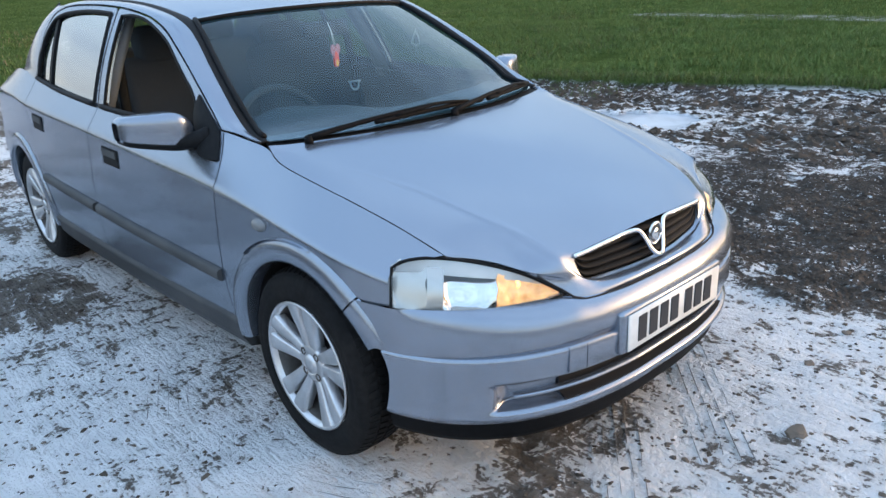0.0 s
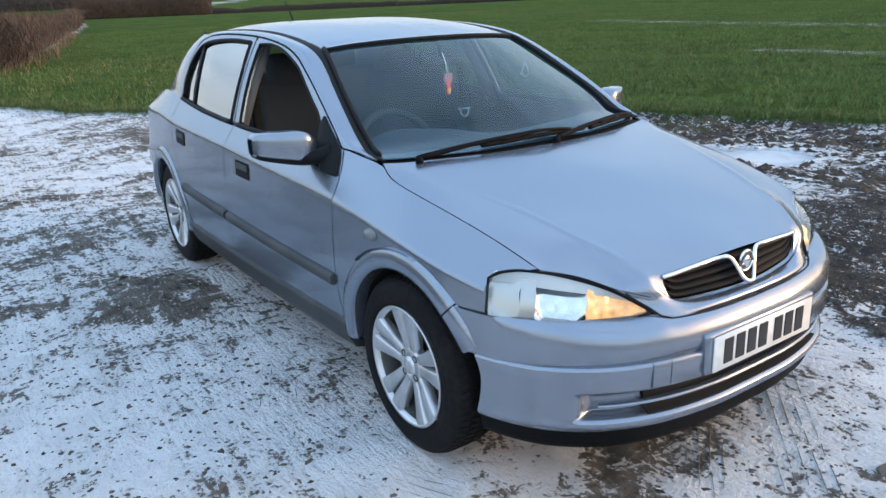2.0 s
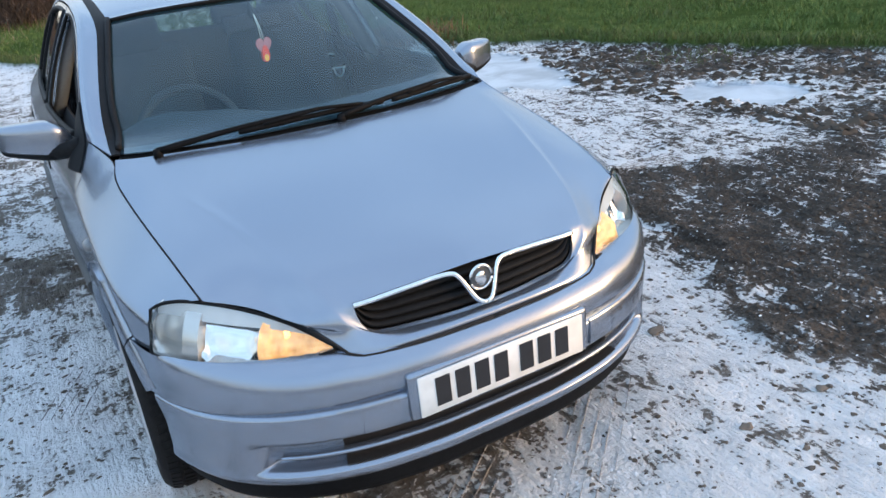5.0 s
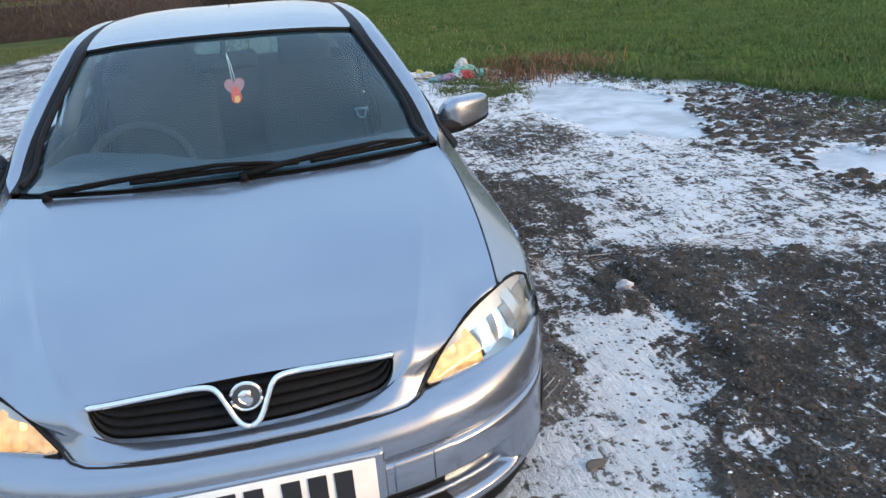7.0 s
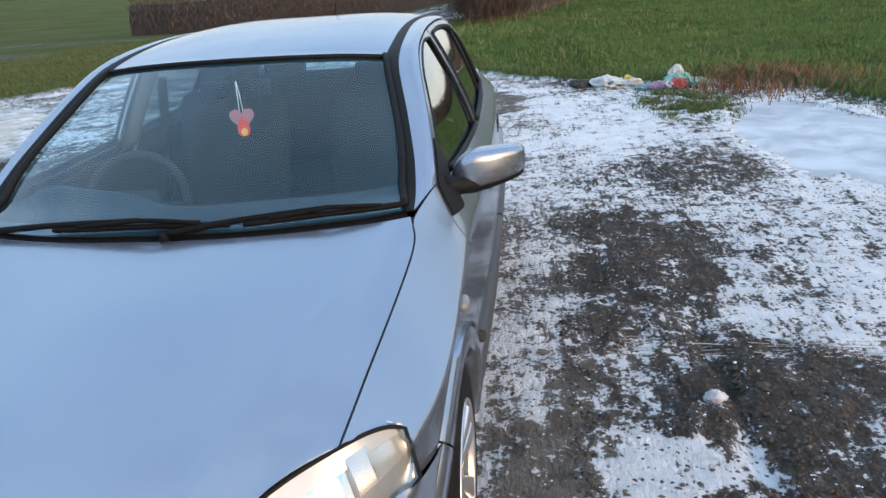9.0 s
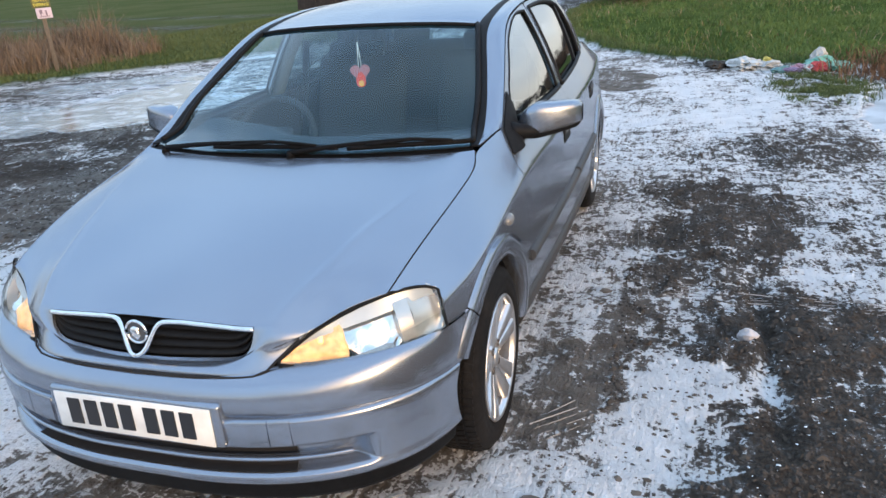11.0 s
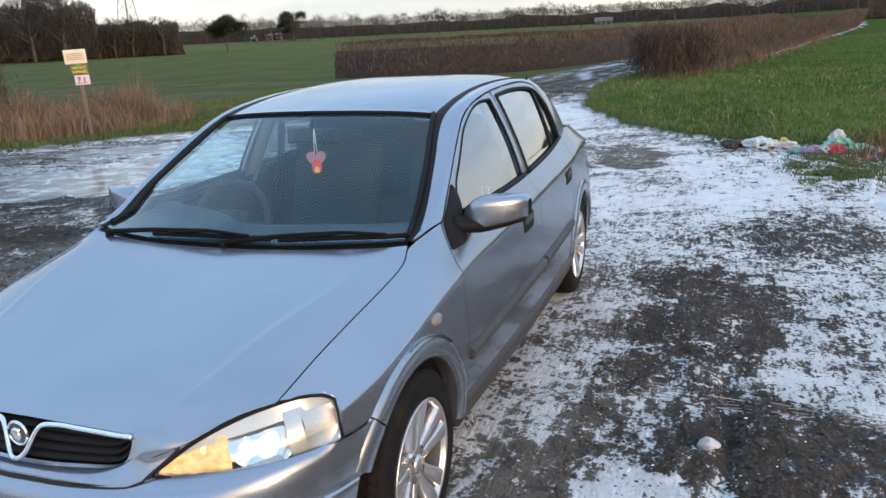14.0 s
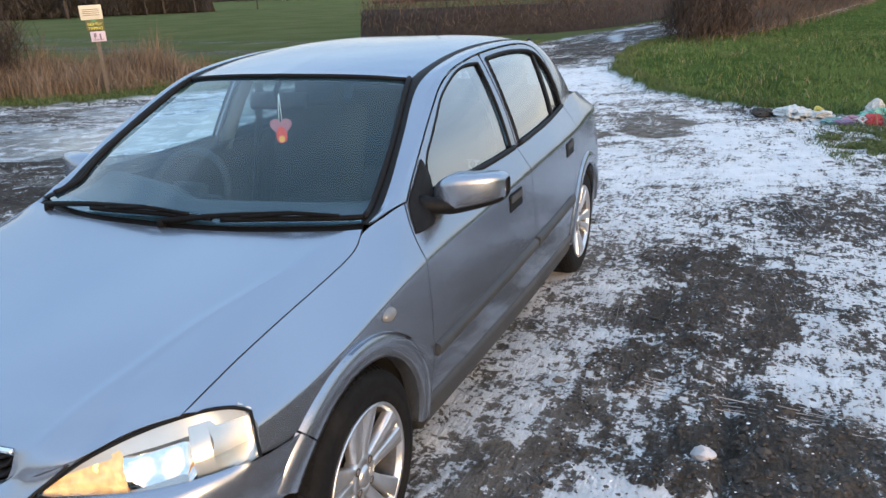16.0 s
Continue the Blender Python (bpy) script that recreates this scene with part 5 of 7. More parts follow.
ICE = [(-6.4, 4.3, 2.2, 1.2, 25, 0.95), (-7.7, 7.3, 1.7, 0.60, 38, 0.9), (-6.2, 3.5, 1.3, 0.55, 25, 0.8), (-6.3, 4.9, 1.1, 0.45, 20, 0.8),
       (-8.9, 4.9, 1.4, 0.40, 15, 0.8), (-4.9, 1.2, 0.8, 0.30, 10, 0.6), (-3.5, 26.0, 0.30, 3.0, 8, 0.7), (-3.9, 33.0, 0.35, 3.0, -12, 0.7)]


# patches with an outline of their own: amount of frost, then the ring
PATCHES = [
    (0.10, [(-5.65, 2.66), (-4.80, 3.30), (-4.45, 4.40), (-3.3, 3.7), (-2.6, 1.5), (-2.45, 0.35), (-2.95, -0.15), (-4.4, 0.3), (-6.6, 1.5)]),
    (0.36, [(-3.95, 2.35), (-4.45, 2.75), (-4.75, 2.55), (-4.2, 2.15)]),
    (0.60, [(2.31, 1.19), (3.04, 0.86), (3.55, 0.32), (3.39, -0.31), (2.92, -0.38), (2.38, -0.10), (2.05, 0.05), (1.93, 0.32), (1.90, 0.60), (2.05, 0.85)]),
    (0.60, [(2.06, 1.51), (2.23, 1.77), (2.68, 1.89), (3.0, 1.5), (2.50, 1.03), (2.27, 1.17)]),
    (0.15, [(1.70, -0.05), (2.04, -0.08), (2.58, -0.33), (2.78, -0.65), (2.75, -1.28), (2.30, -1.9), (1.50, -1.75), (1.58, -1.35), (1.66, -1.0), (1.69, -0.5)]),
    (0.21, [(1.37, 1.74), (1.60, 2.04), (1.73, 1.55), (1.99, 1.15), (1.97, 0.70), (1.74, 0.22), (1.67, -0.10), (1.52, 0.08), (1.25, 0.12), (1.18, 0.44), (1.38, 1.05)]),
    (0.33, [(1.22, -0.09), (1.64, -0.04), (1.67, -0.62), (1.51, -0.68), (1.15, -0.74), (1.14, -0.40)]),
    (0.48, [(0.74, -0.23), (0.79, 0.79), (1.06, 0.81), (1.11, 0.11), (0.97, -0.39), (0.84, -0.89), (0.74, -0.80)]),
    (0.74, [(1.15, -0.83), (1.29, -0.68), (1.48, -0.72), (1.66, -0.63), (1.66, -0.96), (1.48, -1.04), (1.40, -1.18), (1.40, -1.39), (1.24, -1.75), (1.03, -2.04), (0.56, -1.95), (0.72, -1.66), (0.86, -1.46), (1.04, -1.24), (1.14, -1.05)]),
    (0.07, [(0.98, -0.44), (1.11, 0.11), (1.22, -0.03), (1.14, -0.69), (1.14, -1.01), (1.04, -1.21), (0.88, -1.27), (0.81, -1.15), (0.88, -0.88)]),
    (0.10, [(-0.02, 6.9), (0.35, 7.7), (0.95, 7.0), (0.90, 5.9), (0.33, 5.7)]),
    (0.20, [(1.42, -1.72), (1.95, -1.6), (2.4, -1.5), (2.7, -2.4), (1.65, -2.9), (1.22, -2.30), (1.30, -1.98)]),
    (0.14, [(-1.04, 0.75), (-0.86, 0.76), (-0.79, 0.50), (-0.87, 0.36), (-1.08, 0.39)]),
]
# dark tracks rubbed bare by wheels: amount, half width, then the line
TRACKS = [
    (0.20, 0.11, [(-2.3, 3.2), (-1.6, 3.6), (-1.16, 3.8), (-0.74, 3.59), (-0.40, 3.05)]),
    (0.32, 0.09, [(-2.4, 4.5), (-1.5, 4.72), (-1.03, 4.65), (-0.27, 4.15)]),
    (0.36, 0.10, [(-2.6, 6.9), (-1.32, 6.68), (-0.53, 6.08), (0.09, 5.81)]),
    (0.30, 0.10, [(-2.4, 1.75), (-1.74, 2.0), (-1.34, 2.1), (-0.68, 2.21)]),
    (0.22, 0.13, [(-2.5, 1.0), (-1.83, 1.03), (-1.62, 1.0)]),
]
PUDDLES = [
    [(-6.95, 5.42), (-6.85, 6.75), (-6.95, 8.3), (-5.9, 7.6), (-4.95, 5.0), (-4.85, 4.0), (-5.45, 3.55), (-6.1, 3.75), (-6.9, 4.5)],
    [(3.20, 5.75), (3.86, 5.88), (4.28, 5.06), (4.37, 3.85), (3.96, 2.78), (3.81, 2.25), (3.38, 2.25), (3.06, 2.66), (2.89, 3.32), (2.90, 4.53)],
    [(3.81, 1.23), (4.29, 1.35), (4.60, 1.05), (4.72, 0.53), (4.30, 0.25), (3.94, 0.49), (3.75, 0.83)],
]


def reach(x, y, pts):
    """Distance from places to a line of points."""
    d = np.full(x.shape, 1e9)
    for (x0, y0), (x1, y1) in zip(pts[:-1], pts[1:]):
        ex, ey = x1 - x0, y1 - y0
        k = np.clip(((x - x0) * ex + (y - y0) * ey) / (ex * ex + ey * ey), 0, 1)
        d = np.minimum(d, np.hypot(x - x0 - k * ex, y - y0 - k * ey))
    return d


def blob(x, y, b):
    cx, cy, rx, ry, turn, _ = b
    c, s_ = math.cos(radians(turn)), math.sin(radians(turn))
    u, v = (x - cx) * c + (y - cy) * s_, -(x - cx) * s_ + (y - cy) * c
    return (u / rx) ** 2 + (v / ry) ** 2


def layout(x, y):
    """Frost, ice, field grass and verge grass at places on the ground."""
    wx = x + 0.55 * (fbm(x * 0.9, y * 0.9, 4, 5) - 0.5) + 0.10 * (fbm(x * 6, y * 6, 2, 6) - 0.5)
    wy = y + 0.55 * (fbm(x * 0.9, y * 0.9, 4, 15) - 0.5) + 0.10 * (fbm(x * 6, y * 6, 2, 16) - 0.5)
    frost = np.full(x.shape, 0.46)
    for b in BLOBS_A + BLOBS_B:
        k = np.exp(-blob(wx, wy, b) ** 1.5)
        frost = frost * (1 - k) + b[5] * k
    px = x + 0.50 * (fbm(x * 3.1, y * 3.1, 4, 105) - 0.5) + 0.07 * (fbm(x * 13, y * 13, 2, 106) - 0.5)
    py = y + 0.50 * (fbm(x * 3.1, y * 3.1, 4, 115) - 0.5) + 0.07 * (fbm(x * 13, y * 13, 2, 116) - 0.5)
    for amount, ring in PATCHES:
        k = sum(inside(px + dx, py + dy, ring) * 0.2 for dx, dy in ((0, 0), (0.07, 0), (-0.07, 0), (0, 0.07), (0, -0.07)))
        frost = frost * (1 - k) + amount * k
    for amount, half, pts in TRACKS:
        k = 0.9 * np.exp(-(reach(px, py, pts) / half) ** 4)
        frost = frost * (1 - k) + amount * k
    streak = fbm((x * 0.68 + y * 0.73) * 0.5, (-x * 0.73 + y * 0.68) * 2.2, 4, 33) - 0.5
    frost = frost + 0.55 * streak * smoothstep(0.5, 3.0, y) + 0.60 * (fbm(x * 2.3, y * 2.3, 4, 41) - 0.5) + 0.45 * (fbm(x * 6.5 + 0.8 * y, y * 6.5, 3, 43) - 0.5) + 0.55 * (fbm((x + 0.6 * y) * 1.1, (y - 0.6 * x) * 4.2, 4, 47) - 0.5) * (1 - smoothstep(0.9, 1.6, x))
    ice = np.zeros(x.shape)
    for b in ICE:
        ice = np.maximum(ice, b[5] * (1 - smoothstep(0.75, 1.05, blob(wx, wy, b) ** 0.5)))
    for ring in PUDDLES:
        wet = inside(px + 0.15 * (px - x), py + 0.15 * (py - y), ring)
        ice = np.maximum(ice, wet)
        rim_ = reach(x, y, ring + ring[:1])
        frost = np.where(~wet & (rim_ < 0.22), np.maximum(frost, 0.85 - 2.2 * rim_), frost)
    fx = x + 0.5 * (fbm(x * 1.3, y * 1.3, 4, 71) - 0.5)
    fy = y + 0.5 * (fbm(x * 1.3, y * 1.3, 4, 81) - 0.5)
    return np.clip(frost, 0, 1), ice, inside(fx, fy, FIELD_RING).astype(float), inside(fx, fy, VERGE_RING).astype(float)


def ground_z(x, y):
    d = np.hypot(x, y - 2)
    frost, ice, field, verge = layout(x, y)
    rough = 0.013 + 0.020 * smoothstep(3.2, 4.6, x) * (1 - smoothstep(6, 8, d)) + 0.010 * (frost < 0.35)
    near = 1 - smoothstep(20, 40, d)
    z = near * rough * (fbm(x * 3.2, y * 3.2, 4, 3) - 0.5) * 2 * (1 - 0.98 * ice) + near * 0.010 * (fbm(x * 11, y * 11, 3, 9) - 0.5) * (1 - ice)
    churn = near * smoothstep(0.50, 0.18, frost) * (1 - ice) * (1 - np.maximum(field, verge)) * smoothstep(1.10, 1.35, x + 10 * (x < 0))
    lumps = 1 - np.abs(fbm(x * 9.0, y * 9.0, 3, 201) - 0.5) * 4.2
    z = z + churn * (0.030 * np.clip(lumps, 0, 1) * fbm(x * 2.6, y * 2.6, 2, 211) + 0.034 * (fbm(x * 5.5, y * 5.5, 3, 221) - 0.5))
    z = z - 0.030 * np.exp(-((x - 1.70 - 0.06 * (fbm(x * 2, y * 2, 2, 231) - 0.5)) / 0.035) ** 2) * smoothstep(-1.4, -1.1, y) * (1 - smoothstep(0.1, 0.35, y))
    z = z - 0.018 * ice + 0.05 * field * near + 0.06 * verge * near
    az = np.degrees(np.arctan2(x, y))
    return z + 1.45 * smoothstep(22, 150, d) + (5.2 * smoothstep(-47, -38, az) + 3.6 * smoothstep(0, 28, az)) * smoothstep(150, 430, d)


def graded(lo, hi, step, far, grow):
    mid = list(np.arange(lo, hi + 1e-6, step))
    a, s_ = [lo], step
    while a[-1] > -far:
        s_ *= grow
        a.append(a[-1] - s_)
    b, s_ = [hi], step
    while b[-1] < far:
        s_ *= grow
        b.append(b[-1] + s_)
    return arr(a[:0:-1] + mid + b[1:])


gx, gy = graded(-3.0, 5.0, 0.028, 3000, 1.055), graded(-3.0, 7.0, 0.028, 3000, 1.055)
X, Y = np.meshgrid(gx, gy)
FROST, ICEM, FIELDM, VERGEM = layout(X, Y)
Z = ground_z(X, Y)


def mass_mesh(name, verts, quads, mat, smooth=True):
    me = bpy.data.meshes.new(name)
    verts, quads = np.ascontiguousarray(verts, np.float32), np.ascontiguousarray(quads, np.int32)
    k = quads.shape[1]
    me.vertices.add(len(verts))
    me.vertices.foreach_set("co", verts.ravel())
    me.loops.add(quads.size)
    me.loops.foreach_set("vertex_index", quads.ravel())
    me.polygons.add(len(quads))
    me.polygons.foreach_set("loop_start", np.arange(0, quads.size, k, dtype=np.int32))
    me.polygons.foreach_set("use_smooth", np.full(len(quads), smooth))
    me.update(calc_edges=True)
    me.materials.append(mat)
    return new(name, me)


def ground_material():
    m = bpy.data.materials.new("frosty_ground")
    m.use_nodes = True
    n, l = m.node_tree.nodes, m.node_tree.links
    p = n["Principled BSDF"]
    tc = n.new("ShaderNodeTexCoord")

    def noise_(scale, detail=6, rough=0.6, dist=0.0):
        q = n.new("ShaderNodeTexNoise")
        q.inputs["Scale"].default_value, q.inputs["Detail"].default_value = scale, detail
        q.inputs["Roughness"].default_value, q.inputs["Distortion"].default_value = rough, dist
        l.new(tc.outputs["Object"], q.inputs["Vector"])
        return q.outputs[0]

    def attr(name):
        q = n.new("ShaderNodeAttribute")
        q.attribute_name = name
        return q.outputs["Fac"]

    def rng(v, a, b, c=0.0, d=1.0):
        q = n.new("ShaderNodeMapRange")
        q.interpolation_type = "SMOOTHSTEP"
        for i, w in zip((1, 2, 3, 4), (a, b, c, d)):
            q.inputs[i].default_value = w
        l.new(v, q.inputs[0])
        return q.outputs[0]

    def math_(op, a, b):
        q = n.new("ShaderNodeMath")
        q.operation = op
        for i, w in enumerate((a, b)):
            if isinstance(w, (int, float)):
                q.inputs[i].default_value = w
            else:
                l.new(w, q.inputs[i])
        return q.outputs[0]

    def mix(f, a, b):
        q = n.new("ShaderNodeMixRGB")
        for i, w in enumerate((f, a, b)):
            if isinstance(w, tuple):
                q.inputs[i].default_value = (*w, 1)
            elif isinstance(w, (int, float)):
                q.inputs[i].default_value = (w, w, w, 1) if i else w
            else:
                l.new(w, q.inputs[i])
        return q.outputs[0]

    fine, grit, coarse = noise_(15, 7, 0.62, 1.1), noise_(60, 5, 0.65), noise_(1.3, 5)
    soil = mix(rng(coarse, 0.35, 0.65), (0.034, 0.0255, 0.0185), (0.094, 0.071, 0.053))
    soil = mix(rng(grit, 0.35, 0.72), soil, (0.015, 0.012, 0.0095))
    soil = mix(math_("MULTIPLY", attr("pale"), rng(noise_(7, 5, 0.65), 0.30, 0.62, 0.25, 0.95)), soil, (0.200, 0.178, 0.155))
    mask = math_("SUBTRACT", math_("ADD", attr("frost"), math_("MULTIPLY", math_("SUBTRACT", fine, 0.5), 2.0)), 0.46)
    mask = math_("ADD", mask, math_("MULTIPLY", math_("SUBTRACT", grit, 0.5), 1.15))
    mask = math_("ADD", mask, math_("MULTIPLY", math_("SUBTRACT", noise_(5.5, 4, 0.6, 1.0), 0.5), 0.8))
    mp = n.new("ShaderNodeMapping")
    mp.inputs["Rotation"].default_value = (0, 0, radians(14))
    mp.inputs["Scale"].default_value = (15.0, 2.2, 4.0)
    l.new(tc.outputs["Object"], mp.inputs["Vector"])
    rut = n.new("ShaderNodeTexNoise")
    rut.inputs["Scale"].default_value, rut.inputs["Detail"].default_value, rut.inputs["Roughness"].default_value = 1.0, 5, 0.6
    l.new(mp.outputs[0], rut.inputs["Vector"])
    mask = math_("ADD", mask, math_("MULTIPLY", math_("SUBTRACT", rut.outputs[0], 0.5), 0.9))
    mp2 = n.new("ShaderNodeMapping")
    mp2.inputs["Rotation"].default_value = (0, 0, radians(-38))
    mp2.inputs["Scale"].default_value = (48.0, 8.0, 10.0)
    l.new(tc.outputs["Object"], mp2.inputs["Vector"])
    brush = n.new("ShaderNodeTexNoise")
    brush.inputs["Scale"].default_value, brush.inputs["Detail"].default_value, brush.inputs["Roughness"].default_value = 1.0, 4, 0.6
    l.new(mp2.outputs[0], brush.inputs["Vector"])
    mask = math_("ADD", mask, math_("MULTIPLY", math_("SUBTRACT", brush.outputs[0], 0.5), 0.9))
    snow = math_("ADD", math_("MULTIPLY", rng(mask, -0.02, 0.08), 0.70), math_("MULTIPLY", rng(mask, -0.36, 0.36), 0.30))
    rime = mix(rng(noise_(5, 5), 0.3, 0.7), (0.80, 0.82, 0.84), (0.95, 0.96, 0.97))
    yard = mix(math_("MULTIPLY", snow, 0.93), soil, rime)
    icecol = mix(rng(noise_(2.2, 6, 0.6, 0.5), 0.35, 0.66), (0.27, 0.29, 0.32), (0.48, 0.51, 0.55))
    icecol = mix(attr("wet"), icecol, mix(rng(noise_(3.1, 6, 0.65, 0.8), 0.46, 0.62), (0.075, 0.078, 0.080), (0.42, 0.45, 0.48)))
    yard = mix(attr("ice"), yard, icecol)
    grass = mix(rng(noise_(0.35, 4), 0.35, 0.65), (0.068, 0.108, 0.029), (0.125, 0.170, 0.055))
    grass = mix(rng(noise_(9, 6, 0.7), 0.3, 0.7), grass, (0.052, 0.080, 0.024))
    field = attr("field")
    wear = math_("MULTIPLY", attr("bare"), rng(noise_(3.0, 6, 0.7), 0.36, 0.60))
    grass = mix(wear, grass, mix(snow, (0.085, 0.075, 0.055), (0.62, 0.65, 0.66)))
    verge = mix(rng(noise_(1.1, 5), 0.4, 0.65), (0.058, 0.088, 0.024), (0.090, 0.104, 0.040))
    verge = mix(attr("meadow"), verge, mix(0.85, grass, mix(rng(noise_(0.22, 5, 0.6), 0.38, 0.62), (0.136, 0.142, 0.070), (0.100, 0.122, 0.050))))
    verge = mix(wear, verge, mix(math_("MULTIPLY", snow, 0.45), (0.045, 0.038, 0.030), (0.45, 0.47, 0.48)))
    col = mix(field, yard, grass)
    col = mix(attr("verge"), col, verge)
    l.new(col, p.inputs["Base Color"])
    green = math_("MAXIMUM", field, attr("verge"))
    l.new(mix(green, mix(attr("ice"), 0.22, 0.5), 0.0), p.inputs["Specular IOR Level"])
    wet = rng(noise_(0.9, 4), 0.42, 0.62)
    r0 = math_("SUBTRACT", 0.85, math_("MULTIPLY", math_("MULTIPLY", wet, attr("wet")), 0.62))
    r1 = math_("ADD", math_("MULTIPLY", snow, 0.10), r0)
    r2 = mix(attr("ice"), r1, mix(attr("wet"), 0.36, 0.10))
    r3 = mix(green, r2, 0.9)
    l.new(r3, p.inputs["Roughness"])
    bp = n.new("ShaderNodeBump")
    bp.inputs["Distance"].default_value = 0.045
    l.new(math_("SUBTRACT", 0.9, math_("MULTIPLY", attr("ice"), 0.86)), bp.inputs["Strength"])
    hgt = math_("ADD", math_("ADD", math_("MULTIPLY", fine, 1.0), math_("MULTIPLY", grit, 0.7)), math_("ADD", math_("MULTIPLY", snow, 0.25), math_("ADD", math_("MULTIPLY", rut.outputs[0], 0.7), math_("MULTIPLY", brush.outputs[0], 0.8))))
    l.new(hgt, bp.inputs["Height"])
    l.new(bp.outputs[0], p.inputs["Normal"])
    return m


nx, ny = len(gx), len(gy)
ids = np.arange(nx * ny).reshape(ny, nx)
quads = np.stack([ids[:-1, :-1], ids[:-1, 1:], ids[1:, 1:], ids[1:, :-1]], -1).reshape(-1, 4)
ground = mass_mesh("ground", np.stack([X, Y, Z], -1).reshape(-1, 3), quads, ground_material())
tagged(ground, "frozen muddy yard with rime, ice and green fields", "ground", kind="structure")
tram = 0.85 * np.exp(-((X - 0.10 * Y - 14.6) / 0.35) ** 2) * (Y < 8.3) + 0.85 * np.exp(-((X - 0.27 * (Y - 2) - 25.3) / 0.7) ** 2) * (Y < 31) + np.exp(-((Y + 0.35 * X - 14.5) / 1.0) ** 2) * (X < -9) * 0.9 + np.exp(-((Y + 0.30 * X - 21) / 0.8) ** 2) * (X < -12) * 0.8
for name, val in (("frost", FROST), ("ice", ICEM), ("field", FIELDM), ("verge", VERGEM), ("bare", np.clip(tram, 0, 1)), ("wet", smoothstep(-2.6, -4.0, X) * (Y < 14)), ("pale", np.maximum(0.9 * (1 - smoothstep(0.95, 1.45, X)) * smoothstep(-4.2, -3.0, X), 0.14 * smoothstep(-0.9, -0.3, Y) * (1 - smoothstep(3.0, 3.6, X)) * (X > 0)) * (Y < 10)), ("meadow", smoothstep(10, 16, Y - 0.1 * X) * (X < 0))):
    a = ground.data.attributes.new(name, "FLOAT", "POINT")
    a.data.foreach_set("value", np.ascontiguousarray(val, np.float32).ravel())


# ---- blades, straw and twigs ----
def leaf_material(name, dark, light, rough=0.7, sheen=0.0):
    """Colour varies from blade to blade."""
    m = bpy.data.materials.new(name)
    m.use_nodes = True
    n, l = m.node_tree.nodes, m.node_tree.links
    p = n["Principled BSDF"]
    gm = n.new("ShaderNodeNewGeometry")
    ramp = n.new("ShaderNodeValToRGB")
    ramp.color_ramp.elements[0].color, ramp.color_ramp.elements[1].color = (*dark, 1), (*light, 1)
    tc = n.new("ShaderNodeTexCoord")
    ns = n.new("ShaderNodeTexNoise")
    ns.inputs["Scale"].default_value = 0.8
    l.new(tc.outputs["Object"], ns.inputs["Vector"])
    md = n.new("ShaderNodeMath")
    md.operation = "MULTIPLY_ADD"
    l.new(gm.outputs["Random Per Island"], md.inputs[0])
    md.inputs[1].default_value = 0.65
    sc = n.new("ShaderNodeMapRange")
    sc.inputs[1].default_value, sc.inputs[2].default_value, sc.inputs[4].default_value = 0.3, 0.7, 0.35
    l.new(ns.outputs[0], sc.inputs[0])
    l.new(sc.outputs[0], md.inputs[2])
    l.new(md.outputs[0], ramp.inputs[0])
    l.new(ramp.outputs[0], p.inputs["Base Color"])
    p.inputs["Roughness"].default_value = rough
    p.inputs["Specular IOR Level"].default_value = 0.25
    return m


GRASS = leaf_material("grass_blades", (0.062, 0.104, 0.026), (0.145, 0.215, 0.060))
ROUGH_GRASS = leaf_material("rough_grass", (0.045, 0.072, 0.020), (0.140, 0.165, 0.060))
REED = leaf_material("brown_reeds", (0.048, 0.034, 0.025), (0.310, 0.222, 0.150))
STRAW = leaf_material("dry_reeds", (0.150, 0.105, 0.062), (0.430, 0.330, 0.200))
TWIG = leaf_material("hedge_twigs", (0.040, 0.028, 0.022), (0.170, 0.115, 0.080))
BRAMBLE = leaf_material("bramble_twigs", (0.028, 0.020, 0.018), (0.105, 0.075, 0.060))
FAR_TWIG = leaf_material("far_twigs", (0.030, 0.028, 0.027), (0.085, 0.075, 0.066))
EVERGREEN = leaf_material("evergreen", (0.010, 0.016, 0.010), (0.035, 0.048, 0.025))
rng_ = np.random.default_rng(7)


def blades(name, base, height, width, lean, mat, up=None):
    """Bent, tapered blades as quads: one lower, one upper, for each base point."""
    k = len(base)
    ang = rng_.uniform(0, 2 * math.pi, k)
    side = np.stack([np.cos(ang), np.sin(ang), np.zeros(k)], 1) * (width / 2)[:, None]
    la = rng_.uniform(0, 2 * math.pi, k)
    ld = np.stack([np.cos(la), np.sin(la), np.zeros(k)], 1) * (lean * height)[:, None]
    upv = np.tile((0, 0, 1.0), (k, 1)) if up is None else up
    mid_ = base + upv * (height * 0.55)[:, None] + ld * 0.3
    tip = base + upv * (height * (1 - 0.25 * lean))[:, None] + ld
    v = np.stack([base - side, base + side, mid_ + side * 0.8, mid_ - side * 0.8, tip + side * 0.15, tip - side * 0.15], 1)
    o = np.arange(k)[:, None] * 6
    q = np.concatenate([o + (0, 1, 2, 3), o + (3, 2, 4, 5)])
    return mass_mesh(name, v.reshape(-1, 3), q, mat)


def scatter(n, x0, x1, y0, y1, keep):
    p = np.stack([rng_.uniform(x0, x1, n), rng_.uniform(y0, y1, n)], 1)
    p = p[keep(p[:, 0], p[:, 1])]
    return np.column_stack([p, ground_z(p[:, 0], p[:, 1]) - 0.004])


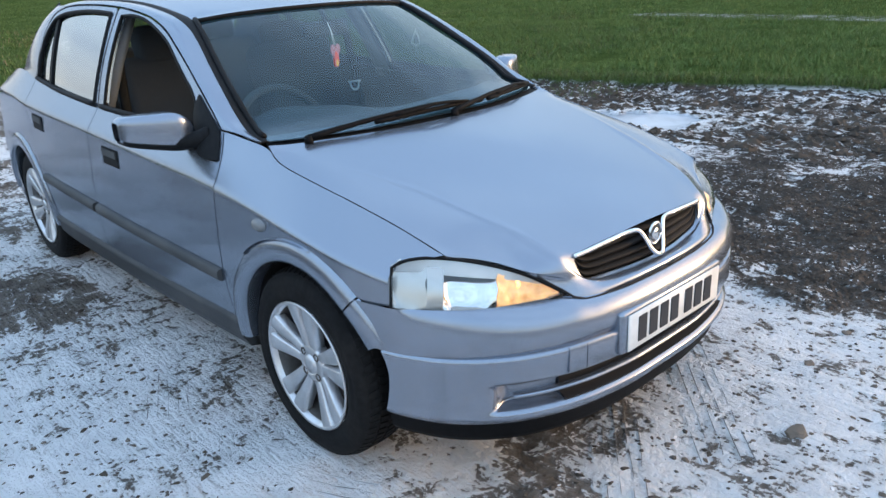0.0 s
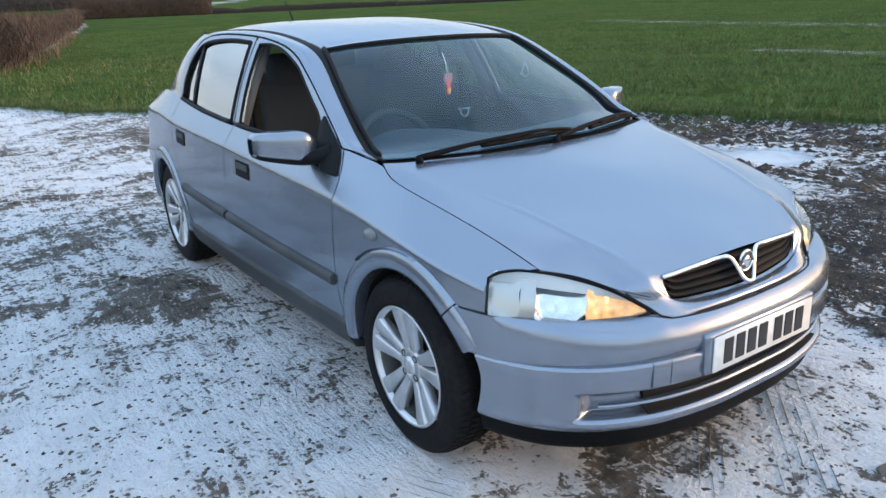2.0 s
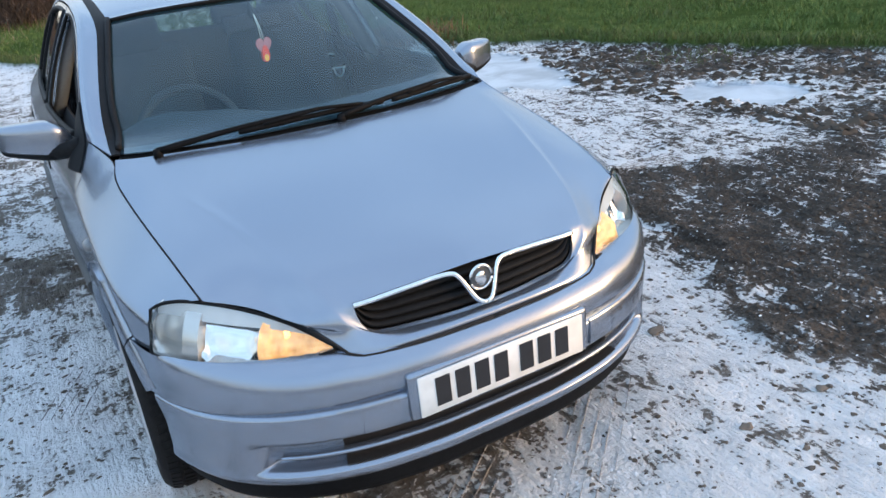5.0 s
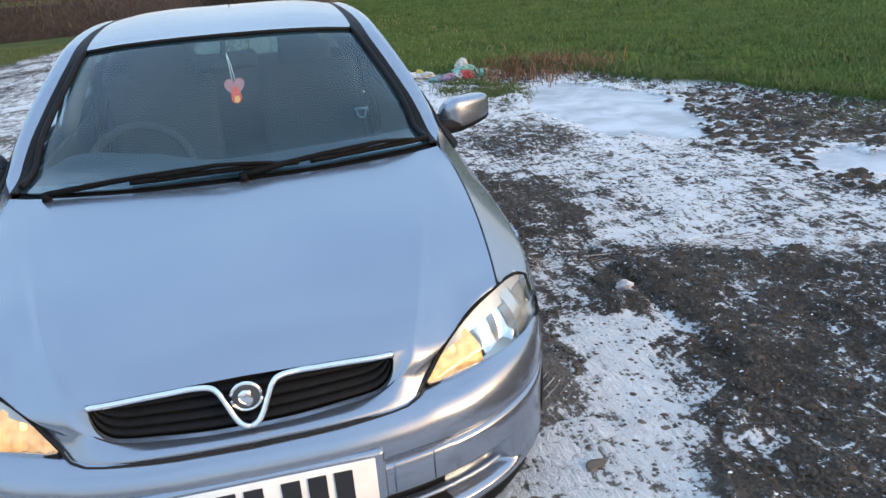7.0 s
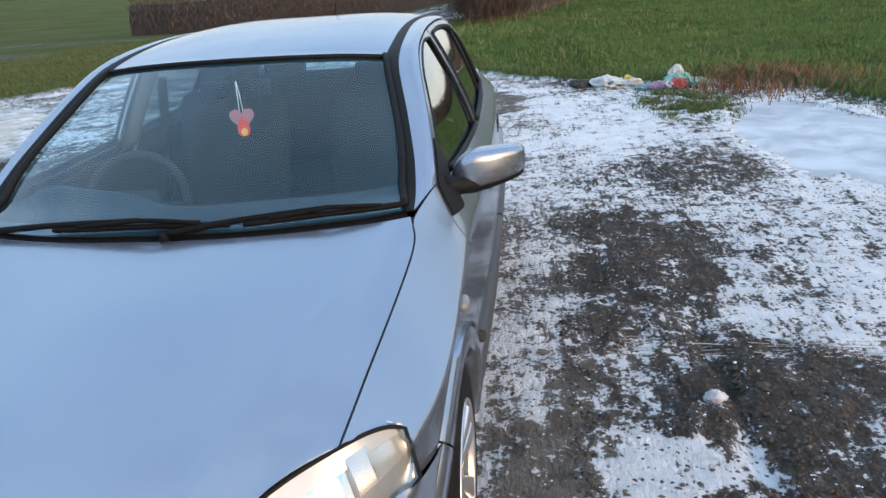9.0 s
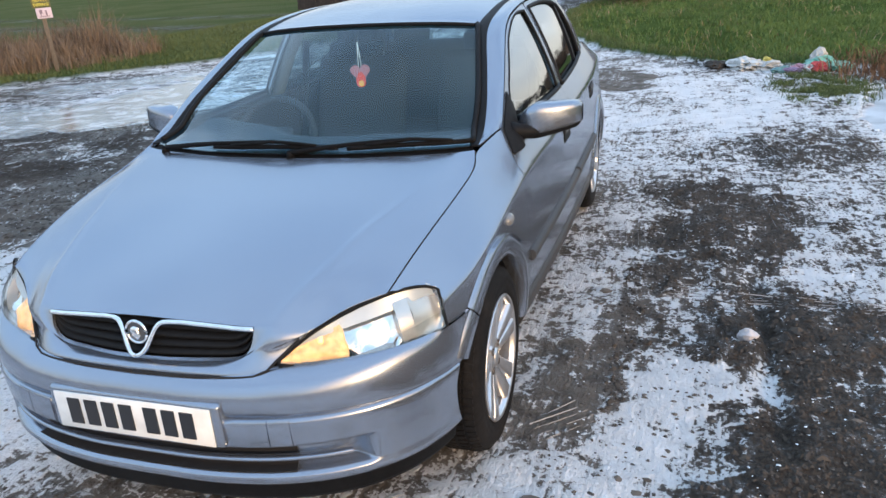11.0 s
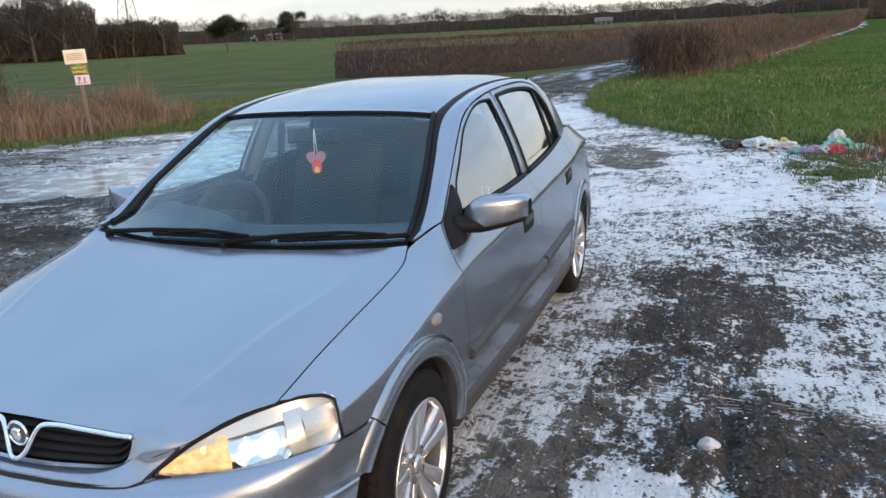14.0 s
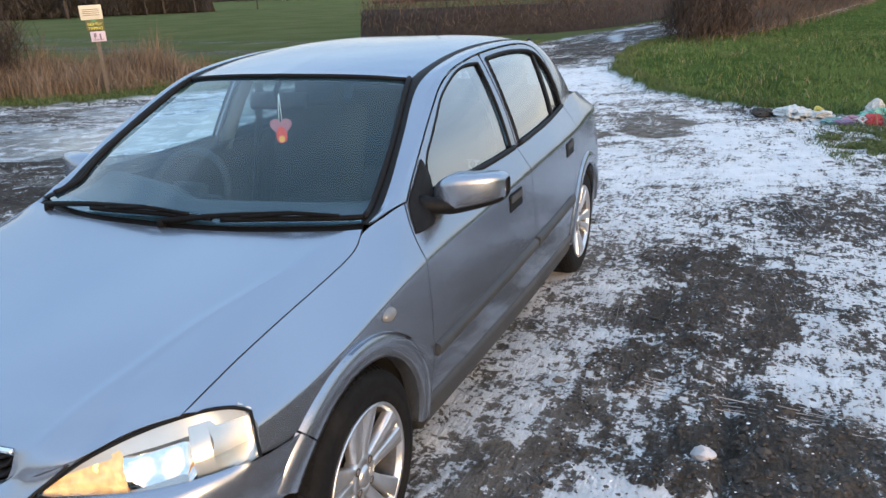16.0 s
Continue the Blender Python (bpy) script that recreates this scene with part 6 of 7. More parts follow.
def in_field(x, y):
    fx = x + 0.5 * (fbm(x * 1.3, y * 1.3, 4, 71) - 0.5)
    fy = y + 0.5 * (fbm(x * 1.3, y * 1.3, 4, 81) - 0.5)
    return inside(fx, fy, FIELD_RING)


def in_verge(x, y):
    fx = x + 0.5 * (fbm(x * 1.3, y * 1.3, 4, 71) - 0.5)
    fy = y + 0.5 * (fbm(x * 1.3, y * 1.3, 4, 81) - 0.5)
    return inside(fx, fy, VERGE_RING)


def crop(x, y):
    thin = np.exp(-((x - 0.10 * y - 14.6) / 0.35) ** 2) * (y < 8.3) + np.exp(-((x - 0.27 * (y - 2) - 25.3) / 0.7) ** 2) * (y < 31)
    tuft = fbm(x * 1.7, y * 1.7, 3, 51)
    return in_field(x, y) & (rng_.uniform(0, 1, len(x)) > 0.9 * thin) & (tuft > 0.30 + 0.15 * rng_.uniform(0, 1, len(x)))


pts = [scatter(150000, 2, 13, -4, 14, crop), scatter(70000, -3, 22, -8, 26, crop)]
for k, (p, hs, ws) in enumerate(zip(pts, (1.0, 1.15), (0.009, 0.016))):
    patch = fbm(p[:, 0] * 0.5, p[:, 1] * 0.5, 3, 61)
    h = hs * (0.035 + 0.065 * patch) * rng_.uniform(0.6, 1.3, len(p))
    ob = blades("crop_grass", p, h, np.full(len(p), ws), rng_.uniform(0.2, 0.9, len(p)), GRASS)
    tagged(ob, "short green winter crop growing in the field", "grass", kind="stuff")
p = scatter(90000, -4, 60, 8, 65, lambda x, y: in_field(x, y) & (np.hypot(x, y) > 17))
ob = blades("crop_grass", p, rng_.uniform(0.04, 0.09, len(p)), np.full(len(p), 0.025), rng_.uniform(0.3, 1.0, len(p)), GRASS)
tagged(ob, "distant green crop rows", "grass", kind="stuff")
p = scatter(60000, -14, -4, 3, 24, in_verge)
ob = blades("verge_grass", p, rng_.uniform(0.04, 0.10, len(p)), np.full(len(p), 0.014), rng_.uniform(0.3, 1.0, len(p)), ROUGH_GRASS)
tagged(ob, "rough short grass on the verge", "grass", kind="stuff")
tuft_at = lambda x, y: (np.exp(-((x - 2.75) / 0.45) ** 2 - ((y - 5.9) / 0.8) ** 2) + np.exp(-((x - 5.3) / 0.5) ** 2 - ((y - 2.2) / 0.6) ** 2) * 0.8
                        + np.exp(-((x - 4.9) / 0.7) ** 2 - ((y - 5.6) / 0.8) ** 2)) > rng_.uniform(0.05, 1, len(x)) * 1.1
p = scatter(24000, 1.5, 6.5, 0, 8, tuft_at)
ob = blades("weed_tufts", p, rng_.uniform(0.02, 0.075, len(p)), np.full(len(p), 0.010), rng_.uniform(0.4, 1.2, len(p)), ROUGH_GRASS)
tagged(ob, "ragged weeds beside the frozen puddle", "weeds", kind="stuff")
p = scatter(60000, 2.0, 3.5, 4.6, 7.1, lambda x, y: np.exp(-((x - 2.75) / 0.42) ** 2 - ((y - 5.8) / 0.85) ** 2) * (fbm(x * 5, y * 5, 3, 12) > 0.47) > rng_.uniform(0.1, 1.3, len(x)))
ob = blades("weed_tufts", p, rng_.uniform(0.02, 0.065, len(p)), np.full(len(p), 0.008), rng_.uniform(0.4, 1.2, len(p)), ROUGH_GRASS)
tagged(ob, "low green weeds between rubbish and frozen puddle", "weeds", kind="stuff")
p = scatter(1800, -2.5, 5, 6.5, 26, lambda x, y: in_field(x, y) & (fbm(x * 0.9, y * 0.9, 3, 91) > 0.56))
ob = blades("rough_grass", p, rng_.uniform(0.06, 0.20, len(p)), np.full(len(p), 0.012), rng_.uniform(0.4, 1.1, len(p)), STRAW)
tagged(ob, "tufts of dead straw-coloured grass", "grass", kind="stuff")

p = scatter(26000, -1.5, 16, 4, 26, lambda x, y: in_field(x, y) & (fbm(x * 1.1, y * 1.6, 3, 95) > 0.57))
ob = blades("grass_tussocks", p, rng_.uniform(0.06, 0.17, len(p)), np.full(len(p), 0.014), rng_.uniform(0.3, 1.1, len(p)), ROUGH_GRASS)
tagged(ob, "darker tussocks of rough grass in the field", "grass", kind="stuff")


def near_edge(x, y):
    """Places just inside the field, where the grass grows rank and overhangs the mud."""
    return in_field(x, y) & ~(in_field(x - 0.45, y) & in_field(x, y - 0.45) & in_field(x - 0.3, y - 0.3))


p = scatter(160000, -2.2, 8, -3, 24, near_edge)
ob = blades("edge_grass", p, rng_.uniform(0.05, 0.15, len(p)), np.full(len(p), 0.009), rng_.uniform(0.3, 1.2, len(p)), ROUGH_GRASS)
tagged(ob, "rank overhanging grass along the edge of the field", "grass", kind="stuff")


# ---- hedges, reeds and trees ----
def hedge(name, line, width, height, per_m, mat, label, category="hedge", low=0.0, spread=0.5, twig=0.5, ragged=0.25, thick=0.014):
    """A hedge along a line: a thicket of short twigs with a ragged top, round a dark sheet of inner shade."""
    path = curve([(*q, 0) for q in line], 200) if len(line) > 2 else poly([(*q, 0) for q in line], 200)
    length = np.linalg.norm(np.diff(path, axis=0), axis=1).sum()
    n = int(length * per_m)
    t = rng_.uniform(0, 199 - 1e-3, n)
    i = t.astype(int)
    c = path[i] * (1 - (t - i))[:, None] + path[i + 1] * (t - i)[:, None]
    d = np.gradient(path, axis=0)[i]
    d /= np.linalg.norm(d, axis=1, keepdims=True)
    nrm = np.stack([-d[:, 1], d[:, 0], np.zeros(n)], 1)
    top = height * (1 + ragged * (fbm(t * 0.5, t * 0 + 3, 4, 7) - 0.5) * 2)
    off = rng_.normal(0, width * 0.28, n)
    hz = low + (top - low) * rng_.uniform(0, 1, n) ** 0.8
    base = c + nrm * off[:, None]
    base[:, 2] = ground_z(base[:, 0], base[:, 1]) + hz * 0.9
    up = rng_.normal(0, spread, (n, 3))
    up[:, 2] = np.abs(up[:, 2]) + 0.55
    up /= np.linalg.norm(up, axis=1, keepdims=True)
    ob = blades(name, base, rng_.uniform(0.5, 1.3, n) * twig, rng_.uniform(0.5, 1.5, n) * thick, rng_.uniform(0, 0.5, n), mat, up)
    tagged(ob, label, category)
    return ob


def shade_core_wall(name, line, width, height, mat, parent):
    """A dark sheet inside a hedge, standing in for the shade among its twigs."""
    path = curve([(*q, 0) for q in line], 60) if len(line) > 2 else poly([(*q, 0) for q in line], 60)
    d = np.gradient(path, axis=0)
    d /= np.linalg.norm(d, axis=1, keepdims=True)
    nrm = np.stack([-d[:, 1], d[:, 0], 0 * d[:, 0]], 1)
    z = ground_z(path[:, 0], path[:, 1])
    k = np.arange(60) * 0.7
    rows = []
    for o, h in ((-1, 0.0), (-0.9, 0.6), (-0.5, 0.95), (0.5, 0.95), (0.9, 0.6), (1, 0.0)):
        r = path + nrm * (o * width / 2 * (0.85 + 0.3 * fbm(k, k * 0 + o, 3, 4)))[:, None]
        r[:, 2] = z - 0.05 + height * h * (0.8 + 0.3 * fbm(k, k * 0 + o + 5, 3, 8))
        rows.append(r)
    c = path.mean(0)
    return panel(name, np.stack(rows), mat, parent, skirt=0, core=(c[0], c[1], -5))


# near-black colour for sheets that replace shade inside hedges and woods
CORE_SHADE = material("woody_shade", (0.032, 0.025, 0.022), 0.95, grain=0.5, grain_scale=6, bump=0.6, bump_scale=9)
LINE_A = [(-15.8, 29.8), (-11.5, 28.8), (-8, 29.6), (-6, 33.5), (-4.6, 42), (-2.4, 56), (1.0, 78), (5.5, 110), (9, 150)]
a = hedge("lane_hedge", LINE_A, 1.3, 1.62, 420, TWIG, "clipped brown leafless hedge along the lane", low=0.15, twig=0.40, ragged=0.10, thick=0.022)
shade_core_wall("hedge_core", LINE_A, 1.0, 1.38, CORE_SHADE, a)
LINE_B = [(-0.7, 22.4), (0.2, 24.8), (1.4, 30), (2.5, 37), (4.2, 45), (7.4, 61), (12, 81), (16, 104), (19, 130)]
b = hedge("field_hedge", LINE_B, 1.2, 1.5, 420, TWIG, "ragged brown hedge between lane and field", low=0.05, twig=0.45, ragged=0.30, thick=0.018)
shade_core_wall("hedge_core", LINE_B[1:], 0.8, 1.2, CORE_SHADE, b)
p = scatter(9000, -3.5, 9, 21, 65, lambda x, y: np.abs(np.interp(y, [q[1] for q in LINE_B], [q[0] for q in LINE_B]) + 0.5 - x) < 1.0)
tagged(blades("hedge_straw", p, rng_.uniform(0.15, 0.65, len(p)), np.full(len(p), 0.02), rng_.uniform(0.1, 0.9, len(p)), REED), "dead straw at the foot of the hedge", "dry grass", kind="stuff")
hedge("hedge_bush", [(-0.95, 21.7), (-0.3, 22.8), (0.5, 25.2)], 1.5, 1.45, 2600, BRAMBLE, "dense dark thorn bush at the hedge's end", "bush", low=0.1, twig=0.34, ragged=0.2, thick=0.016)
# reeds and bramble by the notice
REED_RING = [(-13.6, 5.3), (-12.2, 6.4), (-11.5, 7.3), (-10.5, 8.4), (-9.9, 9.6), (-10.4, 11.8), (-14, 13.5), (-20, 11), (-26, 7), (-22, 2), (-16, 3.6)]
p = scatter(120000, -27, -9, 1, 14, lambda x, y: inside(x + 0.6 * (fbm(x * 2, y * 2, 3, 2) - 0.5), y, REED_RING) & (fbm(x * 2.2, y * 2.2, 3, 27) + 0.12 * rng_.uniform(-1, 1, len(x)) > 0.44))
clump = fbm(p[:, 0] * 1.5, p[:, 1] * 1.5, 4, 22)
h = (0.14 + 1.9 * np.clip(clump - 0.28, 0, 1) ** 1.2) * rng_.uniform(0.35, 1.35, len(p)) * (0.70 + 0.30 * smoothstep(-10.0, -13.0, p[:, 0]))
tagged(blades("reeds", p, h, np.full(len(p), 0.013), rng_.uniform(0.10, 0.95, len(p)), REED), "tall dry straw-coloured reeds on the verge", "reeds", kind="stuff")
br = hedge("bramble_bush", [(-25, 4.5), (-19, 7.2), (-14.2, 9.6)], 2.6, 1.60, 2200, BRAMBLE, "dark leafless bramble bush behind the reeds", "bush", twig=0.55, spread=0.8, ragged=0.35)
shade_core_wall("bush_core", [(-25, 4.5), (-19, 7.6), (-15.4, 10.0)], 2.0, 1.0, CORE_SHADE, br)

# far tree belts, hedgerows and single trees
BARK = material("bark", (0.060, 0.050, 0.042), 0.9, grain=0.4, grain_scale=5, bump=0.4, bump_scale=8)


def tree(x, y, height, width, seed, mat, label, twigs=420, name="tree", leafy=1.0):
    """A tapered trunk with limbs and a ragged crown of many small sprays."""
    r = random.Random(seed)
    t = empty(name, (x, y, float(ground_z(arr([x]), arr([y]))[0])), label, "tree")
    pts_ = [(0, 0, -0.2), (r.uniform(-0.2, 0.2), r.uniform(-0.2, 0.2), height * 0.3), (r.uniform(-0.5, 0.5), r.uniform(-0.5, 0.5), height * 0.62), (r.uniform(-0.7, 0.7), r.uniform(-0.7, 0.7), height * 0.96)]
    tube("trunk", curve(pts_, 9), np.linspace(height * 0.028, height * 0.004, 9), BARK, t, 6)
    for _ in range(9):
        a, z0 = r.uniform(0, 2 * math.pi), height * r.uniform(0.22, 0.6)
        e = width * r.uniform(0.30, 0.5)
        z1 = z0 + height * r.uniform(0.15, 0.38)
        tube("limb", curve([(0, 0, z0), (math.cos(a) * e * 0.5, math.sin(a) * e * 0.5, z0 * 0.45 + z1 * 0.55), (math.cos(a) * e, math.sin(a) * e, z1)], 6), np.linspace(height * 0.012, height * 0.002, 6), BARK, t, 5)
    q = rng_.normal(0, 1, (twigs, 3))
    q /= np.linalg.norm(q, axis=1, keepdims=True)
    rad = rng_.uniform(0.25, 1, twigs) ** 0.5 * (0.8 + 0.35 * fbm(q[:, 0] * 2 + seed, q[:, 1] * 2 + q[:, 2], 3, seed))
    lobes = arr([(r.uniform(-0.42, 0.42) * width, r.uniform(-0.42, 0.42) * width, height * r.uniform(0.42, 0.86)) for _ in range(9)])
    pick = rng_.integers(0, 9, twigs)
    base = lobes[pick] + q * rad[:, None] * (width * 0.24, width * 0.24, height * 0.17)
    up = q + (0, 0, 0.6)
    up /= np.linalg.norm(up, axis=1, keepdims=True)
    ob = blades("crown", base, rng_.uniform(0.5, 1.4, twigs) * height * 0.13, rng_.uniform(0.4, 1.2, twigs) * height * 0.008 * leafy, rng_.uniform(0, 0.8, twigs), mat, up)
    ob.parent = t
    return t


def polar(az, d):
    return d * math.sin(radians(az)), d * math.cos(radians(az))


def belt_of_trees(az0, az1, d0, d1, n, h0, h1, seed, label, mat=FAR_TWIG, twigs=420):
    r = random.Random(seed)
    for k in range(n):
        az = az0 + (az1 - az0) * (k + r.uniform(0.1, 0.9)) / n
        x, y = polar(az, r.uniform(d0, d1))
        h = r.uniform(h0, h1)
        tree(x, y, h, h * r.uniform(0.6, 0.9), seed * 100 + k, mat, label, twigs)


def wood(name, az0, az1, d, depth, height, n, label, mat=FAR_TWIG, core=0.62, fine=1.0):
    """A far wood: a dense thicket of upright sprays with an uneven top, too far off to part."""
    az = np.radians(rng_.uniform(az0, az1, n))
    dd = d + rng_.uniform(0, depth, n)
    x, y = dd * np.sin(az), dd * np.cos(az)
    top = height * (0.55 + 0.9 * fbm(np.degrees(az) * 0.55, dd * 0.04, 4, int(d)))
    z = ground_z(x, y) + top * rng_.uniform(0, 0.92, n)
    up = rng_.normal(0, 0.45, (n, 3))
    up[:, 2] = np.abs(up[:, 2]) + 0.6
    up /= np.linalg.norm(up, axis=1, keepdims=True)
    ob = blades(name, np.stack([x, y, z], 1), rng_.uniform(0.5, 1.3, n) * height * 0.16, rng_.uniform(0.4, 1.3, n) * height * 0.028 * fine, rng_.uniform(0, 0.7, n), mat, up)
    tagged(ob, label, "trees", kind="stuff")
    if core:
        # a dark sheet paints in the shade within the wood
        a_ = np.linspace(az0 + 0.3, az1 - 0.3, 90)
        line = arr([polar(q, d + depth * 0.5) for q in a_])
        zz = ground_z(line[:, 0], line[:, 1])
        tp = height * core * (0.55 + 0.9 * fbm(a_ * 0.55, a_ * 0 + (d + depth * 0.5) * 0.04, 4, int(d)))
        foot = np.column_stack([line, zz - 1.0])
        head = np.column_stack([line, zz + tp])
        panel("shaded_inside", np.stack([foot, foot * 0.3 + head * 0.7, head, head + (0.4, 0.8, -0.5), foot + (0.8, 1.6, 0)]), CORE_SHADE, ob, skirt=0, core=(line[:, 0].mean() * 1.5, line[:, 1].mean() * 1.5, 3))


wood("far_wood", -66, -44.6, 125, 24, 8.0, 60000, "dark leafless wood beyond the far field", fine=0.45)
belt_of_trees(-64, -45, 120, 128, 7, 8.5, 11, 3, "tall bare tree at the wood's edge", twigs=1600)
wood("far_wood", -45, -39.3, 128, 12, 4.9, 26000, "low dark thicket beyond the far field", fine=0.5)
belt_of_trees(-44, -40, 126, 130, 3, 5.5, 6.8, 4, "bare tree above the thicket", twigs=1400)
wood("tree_belt", -39.5, 10, 300, 40, 7.0, 60000, "grey belt of distant bare trees", fine=0.6)
belt_of_trees(-38, 10, 270, 305, 40, 7.0, 10.0, 5, "bare tree in the distant tree belt", twigs=1000)
wood("hedgerow", 4, 78, 150, 4, 1.25, 22000, "low dark hedgerow across the far field", BRAMBLE, 0.75, 0.8)
wood("field_hedgerow", -28, 6, 170, 3, 1.3, 14000, "thin hedgerow across the far field", BRAMBLE, 0.6, 0.8)
wood("tree_belt", 6, 46, 380, 60, 8.5, 44000, "grey belt of distant bare trees", fine=0.6)
wood("pine_wood", 45, 80, 185, 30, 9, 50000, "dark dense wood behind the far hedgerow", FAR_TWIG, 0.7, 0.4)
belt_of_trees(8, 44, 280, 370, 12, 6.5, 10, 9, "bare tree in the distant tree belt", twigs=900)
belt_of_trees(30.5, 31.5, 140, 145, 1, 5.5, 6, 15, "lone bare tree by the far hedgerow", twigs=1600)
tree(*polar(-36.0, 165), 6.8, 6.6, 61, EVERGREEN, "dark round-headed tree standing in the far field", 7000, leafy=2.6)
tree(*polar(-31.4, 285), 10, 8.5, 62, EVERGREEN, "dark round-headed tree in the distant belt", 6000, leafy=2.6)
wood("copse", 9, 18, 140, 8, 4.0, 26000, "round brown copse in the far field", TWIG, 0.7, 0.4)

# far houses
BRICK_FAR = material("far_brick", (0.26, 0.15, 0.11), 0.9, grain=0.3, grain_scale=2)
RENDER_FAR = material("far_render", (0.72, 0.70, 0.66), 0.85, grain=0.1, grain_scale=2)
SLATE_FAR = material("far_slate", (0.11, 0.10, 0.10), 0.8, grain=0.2, grain_scale=2)
PANE_FAR = material("far_pane", (0.03, 0.035, 0.04), 0.15, grain=0.1)


def house(az, d, w, dp, h, wall_mat, turn, label):
    x, y = polar(az, d)
    z = float(ground_z(arr([x]), arr([y]))[0])
    hs = empty("house", (x, y, z), label, "house")
    hs.rotation_euler = (0, 0, radians(turn))
    part("wall", box_bm(0, 0, h / 2, w, dp, h), wall_mat, hs, smooth=False)
    e = 0.35
    v = [(-w / 2 - e, -dp / 2 - e, h), (w / 2 + e, -dp / 2 - e, h), (w / 2 + e, dp / 2 + e, h), (-w / 2 - e, dp / 2 + e, h), (-w / 2 - e, 0, h + dp * 0.38), (w / 2 + e, 0, h + dp * 0.38)]
    rf = mesh_object("roof", v, [(0, 1, 5, 4), (2, 3, 4, 5), (1, 2, 5), (3, 0, 4), (3, 2, 1, 0)], SLATE_FAR, hs, smooth=False)
    part("chimney", box_bm(w * 0.3, 0, h + dp * 0.40, 0.4, 0.4, 0.8), wall_mat, rf, smooth=False)
    for sx in (-0.3, 0.0, 0.3):
        for zz in (0.28, 0.72):
            part("window", box_bm(sx * w, -dp / 2 - 0.02, h * zz, 0.6, 0.08, 0.6), PANE_FAR, hs, smooth=False)


for az, d, w, dp, h, mt, tn, lb in ((-34.0, 302, 2.0, 2.0, 1.2, RENDER_FAR, 20, "white rendered house among the distant trees"), (-32.9, 303, 2.4, 2.2, 2.0, BRICK_FAR, 25, "red-brick house among the distant trees"),
                                    (-32.2, 304, 2.0, 2.0, 2.2, BRICK_FAR, 15, "red-brick house among the distant trees"), (36.5, 372, 5, 4, 2.2, RENDER_FAR, -40, "white house far across the fields"),
                                    (38.6, 374, 5, 4, 2.0, RENDER_FAR, -35, "white house far across the fields"), (-8.4, 296, 6, 4, 1.2, SLATE_FAR, 5, "low grey farm building behind the hedge")):
    house(az, d, w, dp, h, mt, tn, lb)

# pylons
STEEL = material("galvanised_steel", (0.30, 0.31, 0.32), 0.5, 0.5, grain=0.2, grain_scale=1)
for az, d in ((-42.3, 260), (5.4, 520)):
    x, y = polar(az, d)
    py = empty("pylon", (x, y, 1.2), "grey lattice steel electricity pylon", "pylon")
    hgt = 34
    for sx in (-1, 1):
        for sy in (-1, 1):
            tube("leg", [(sx * 3.2, sy * 3.2, 0), (sx * 0.9, sy * 0.9, hgt * 0.68), (sx * 0.15, sy * 0.15, hgt)], 0.16, STEEL, py, 4)
        for k in range(7):
            z0, z1 = hgt * 0.68 * k / 7, hgt * 0.68 * (k + 1) / 7
            w0, w1 = 3.2 - 2.3 * k / 7, 3.2 - 2.3 * (k + 1) / 7
            tube("brace", [(-w0, sx * w0, z0), (w1, sx * w1, z1)], 0.07, STEEL, py, 4)
            tube("brace", [(w0, sx * w0, z0), (-w1, sx * w1, z1)], 0.07, STEEL, py, 4)
    for z in (0.68, 0.80, 0.92):
        tube("cross_arm", [(-5, 0, hgt * z), (0, 0, hgt * z + 0.8), (5, 0, hgt * z)], 0.14, STEEL, py, 4)

# ---- notice on its post ----
BOARD_CREAM = material("cream_board", (0.66, 0.60, 0.46), 0.6, grain=0.08, stain=(0.5, 0.45, 0.33), stain_amount=0.3)
BOARD_DARK = material("olive_board", (0.10, 0.10, 0.035), 0.6, grain=0.15)
BOARD_MAUVE = material("mauve_board", (0.56, 0.48, 0.56), 0.6, grain=0.1)
SIGN_GREEN = material("sign_green", (0.05, 0.26, 0.10), 0.6, grain=0.1)
SIGN_YELLOW = material("sign_yellow", (0.75, 0.70, 0.10), 0.6, grain=0.05)
SIGN_INK = material("sign_ink", (0.20, 0.15, 0.20), 0.6, grain=0.05)
WOOD_POST = material("weathered_post", (0.14, 0.115, 0.09), 0.9, grain=0.3, grain_scale=30, bump=0.3)
sign = empty("notice_sign", (-10.30, 8.52, 0.05), "weathered notice boards on a wooden post in reeds", "sign")
sign.rotation_euler = (0, radians(-1.5), radians(42))
part("post", box_bm(0, 0.035, 0.80, 0.075, 0.06, 1.70, 0.006), WOOD_POST, sign)
top_b = part("cream_board", box_bm(-0.02, -0.01, 1.555, 0.40, 0.02, 0.27, 0.004), BOARD_CREAM, sign)
for k in range(4):
    part("text_bar", box_bm(-0.02, -0.0215, 1.61 - 0.035 * k, 0.30, 0.003, 0.010), WOOD_POST, top_b, smooth=False)
mid_b = part("olive_board", box_bm(0.01, -0.01, 1.310, 0.32, 0.02, 0.21, 0.004), BOARD_DARK, sign)
part("green_mark", box_bm(0.0, -0.0215, 1.395, 0.09, 0.003, 0.035), SIGN_GREEN, mid_b, smooth=False)
low_b = part("mauve_board", box_bm(0.03, -0.012, 1.105, 0.27, 0.02, 0.19, 0.004), BOARD_MAUVE, sign)
for dx, dz, w, h in ((-0.05, 0.03, 0.05, 0.07), (0.04, 0.0, 0.03, 0.10), (0.0, -0.06, 0.18, 0.012), (-0.06, -0.02, 0.02, 0.04)):
    part("picture_mark", box_bm(0.03 + dx, -0.0245, 1.105 + dz, w, 0.003, h), SIGN_INK, low_b, smooth=False)


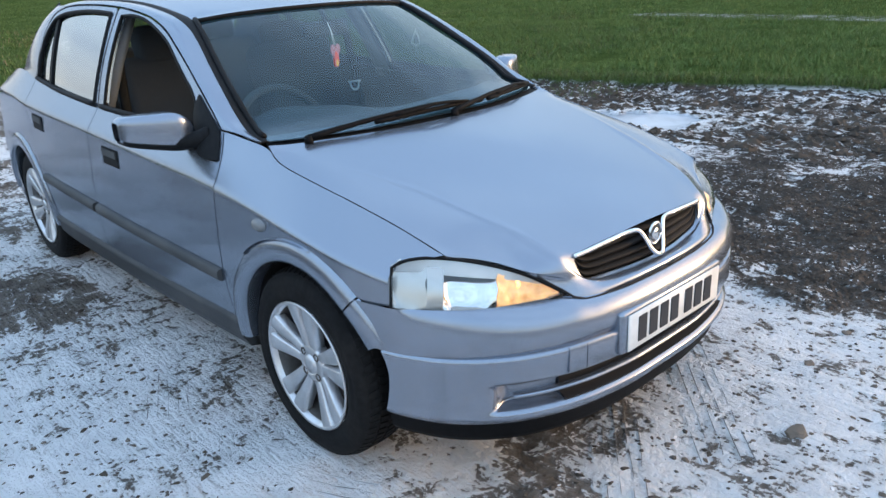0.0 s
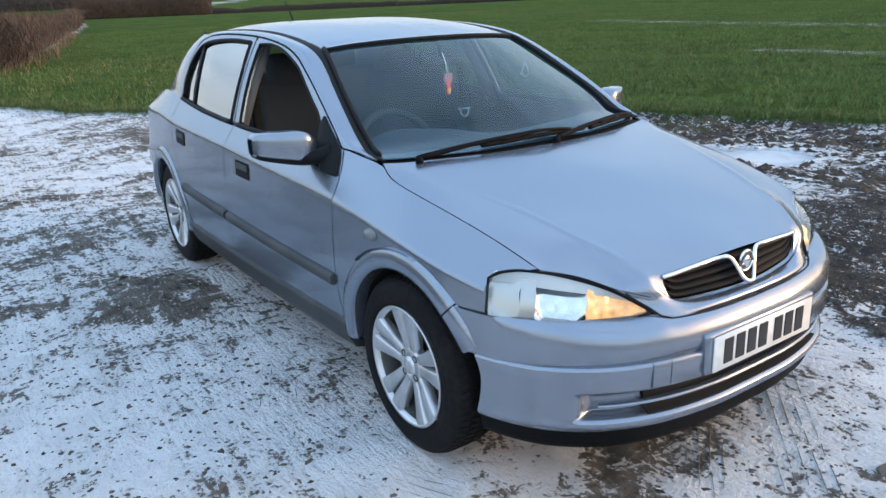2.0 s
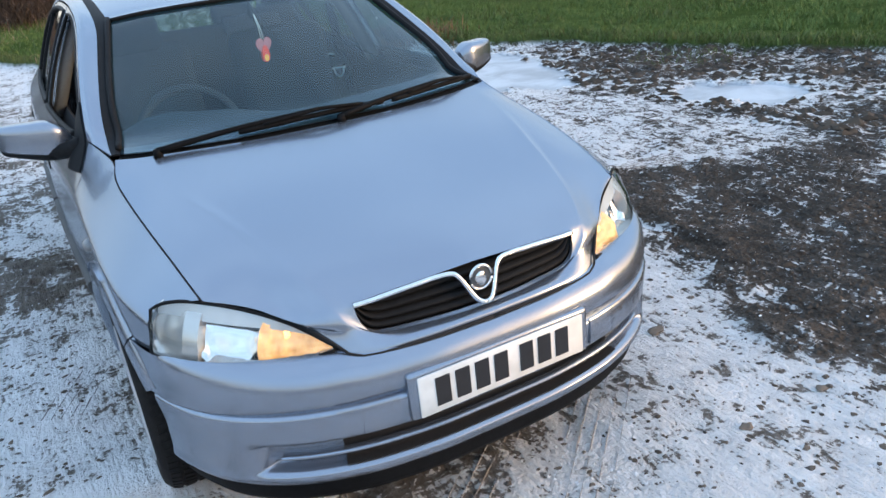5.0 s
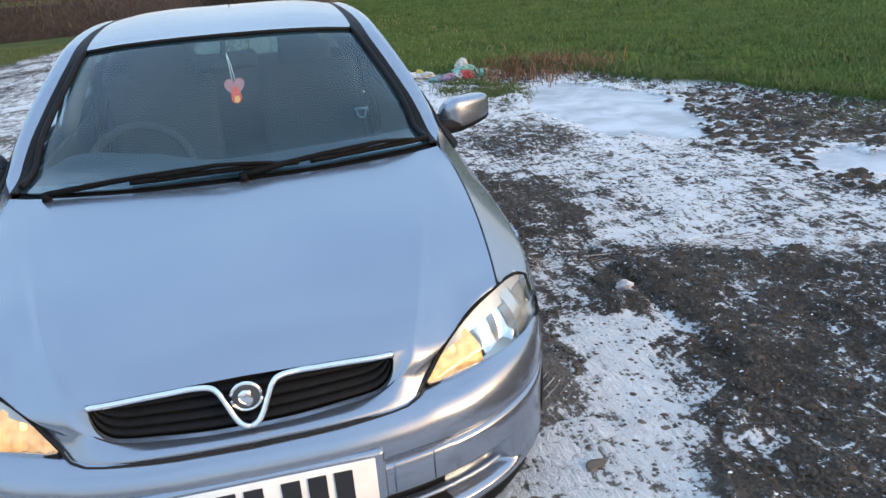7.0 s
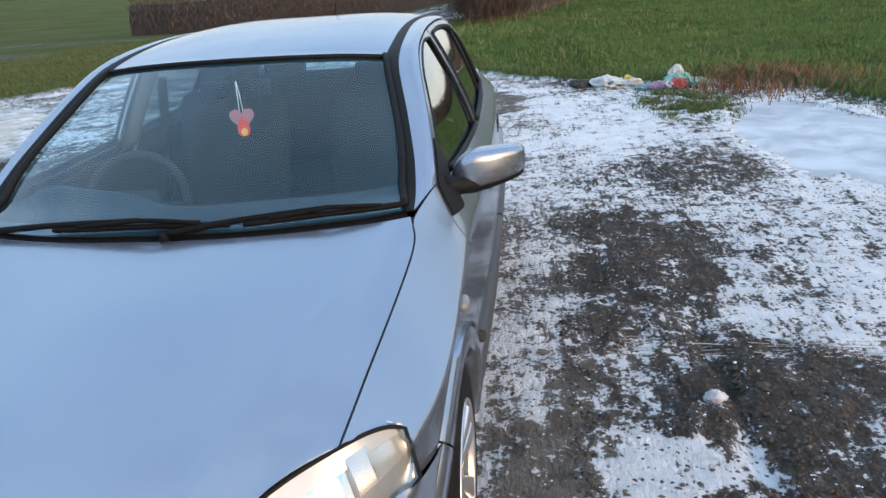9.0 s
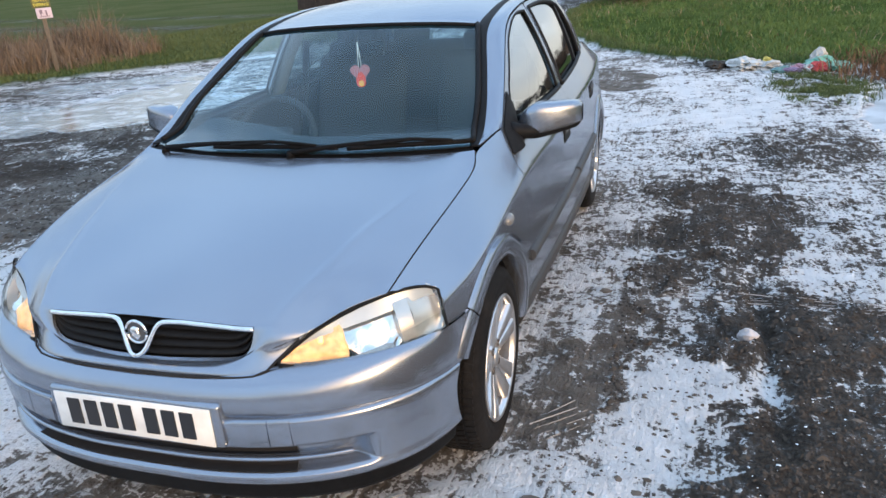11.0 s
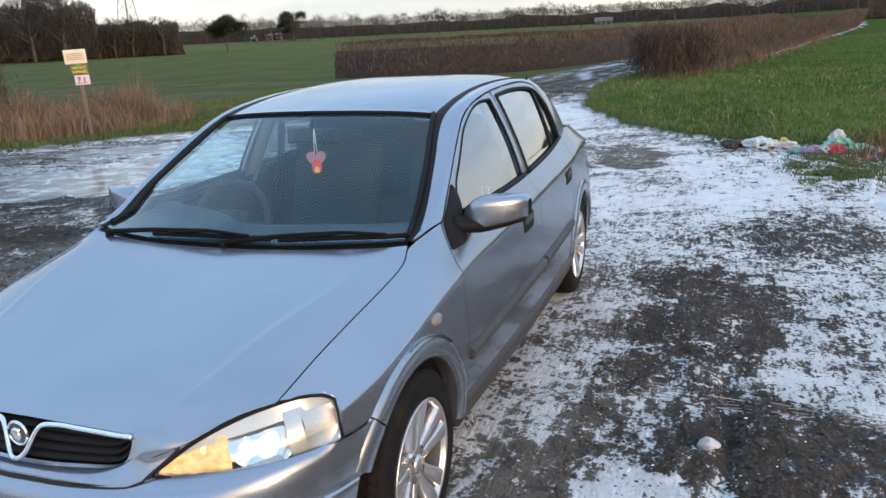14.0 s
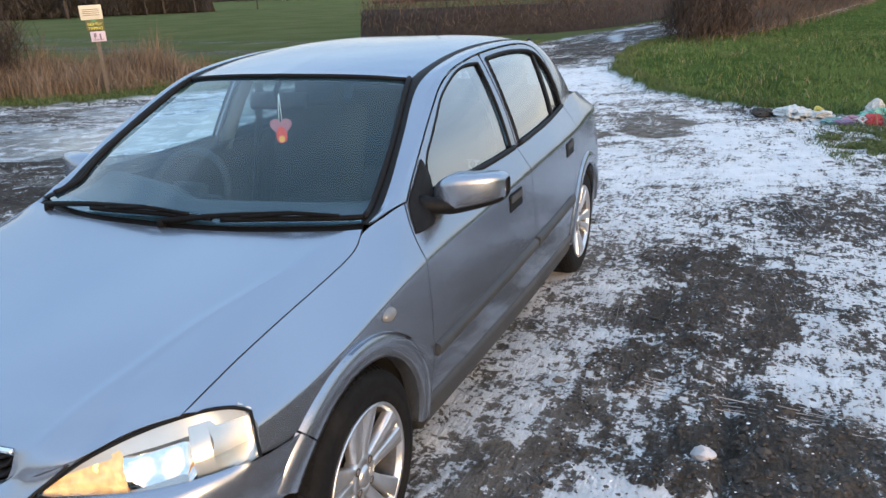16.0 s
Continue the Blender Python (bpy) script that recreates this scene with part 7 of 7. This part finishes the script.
def lettering(words, x, z, size, parent):
    cu = bpy.data.curves.new("lettering", "FONT")
    cu.body, cu.size, cu.align_x, cu.extrude = words, size, "CENTER", 0.001
    tmp = new("lettering", cu)
    me = bpy.data.meshes.new_from_object(tmp.evaluated_get(bpy.context.evaluated_depsgraph_get()))
    bpy.data.objects.remove(tmp)
    me.transform(Matrix.Translation((x, -0.0225, z)) @ Matrix.Rotation(radians(90), 4, "X"))
    me.materials.clear()
    me.materials.append(SIGN_YELLOW)
    ob = new("lettering", me)
    ob.parent = parent


lettering("NO FLY", 0.01, 1.315, 0.075, mid_b)
lettering("TIPPING", 0.01, 1.235, 0.075, mid_b)

# ---- loose things on the ground ----
def lump(name, at, size, mat, seed, flat=0.7, rough=0.35, detail=2, parent=None):
    """An uneven lump that sits on the ground."""
    bm = bmesh.new()
    bmesh.ops.create_icosphere(bm, subdivisions=detail, radius=0.5)
    for v in bm.verts:
        k = 1 + rough * (noise.noise(v.co * 2.3 + Vector((seed * 3.1, seed, 0))) + 0.5 * noise.noise(v.co * 6 + Vector((0, seed, seed))))
        v.co = Vector((v.co.x * size[0] * k, v.co.y * size[1] * k, v.co.z * size[2] * k))
    ob = part(name, bm, mat, parent, smooth=False)
    z = float(ground_z(arr([at[0]]), arr([at[1]]))[0])
    ob.location = (at[0], at[1], z + size[2] * flat * 0.5)
    return ob


ICE_STONE = material("frosted_stone", (0.50, 0.49, 0.50), 0.6, grain=0.15, grain_scale=25, stain=(0.38, 0.34, 0.35), stain_scale=14, stain_amount=0.6, bump=0.4, bump_scale=40)
st = lump("frosted_stone", (1.625, -0.455), (0.082, 0.072, 0.056), ICE_STONE, 5, 0.55, 0.38, 3)
tagged(st, "frost-covered pale stone lying in the mud", "stone")
CLOD = leaf_material("mud_clods", (0.022, 0.018, 0.014), (0.095, 0.075, 0.058), 0.9)
PEBBLE = leaf_material("pebbles", (0.030, 0.026, 0.022), (0.160, 0.140, 0.125), 0.8)
SPECK = leaf_material("mud_specks", (0.045, 0.035, 0.027), (0.190, 0.155, 0.125), 0.9)
OLD_RIME = leaf_material("old_rime", (0.15, 0.145, 0.14), (0.42, 0.42, 0.43), 0.7)
RIME = leaf_material("rime_crumbs", (0.55, 0.57, 0.60), (0.85, 0.86, 0.88), 0.6)


def crumbs(name, n, where, s0, s1, mat, flat, label, category):
    """Many small angular crumbs, uncountable, in one object."""
    p = where(n)
    k = len(p)
    z = ground_z(p[:, 0], p[:, 1])
    sz = rng_.uniform(s0, s1, k) * rng_.uniform(0.5, 1.0, k)
    ring = np.linspace(0, 2 * math.pi, 7)[:-1]
    base = arr([(math.cos(a), math.sin(a), 0) for a in ring] + [(0.15, 0.1, 1.0), (-0.2, -0.1, 0.9)])
    ang = rng_.uniform(0, 2 * math.pi, k)
    jit = rng_.uniform(0.45, 1.25, (k, 8, 3))
    v = base[None] * jit * sz[:, None, None] * (1, 1, flat)
    v[..., 0] *= rng_.uniform(0.8, 1.6, (k, 1))
    c, s_ = np.cos(ang)[:, None], np.sin(ang)[:, None]
    v = np.stack([v[..., 0] * c - v[..., 1] * s_, v[..., 0] * s_ + v[..., 1] * c, v[..., 2]], -1)
    v = v + np.stack([p[:, 0], p[:, 1], z], 1)[:, None]
    f = arr([(0, 1, 6), (1, 2, 6), (2, 3, 7), (3, 4, 7), (4, 5, 7), (5, 0, 6), (2, 7, 6), (5, 6, 7)]).astype(int)
    q = (np.arange(k)[:, None, None] * 8 + f[None]).reshape(-1, 3)
    ob = mass_mesh(name, v.reshape(-1, 3), q, mat, False)
    return tagged(ob, label, category, kind="stuff")


def yard_at(x0, x1, y0, y1, dark=None):
    def pick(n):
        p = np.stack([rng_.uniform(x0, x1, n), rng_.uniform(y0, y1, n)], 1)
        f, ice, fld, vrg = layout(p[:, 0], p[:, 1])
        keep = (fld < 0.5) & (vrg < 0.5) & (ice < 0.3)
        keep &= ~((np.abs(p[:, 0]) < 0.95) & (p[:, 1] > -1.9) & (p[:, 1] < 1.9))
        if dark is not None:
            keep &= f < dark
        return p[keep]
    return pick


crumbs("pebbles", 8000, yard_at(-3.4, 3.4, -3.6, 3.5), 0.004, 0.014, PEBBLE, 0.6, "small dark pebbles scattered over the frosty yard", "pebbles")
crumbs("mud_clods", 2600, yard_at(-4.5, 6.5, -3.6, 6, 0.45), 0.010, 0.032, CLOD, 0.55, "frozen clods of dark mud", "mud")
crumbs("mud_clods", 2600, yard_at(3.6, 6.6, -3.0, 4.2), 0.02, 0.075, CLOD, 0.55, "churned clods of mud beside the field", "mud")
CHURNED = material("churned_mud", (0.034, 0.027, 0.021), 0.8, grain=0.5, grain_scale=90, stain=(0.060, 0.048, 0.037), stain_scale=5)
crumbs("rime_crumbs", 15000, yard_at(-3.2, 4.5, -3.6, 4), 0.002, 0.008, RIME, 0.4, "crumbs of white rime and old snow", "frost")
crumbs("mud_specks", 6500, yard_at(-3.4, 3.0, -3.6, 3.2), 0.004, 0.017, SPECK, 0.30, "flat brown specks of frozen mud on the frost", "mud")
crumbs("mud_crumbs", 26000, yard_at(1.1, 3.6, -2.2, 2.2, 0.34), 0.005, 0.018, CHURNED, 0.7, "dark crumbs of churned frozen mud", "mud")
crumbs("wet_clods", 5000, yard_at(-6.0, -2.2, -0.5, 4.5, 0.30), 0.006, 0.026, CHURNED, 0.55, "small dark clods on the wet track", "mud")
for k, (x, y, a) in enumerate(((0.30, -2.35, 0.09), (0.55, -2.55, 0.07), (-1.15, -1.95, 0.06), (-0.9, -2.45, 0.05), (0.95, -1.62, 0.07), (1.02, -0.05, 0.06), (-1.5, -1.2, 0.05), (0.75, -2.2, 0.05), (-0.45, -2.6, 0.06), (1.1, -2.2, 0.05))):
    ob = lump("mud_clod", (x, y), (a * 0.95, a * 0.7, a * 0.22), SPECK, 20 + k, 0.4, 0.6)
    tagged(ob, "flat clod of frozen brown mud on the frost", "mud clod", "clods on the yard")

# ---- frozen tyre prints: ridges of rime ----
def tyre_print(x0, y0, x1, y1, width, lines):
    d = arr((x1 - x0, y1 - y0))
    length = np.linalg.norm(d)
    d /= length
    n = arr((-d[1], d[0]))
    verts, faces = [], []
    for i in range(lines):
        o = (i / (lines - 1) - 0.5) * width
        t = 0.0
        while t < length:
            seg = rng_.uniform(0.06, 0.25)
            w = rng_.uniform(0.0009, 0.0020)
            a, b = arr((x0, y0)) + d * t + n * o, arr((x0, y0)) + d * min(t + seg, length) + n * (o + rng_.normal(0, 0.003))
            za, zb = (float(ground_z(arr([q[0]]), arr([q[1]]))[0]) for q in (a, b))
            k = len(verts)
            for q, z in ((a, za), (b, zb)):
                for side, h in ((-1, -0.001), (0, 0.0025), (1, -0.001)):
                    verts.append((q[0] + n[0] * w * side, q[1] + n[1] * w * side, z + h))
            faces += [(k, k + 1, k + 4, k + 3), (k + 1, k + 2, k + 5, k + 4)]
            t += seg + rng_.uniform(0.0, 0.05)
    ob = mass_mesh("tyre_print", arr(verts), arr(faces).astype(int), OLD_RIME, False)
    return tagged(ob, "frozen tyre print with white ridges of rime", "tyre print", kind="stuff")


tyre_print(0.62, -1.73, 0.02, -2.27, 0.16, 5)
tyre_print(0.15, -1.75, -0.42, -2.20, 0.15, 5)
tyre_print(0.90, -1.26, 1.06, -1.10, 0.13, 5)
tyre_print(1.30, 0.01, 2.60, -0.10, 0.15, 6)
tyre_print(1.90, 3.24, 2.05, 2.50, 0.13, 5)
tyre_print(1.86, 1.60, 1.95, 0.95, 0.13, 4)
tyre_print(1.03, 1.02, 1.07, 0.55, 0.20, 7)
tyre_print(-0.98, -1.35, -0.84, -1.62, 0.15, 5)
tyre_print(-1.05, -0.75, -0.92, -0.45, 0.14, 5)
for k in range(9):
    cx, cy = 2.92 + 0.02 * k, -0.36 - 0.095 * k
    tyre_print(cx - 0.10, cy - 0.05, cx + 0.10, cy + 0.06, 0.035, 6)

# ---- dumped rubbish at the field's edge ----
PLASTIC_WHITE = material("white_bag", (0.48, 0.48, 0.46), 0.4, grain=0.1, grain_scale=20, stain=(0.35, 0.33, 0.30), stain_scale=5, stain_amount=0.6)
PLASTIC_GREEN = material("green_bag", (0.15, 0.36, 0.27), 0.4, grain=0.15, grain_scale=20)
PLASTIC_RED = material("red_cloth", (0.33, 0.045, 0.05), 0.7, grain=0.2)
PLASTIC_PINK = material("pink_cloth", (0.36, 0.20, 0.25), 0.7, grain=0.2)
PLASTIC_YELLOW = material("yellow_carton", (0.50, 0.44, 0.12), 0.6, grain=0.1)
PLASTIC_TEAL = material("teal_cloth", (0.12, 0.25, 0.27), 0.7, grain=0.2)
PLASTIC_PURPLE = material("purple_cloth", (0.19, 0.14, 0.23), 0.7, grain=0.2)
RUSSET = leaf_material("dead_dock", (0.090, 0.045, 0.025), (0.260, 0.150, 0.085))


def crumpled(name, x, y, size, mat, seed, label, category):
    """A thrown-down bag or rag: a flat heap of folds with torn points."""
    bm = bmesh.new()
    bmesh.ops.create_icosphere(bm, subdivisions=4, radius=0.5)
    off = Vector((seed * 1.3, seed * 0.7, seed * 2.1))
    for v in bm.verts:
        ridge = 1 - abs(noise.noise(v.co * 4.2 + off)) * 2.2
        k = 0.75 + 0.45 * noise.noise(v.co * 2.0 + off) + 0.28 * ridge + 0.20 * noise.noise(v.co * 11 + off)
        v.co = Vector((v.co.x * size[0] * k * 1.15, v.co.y * size[1] * k * 1.15, max(v.co.z, -0.2) * size[2] * k * 0.8))
    ob = part(name, bm, mat, None, smooth=False)
    ob.location = (x, y, float(ground_z(arr([x]), arr([y]))[0]) + size[2] * 0.12)
    ob.rotation_euler = (0, 0, seed * 1.7)
    return tagged(ob, label, category, "dumped rubbish")


for nm, x, y, sz, mt, sd, lb, ct in (("plastic_sack", 2.08, 7.42, (0.55, 0.40, 0.26), PLASTIC_WHITE, 1, "torn white plastic sack on the grass edge", "plastic bag"),
                                     ("plastic_sack", 2.36, 7.30, (0.36, 0.30, 0.22), PLASTIC_WHITE, 2, "grubby white plastic sack on the grass edge", "plastic bag"),
                                     ("green_bag", 2.98, 7.28, (0.50, 0.34, 0.30), PLASTIC_GREEN, 3, "crumpled green plastic bag in the rubbish", "plastic bag"),
                                     ("green_bag", 3.16, 7.12, (0.30, 0.24, 0.20), PLASTIC_GREEN, 9, "small crumpled green plastic bag", "plastic bag"),
                                     ("red_cloth", 2.90, 6.98, (0.26, 0.15, 0.22), PLASTIC_RED, 4, "red cloth among the dumped rubbish", "cloth"),
                                     ("pink_cloth", 2.68, 7.10, (0.24, 0.20, 0.16), PLASTIC_PINK, 5, "pink cloth among the dumped rubbish", "cloth"),
                                     ("teal_cloth", 2.48, 7.06, (0.26, 0.18, 0.13), PLASTIC_TEAL, 6, "teal cloth among the dumped rubbish", "cloth"),
                                     ("purple_cloth", 2.60, 6.98, (0.22, 0.16, 0.12), PLASTIC_PURPLE, 7, "purple cloth among the dumped rubbish", "cloth"),
                                     ("yellow_carton", 2.36, 7.62, (0.11, 0.10, 0.13), PLASTIC_YELLOW, 8, "yellow carton behind the white sack", "carton"),
                                     ("white_rag", 2.80, 7.02, (0.24, 0.16, 0.16), PLASTIC_WHITE, 10, "white rag among the dumped rubbish", "cloth"),
                                     ("white_rag", 2.95, 7.45, (0.20, 0.16, 0.30), PLASTIC_WHITE, 11, "stiff white rag standing behind the green bag", "cloth"),
                                     ("dark_sack", 1.72, 7.60, (0.45, 0.26, 0.14), CLOD, 12, "flattened dark sack in the grass", "plastic bag"),
                                     ("pale_box", -11.4, 10.4, (0.42, 0.24, 0.16), PLASTIC_WHITE, 13, "pale litter lying before the reeds", "litter")):
    crumpled(nm, x, y, sz, mt, sd, lb, ct)
p = scatter(5000, 2.9, 5.3, 5.0, 8.2, lambda x, y: np.exp(-((x - 3.9) / 0.8) ** 2 - ((y - 6.9) / 0.7) ** 2) > rng_.uniform(0, 1, len(x)))
tagged(blades("dead_weeds", p, rng_.uniform(0.06, 0.26, len(p)), np.full(len(p), 0.014), rng_.uniform(0.2, 1.0, len(p)), RUSSET), "russet dead dock and weeds by the puddle", "weeds", kind="stuff")
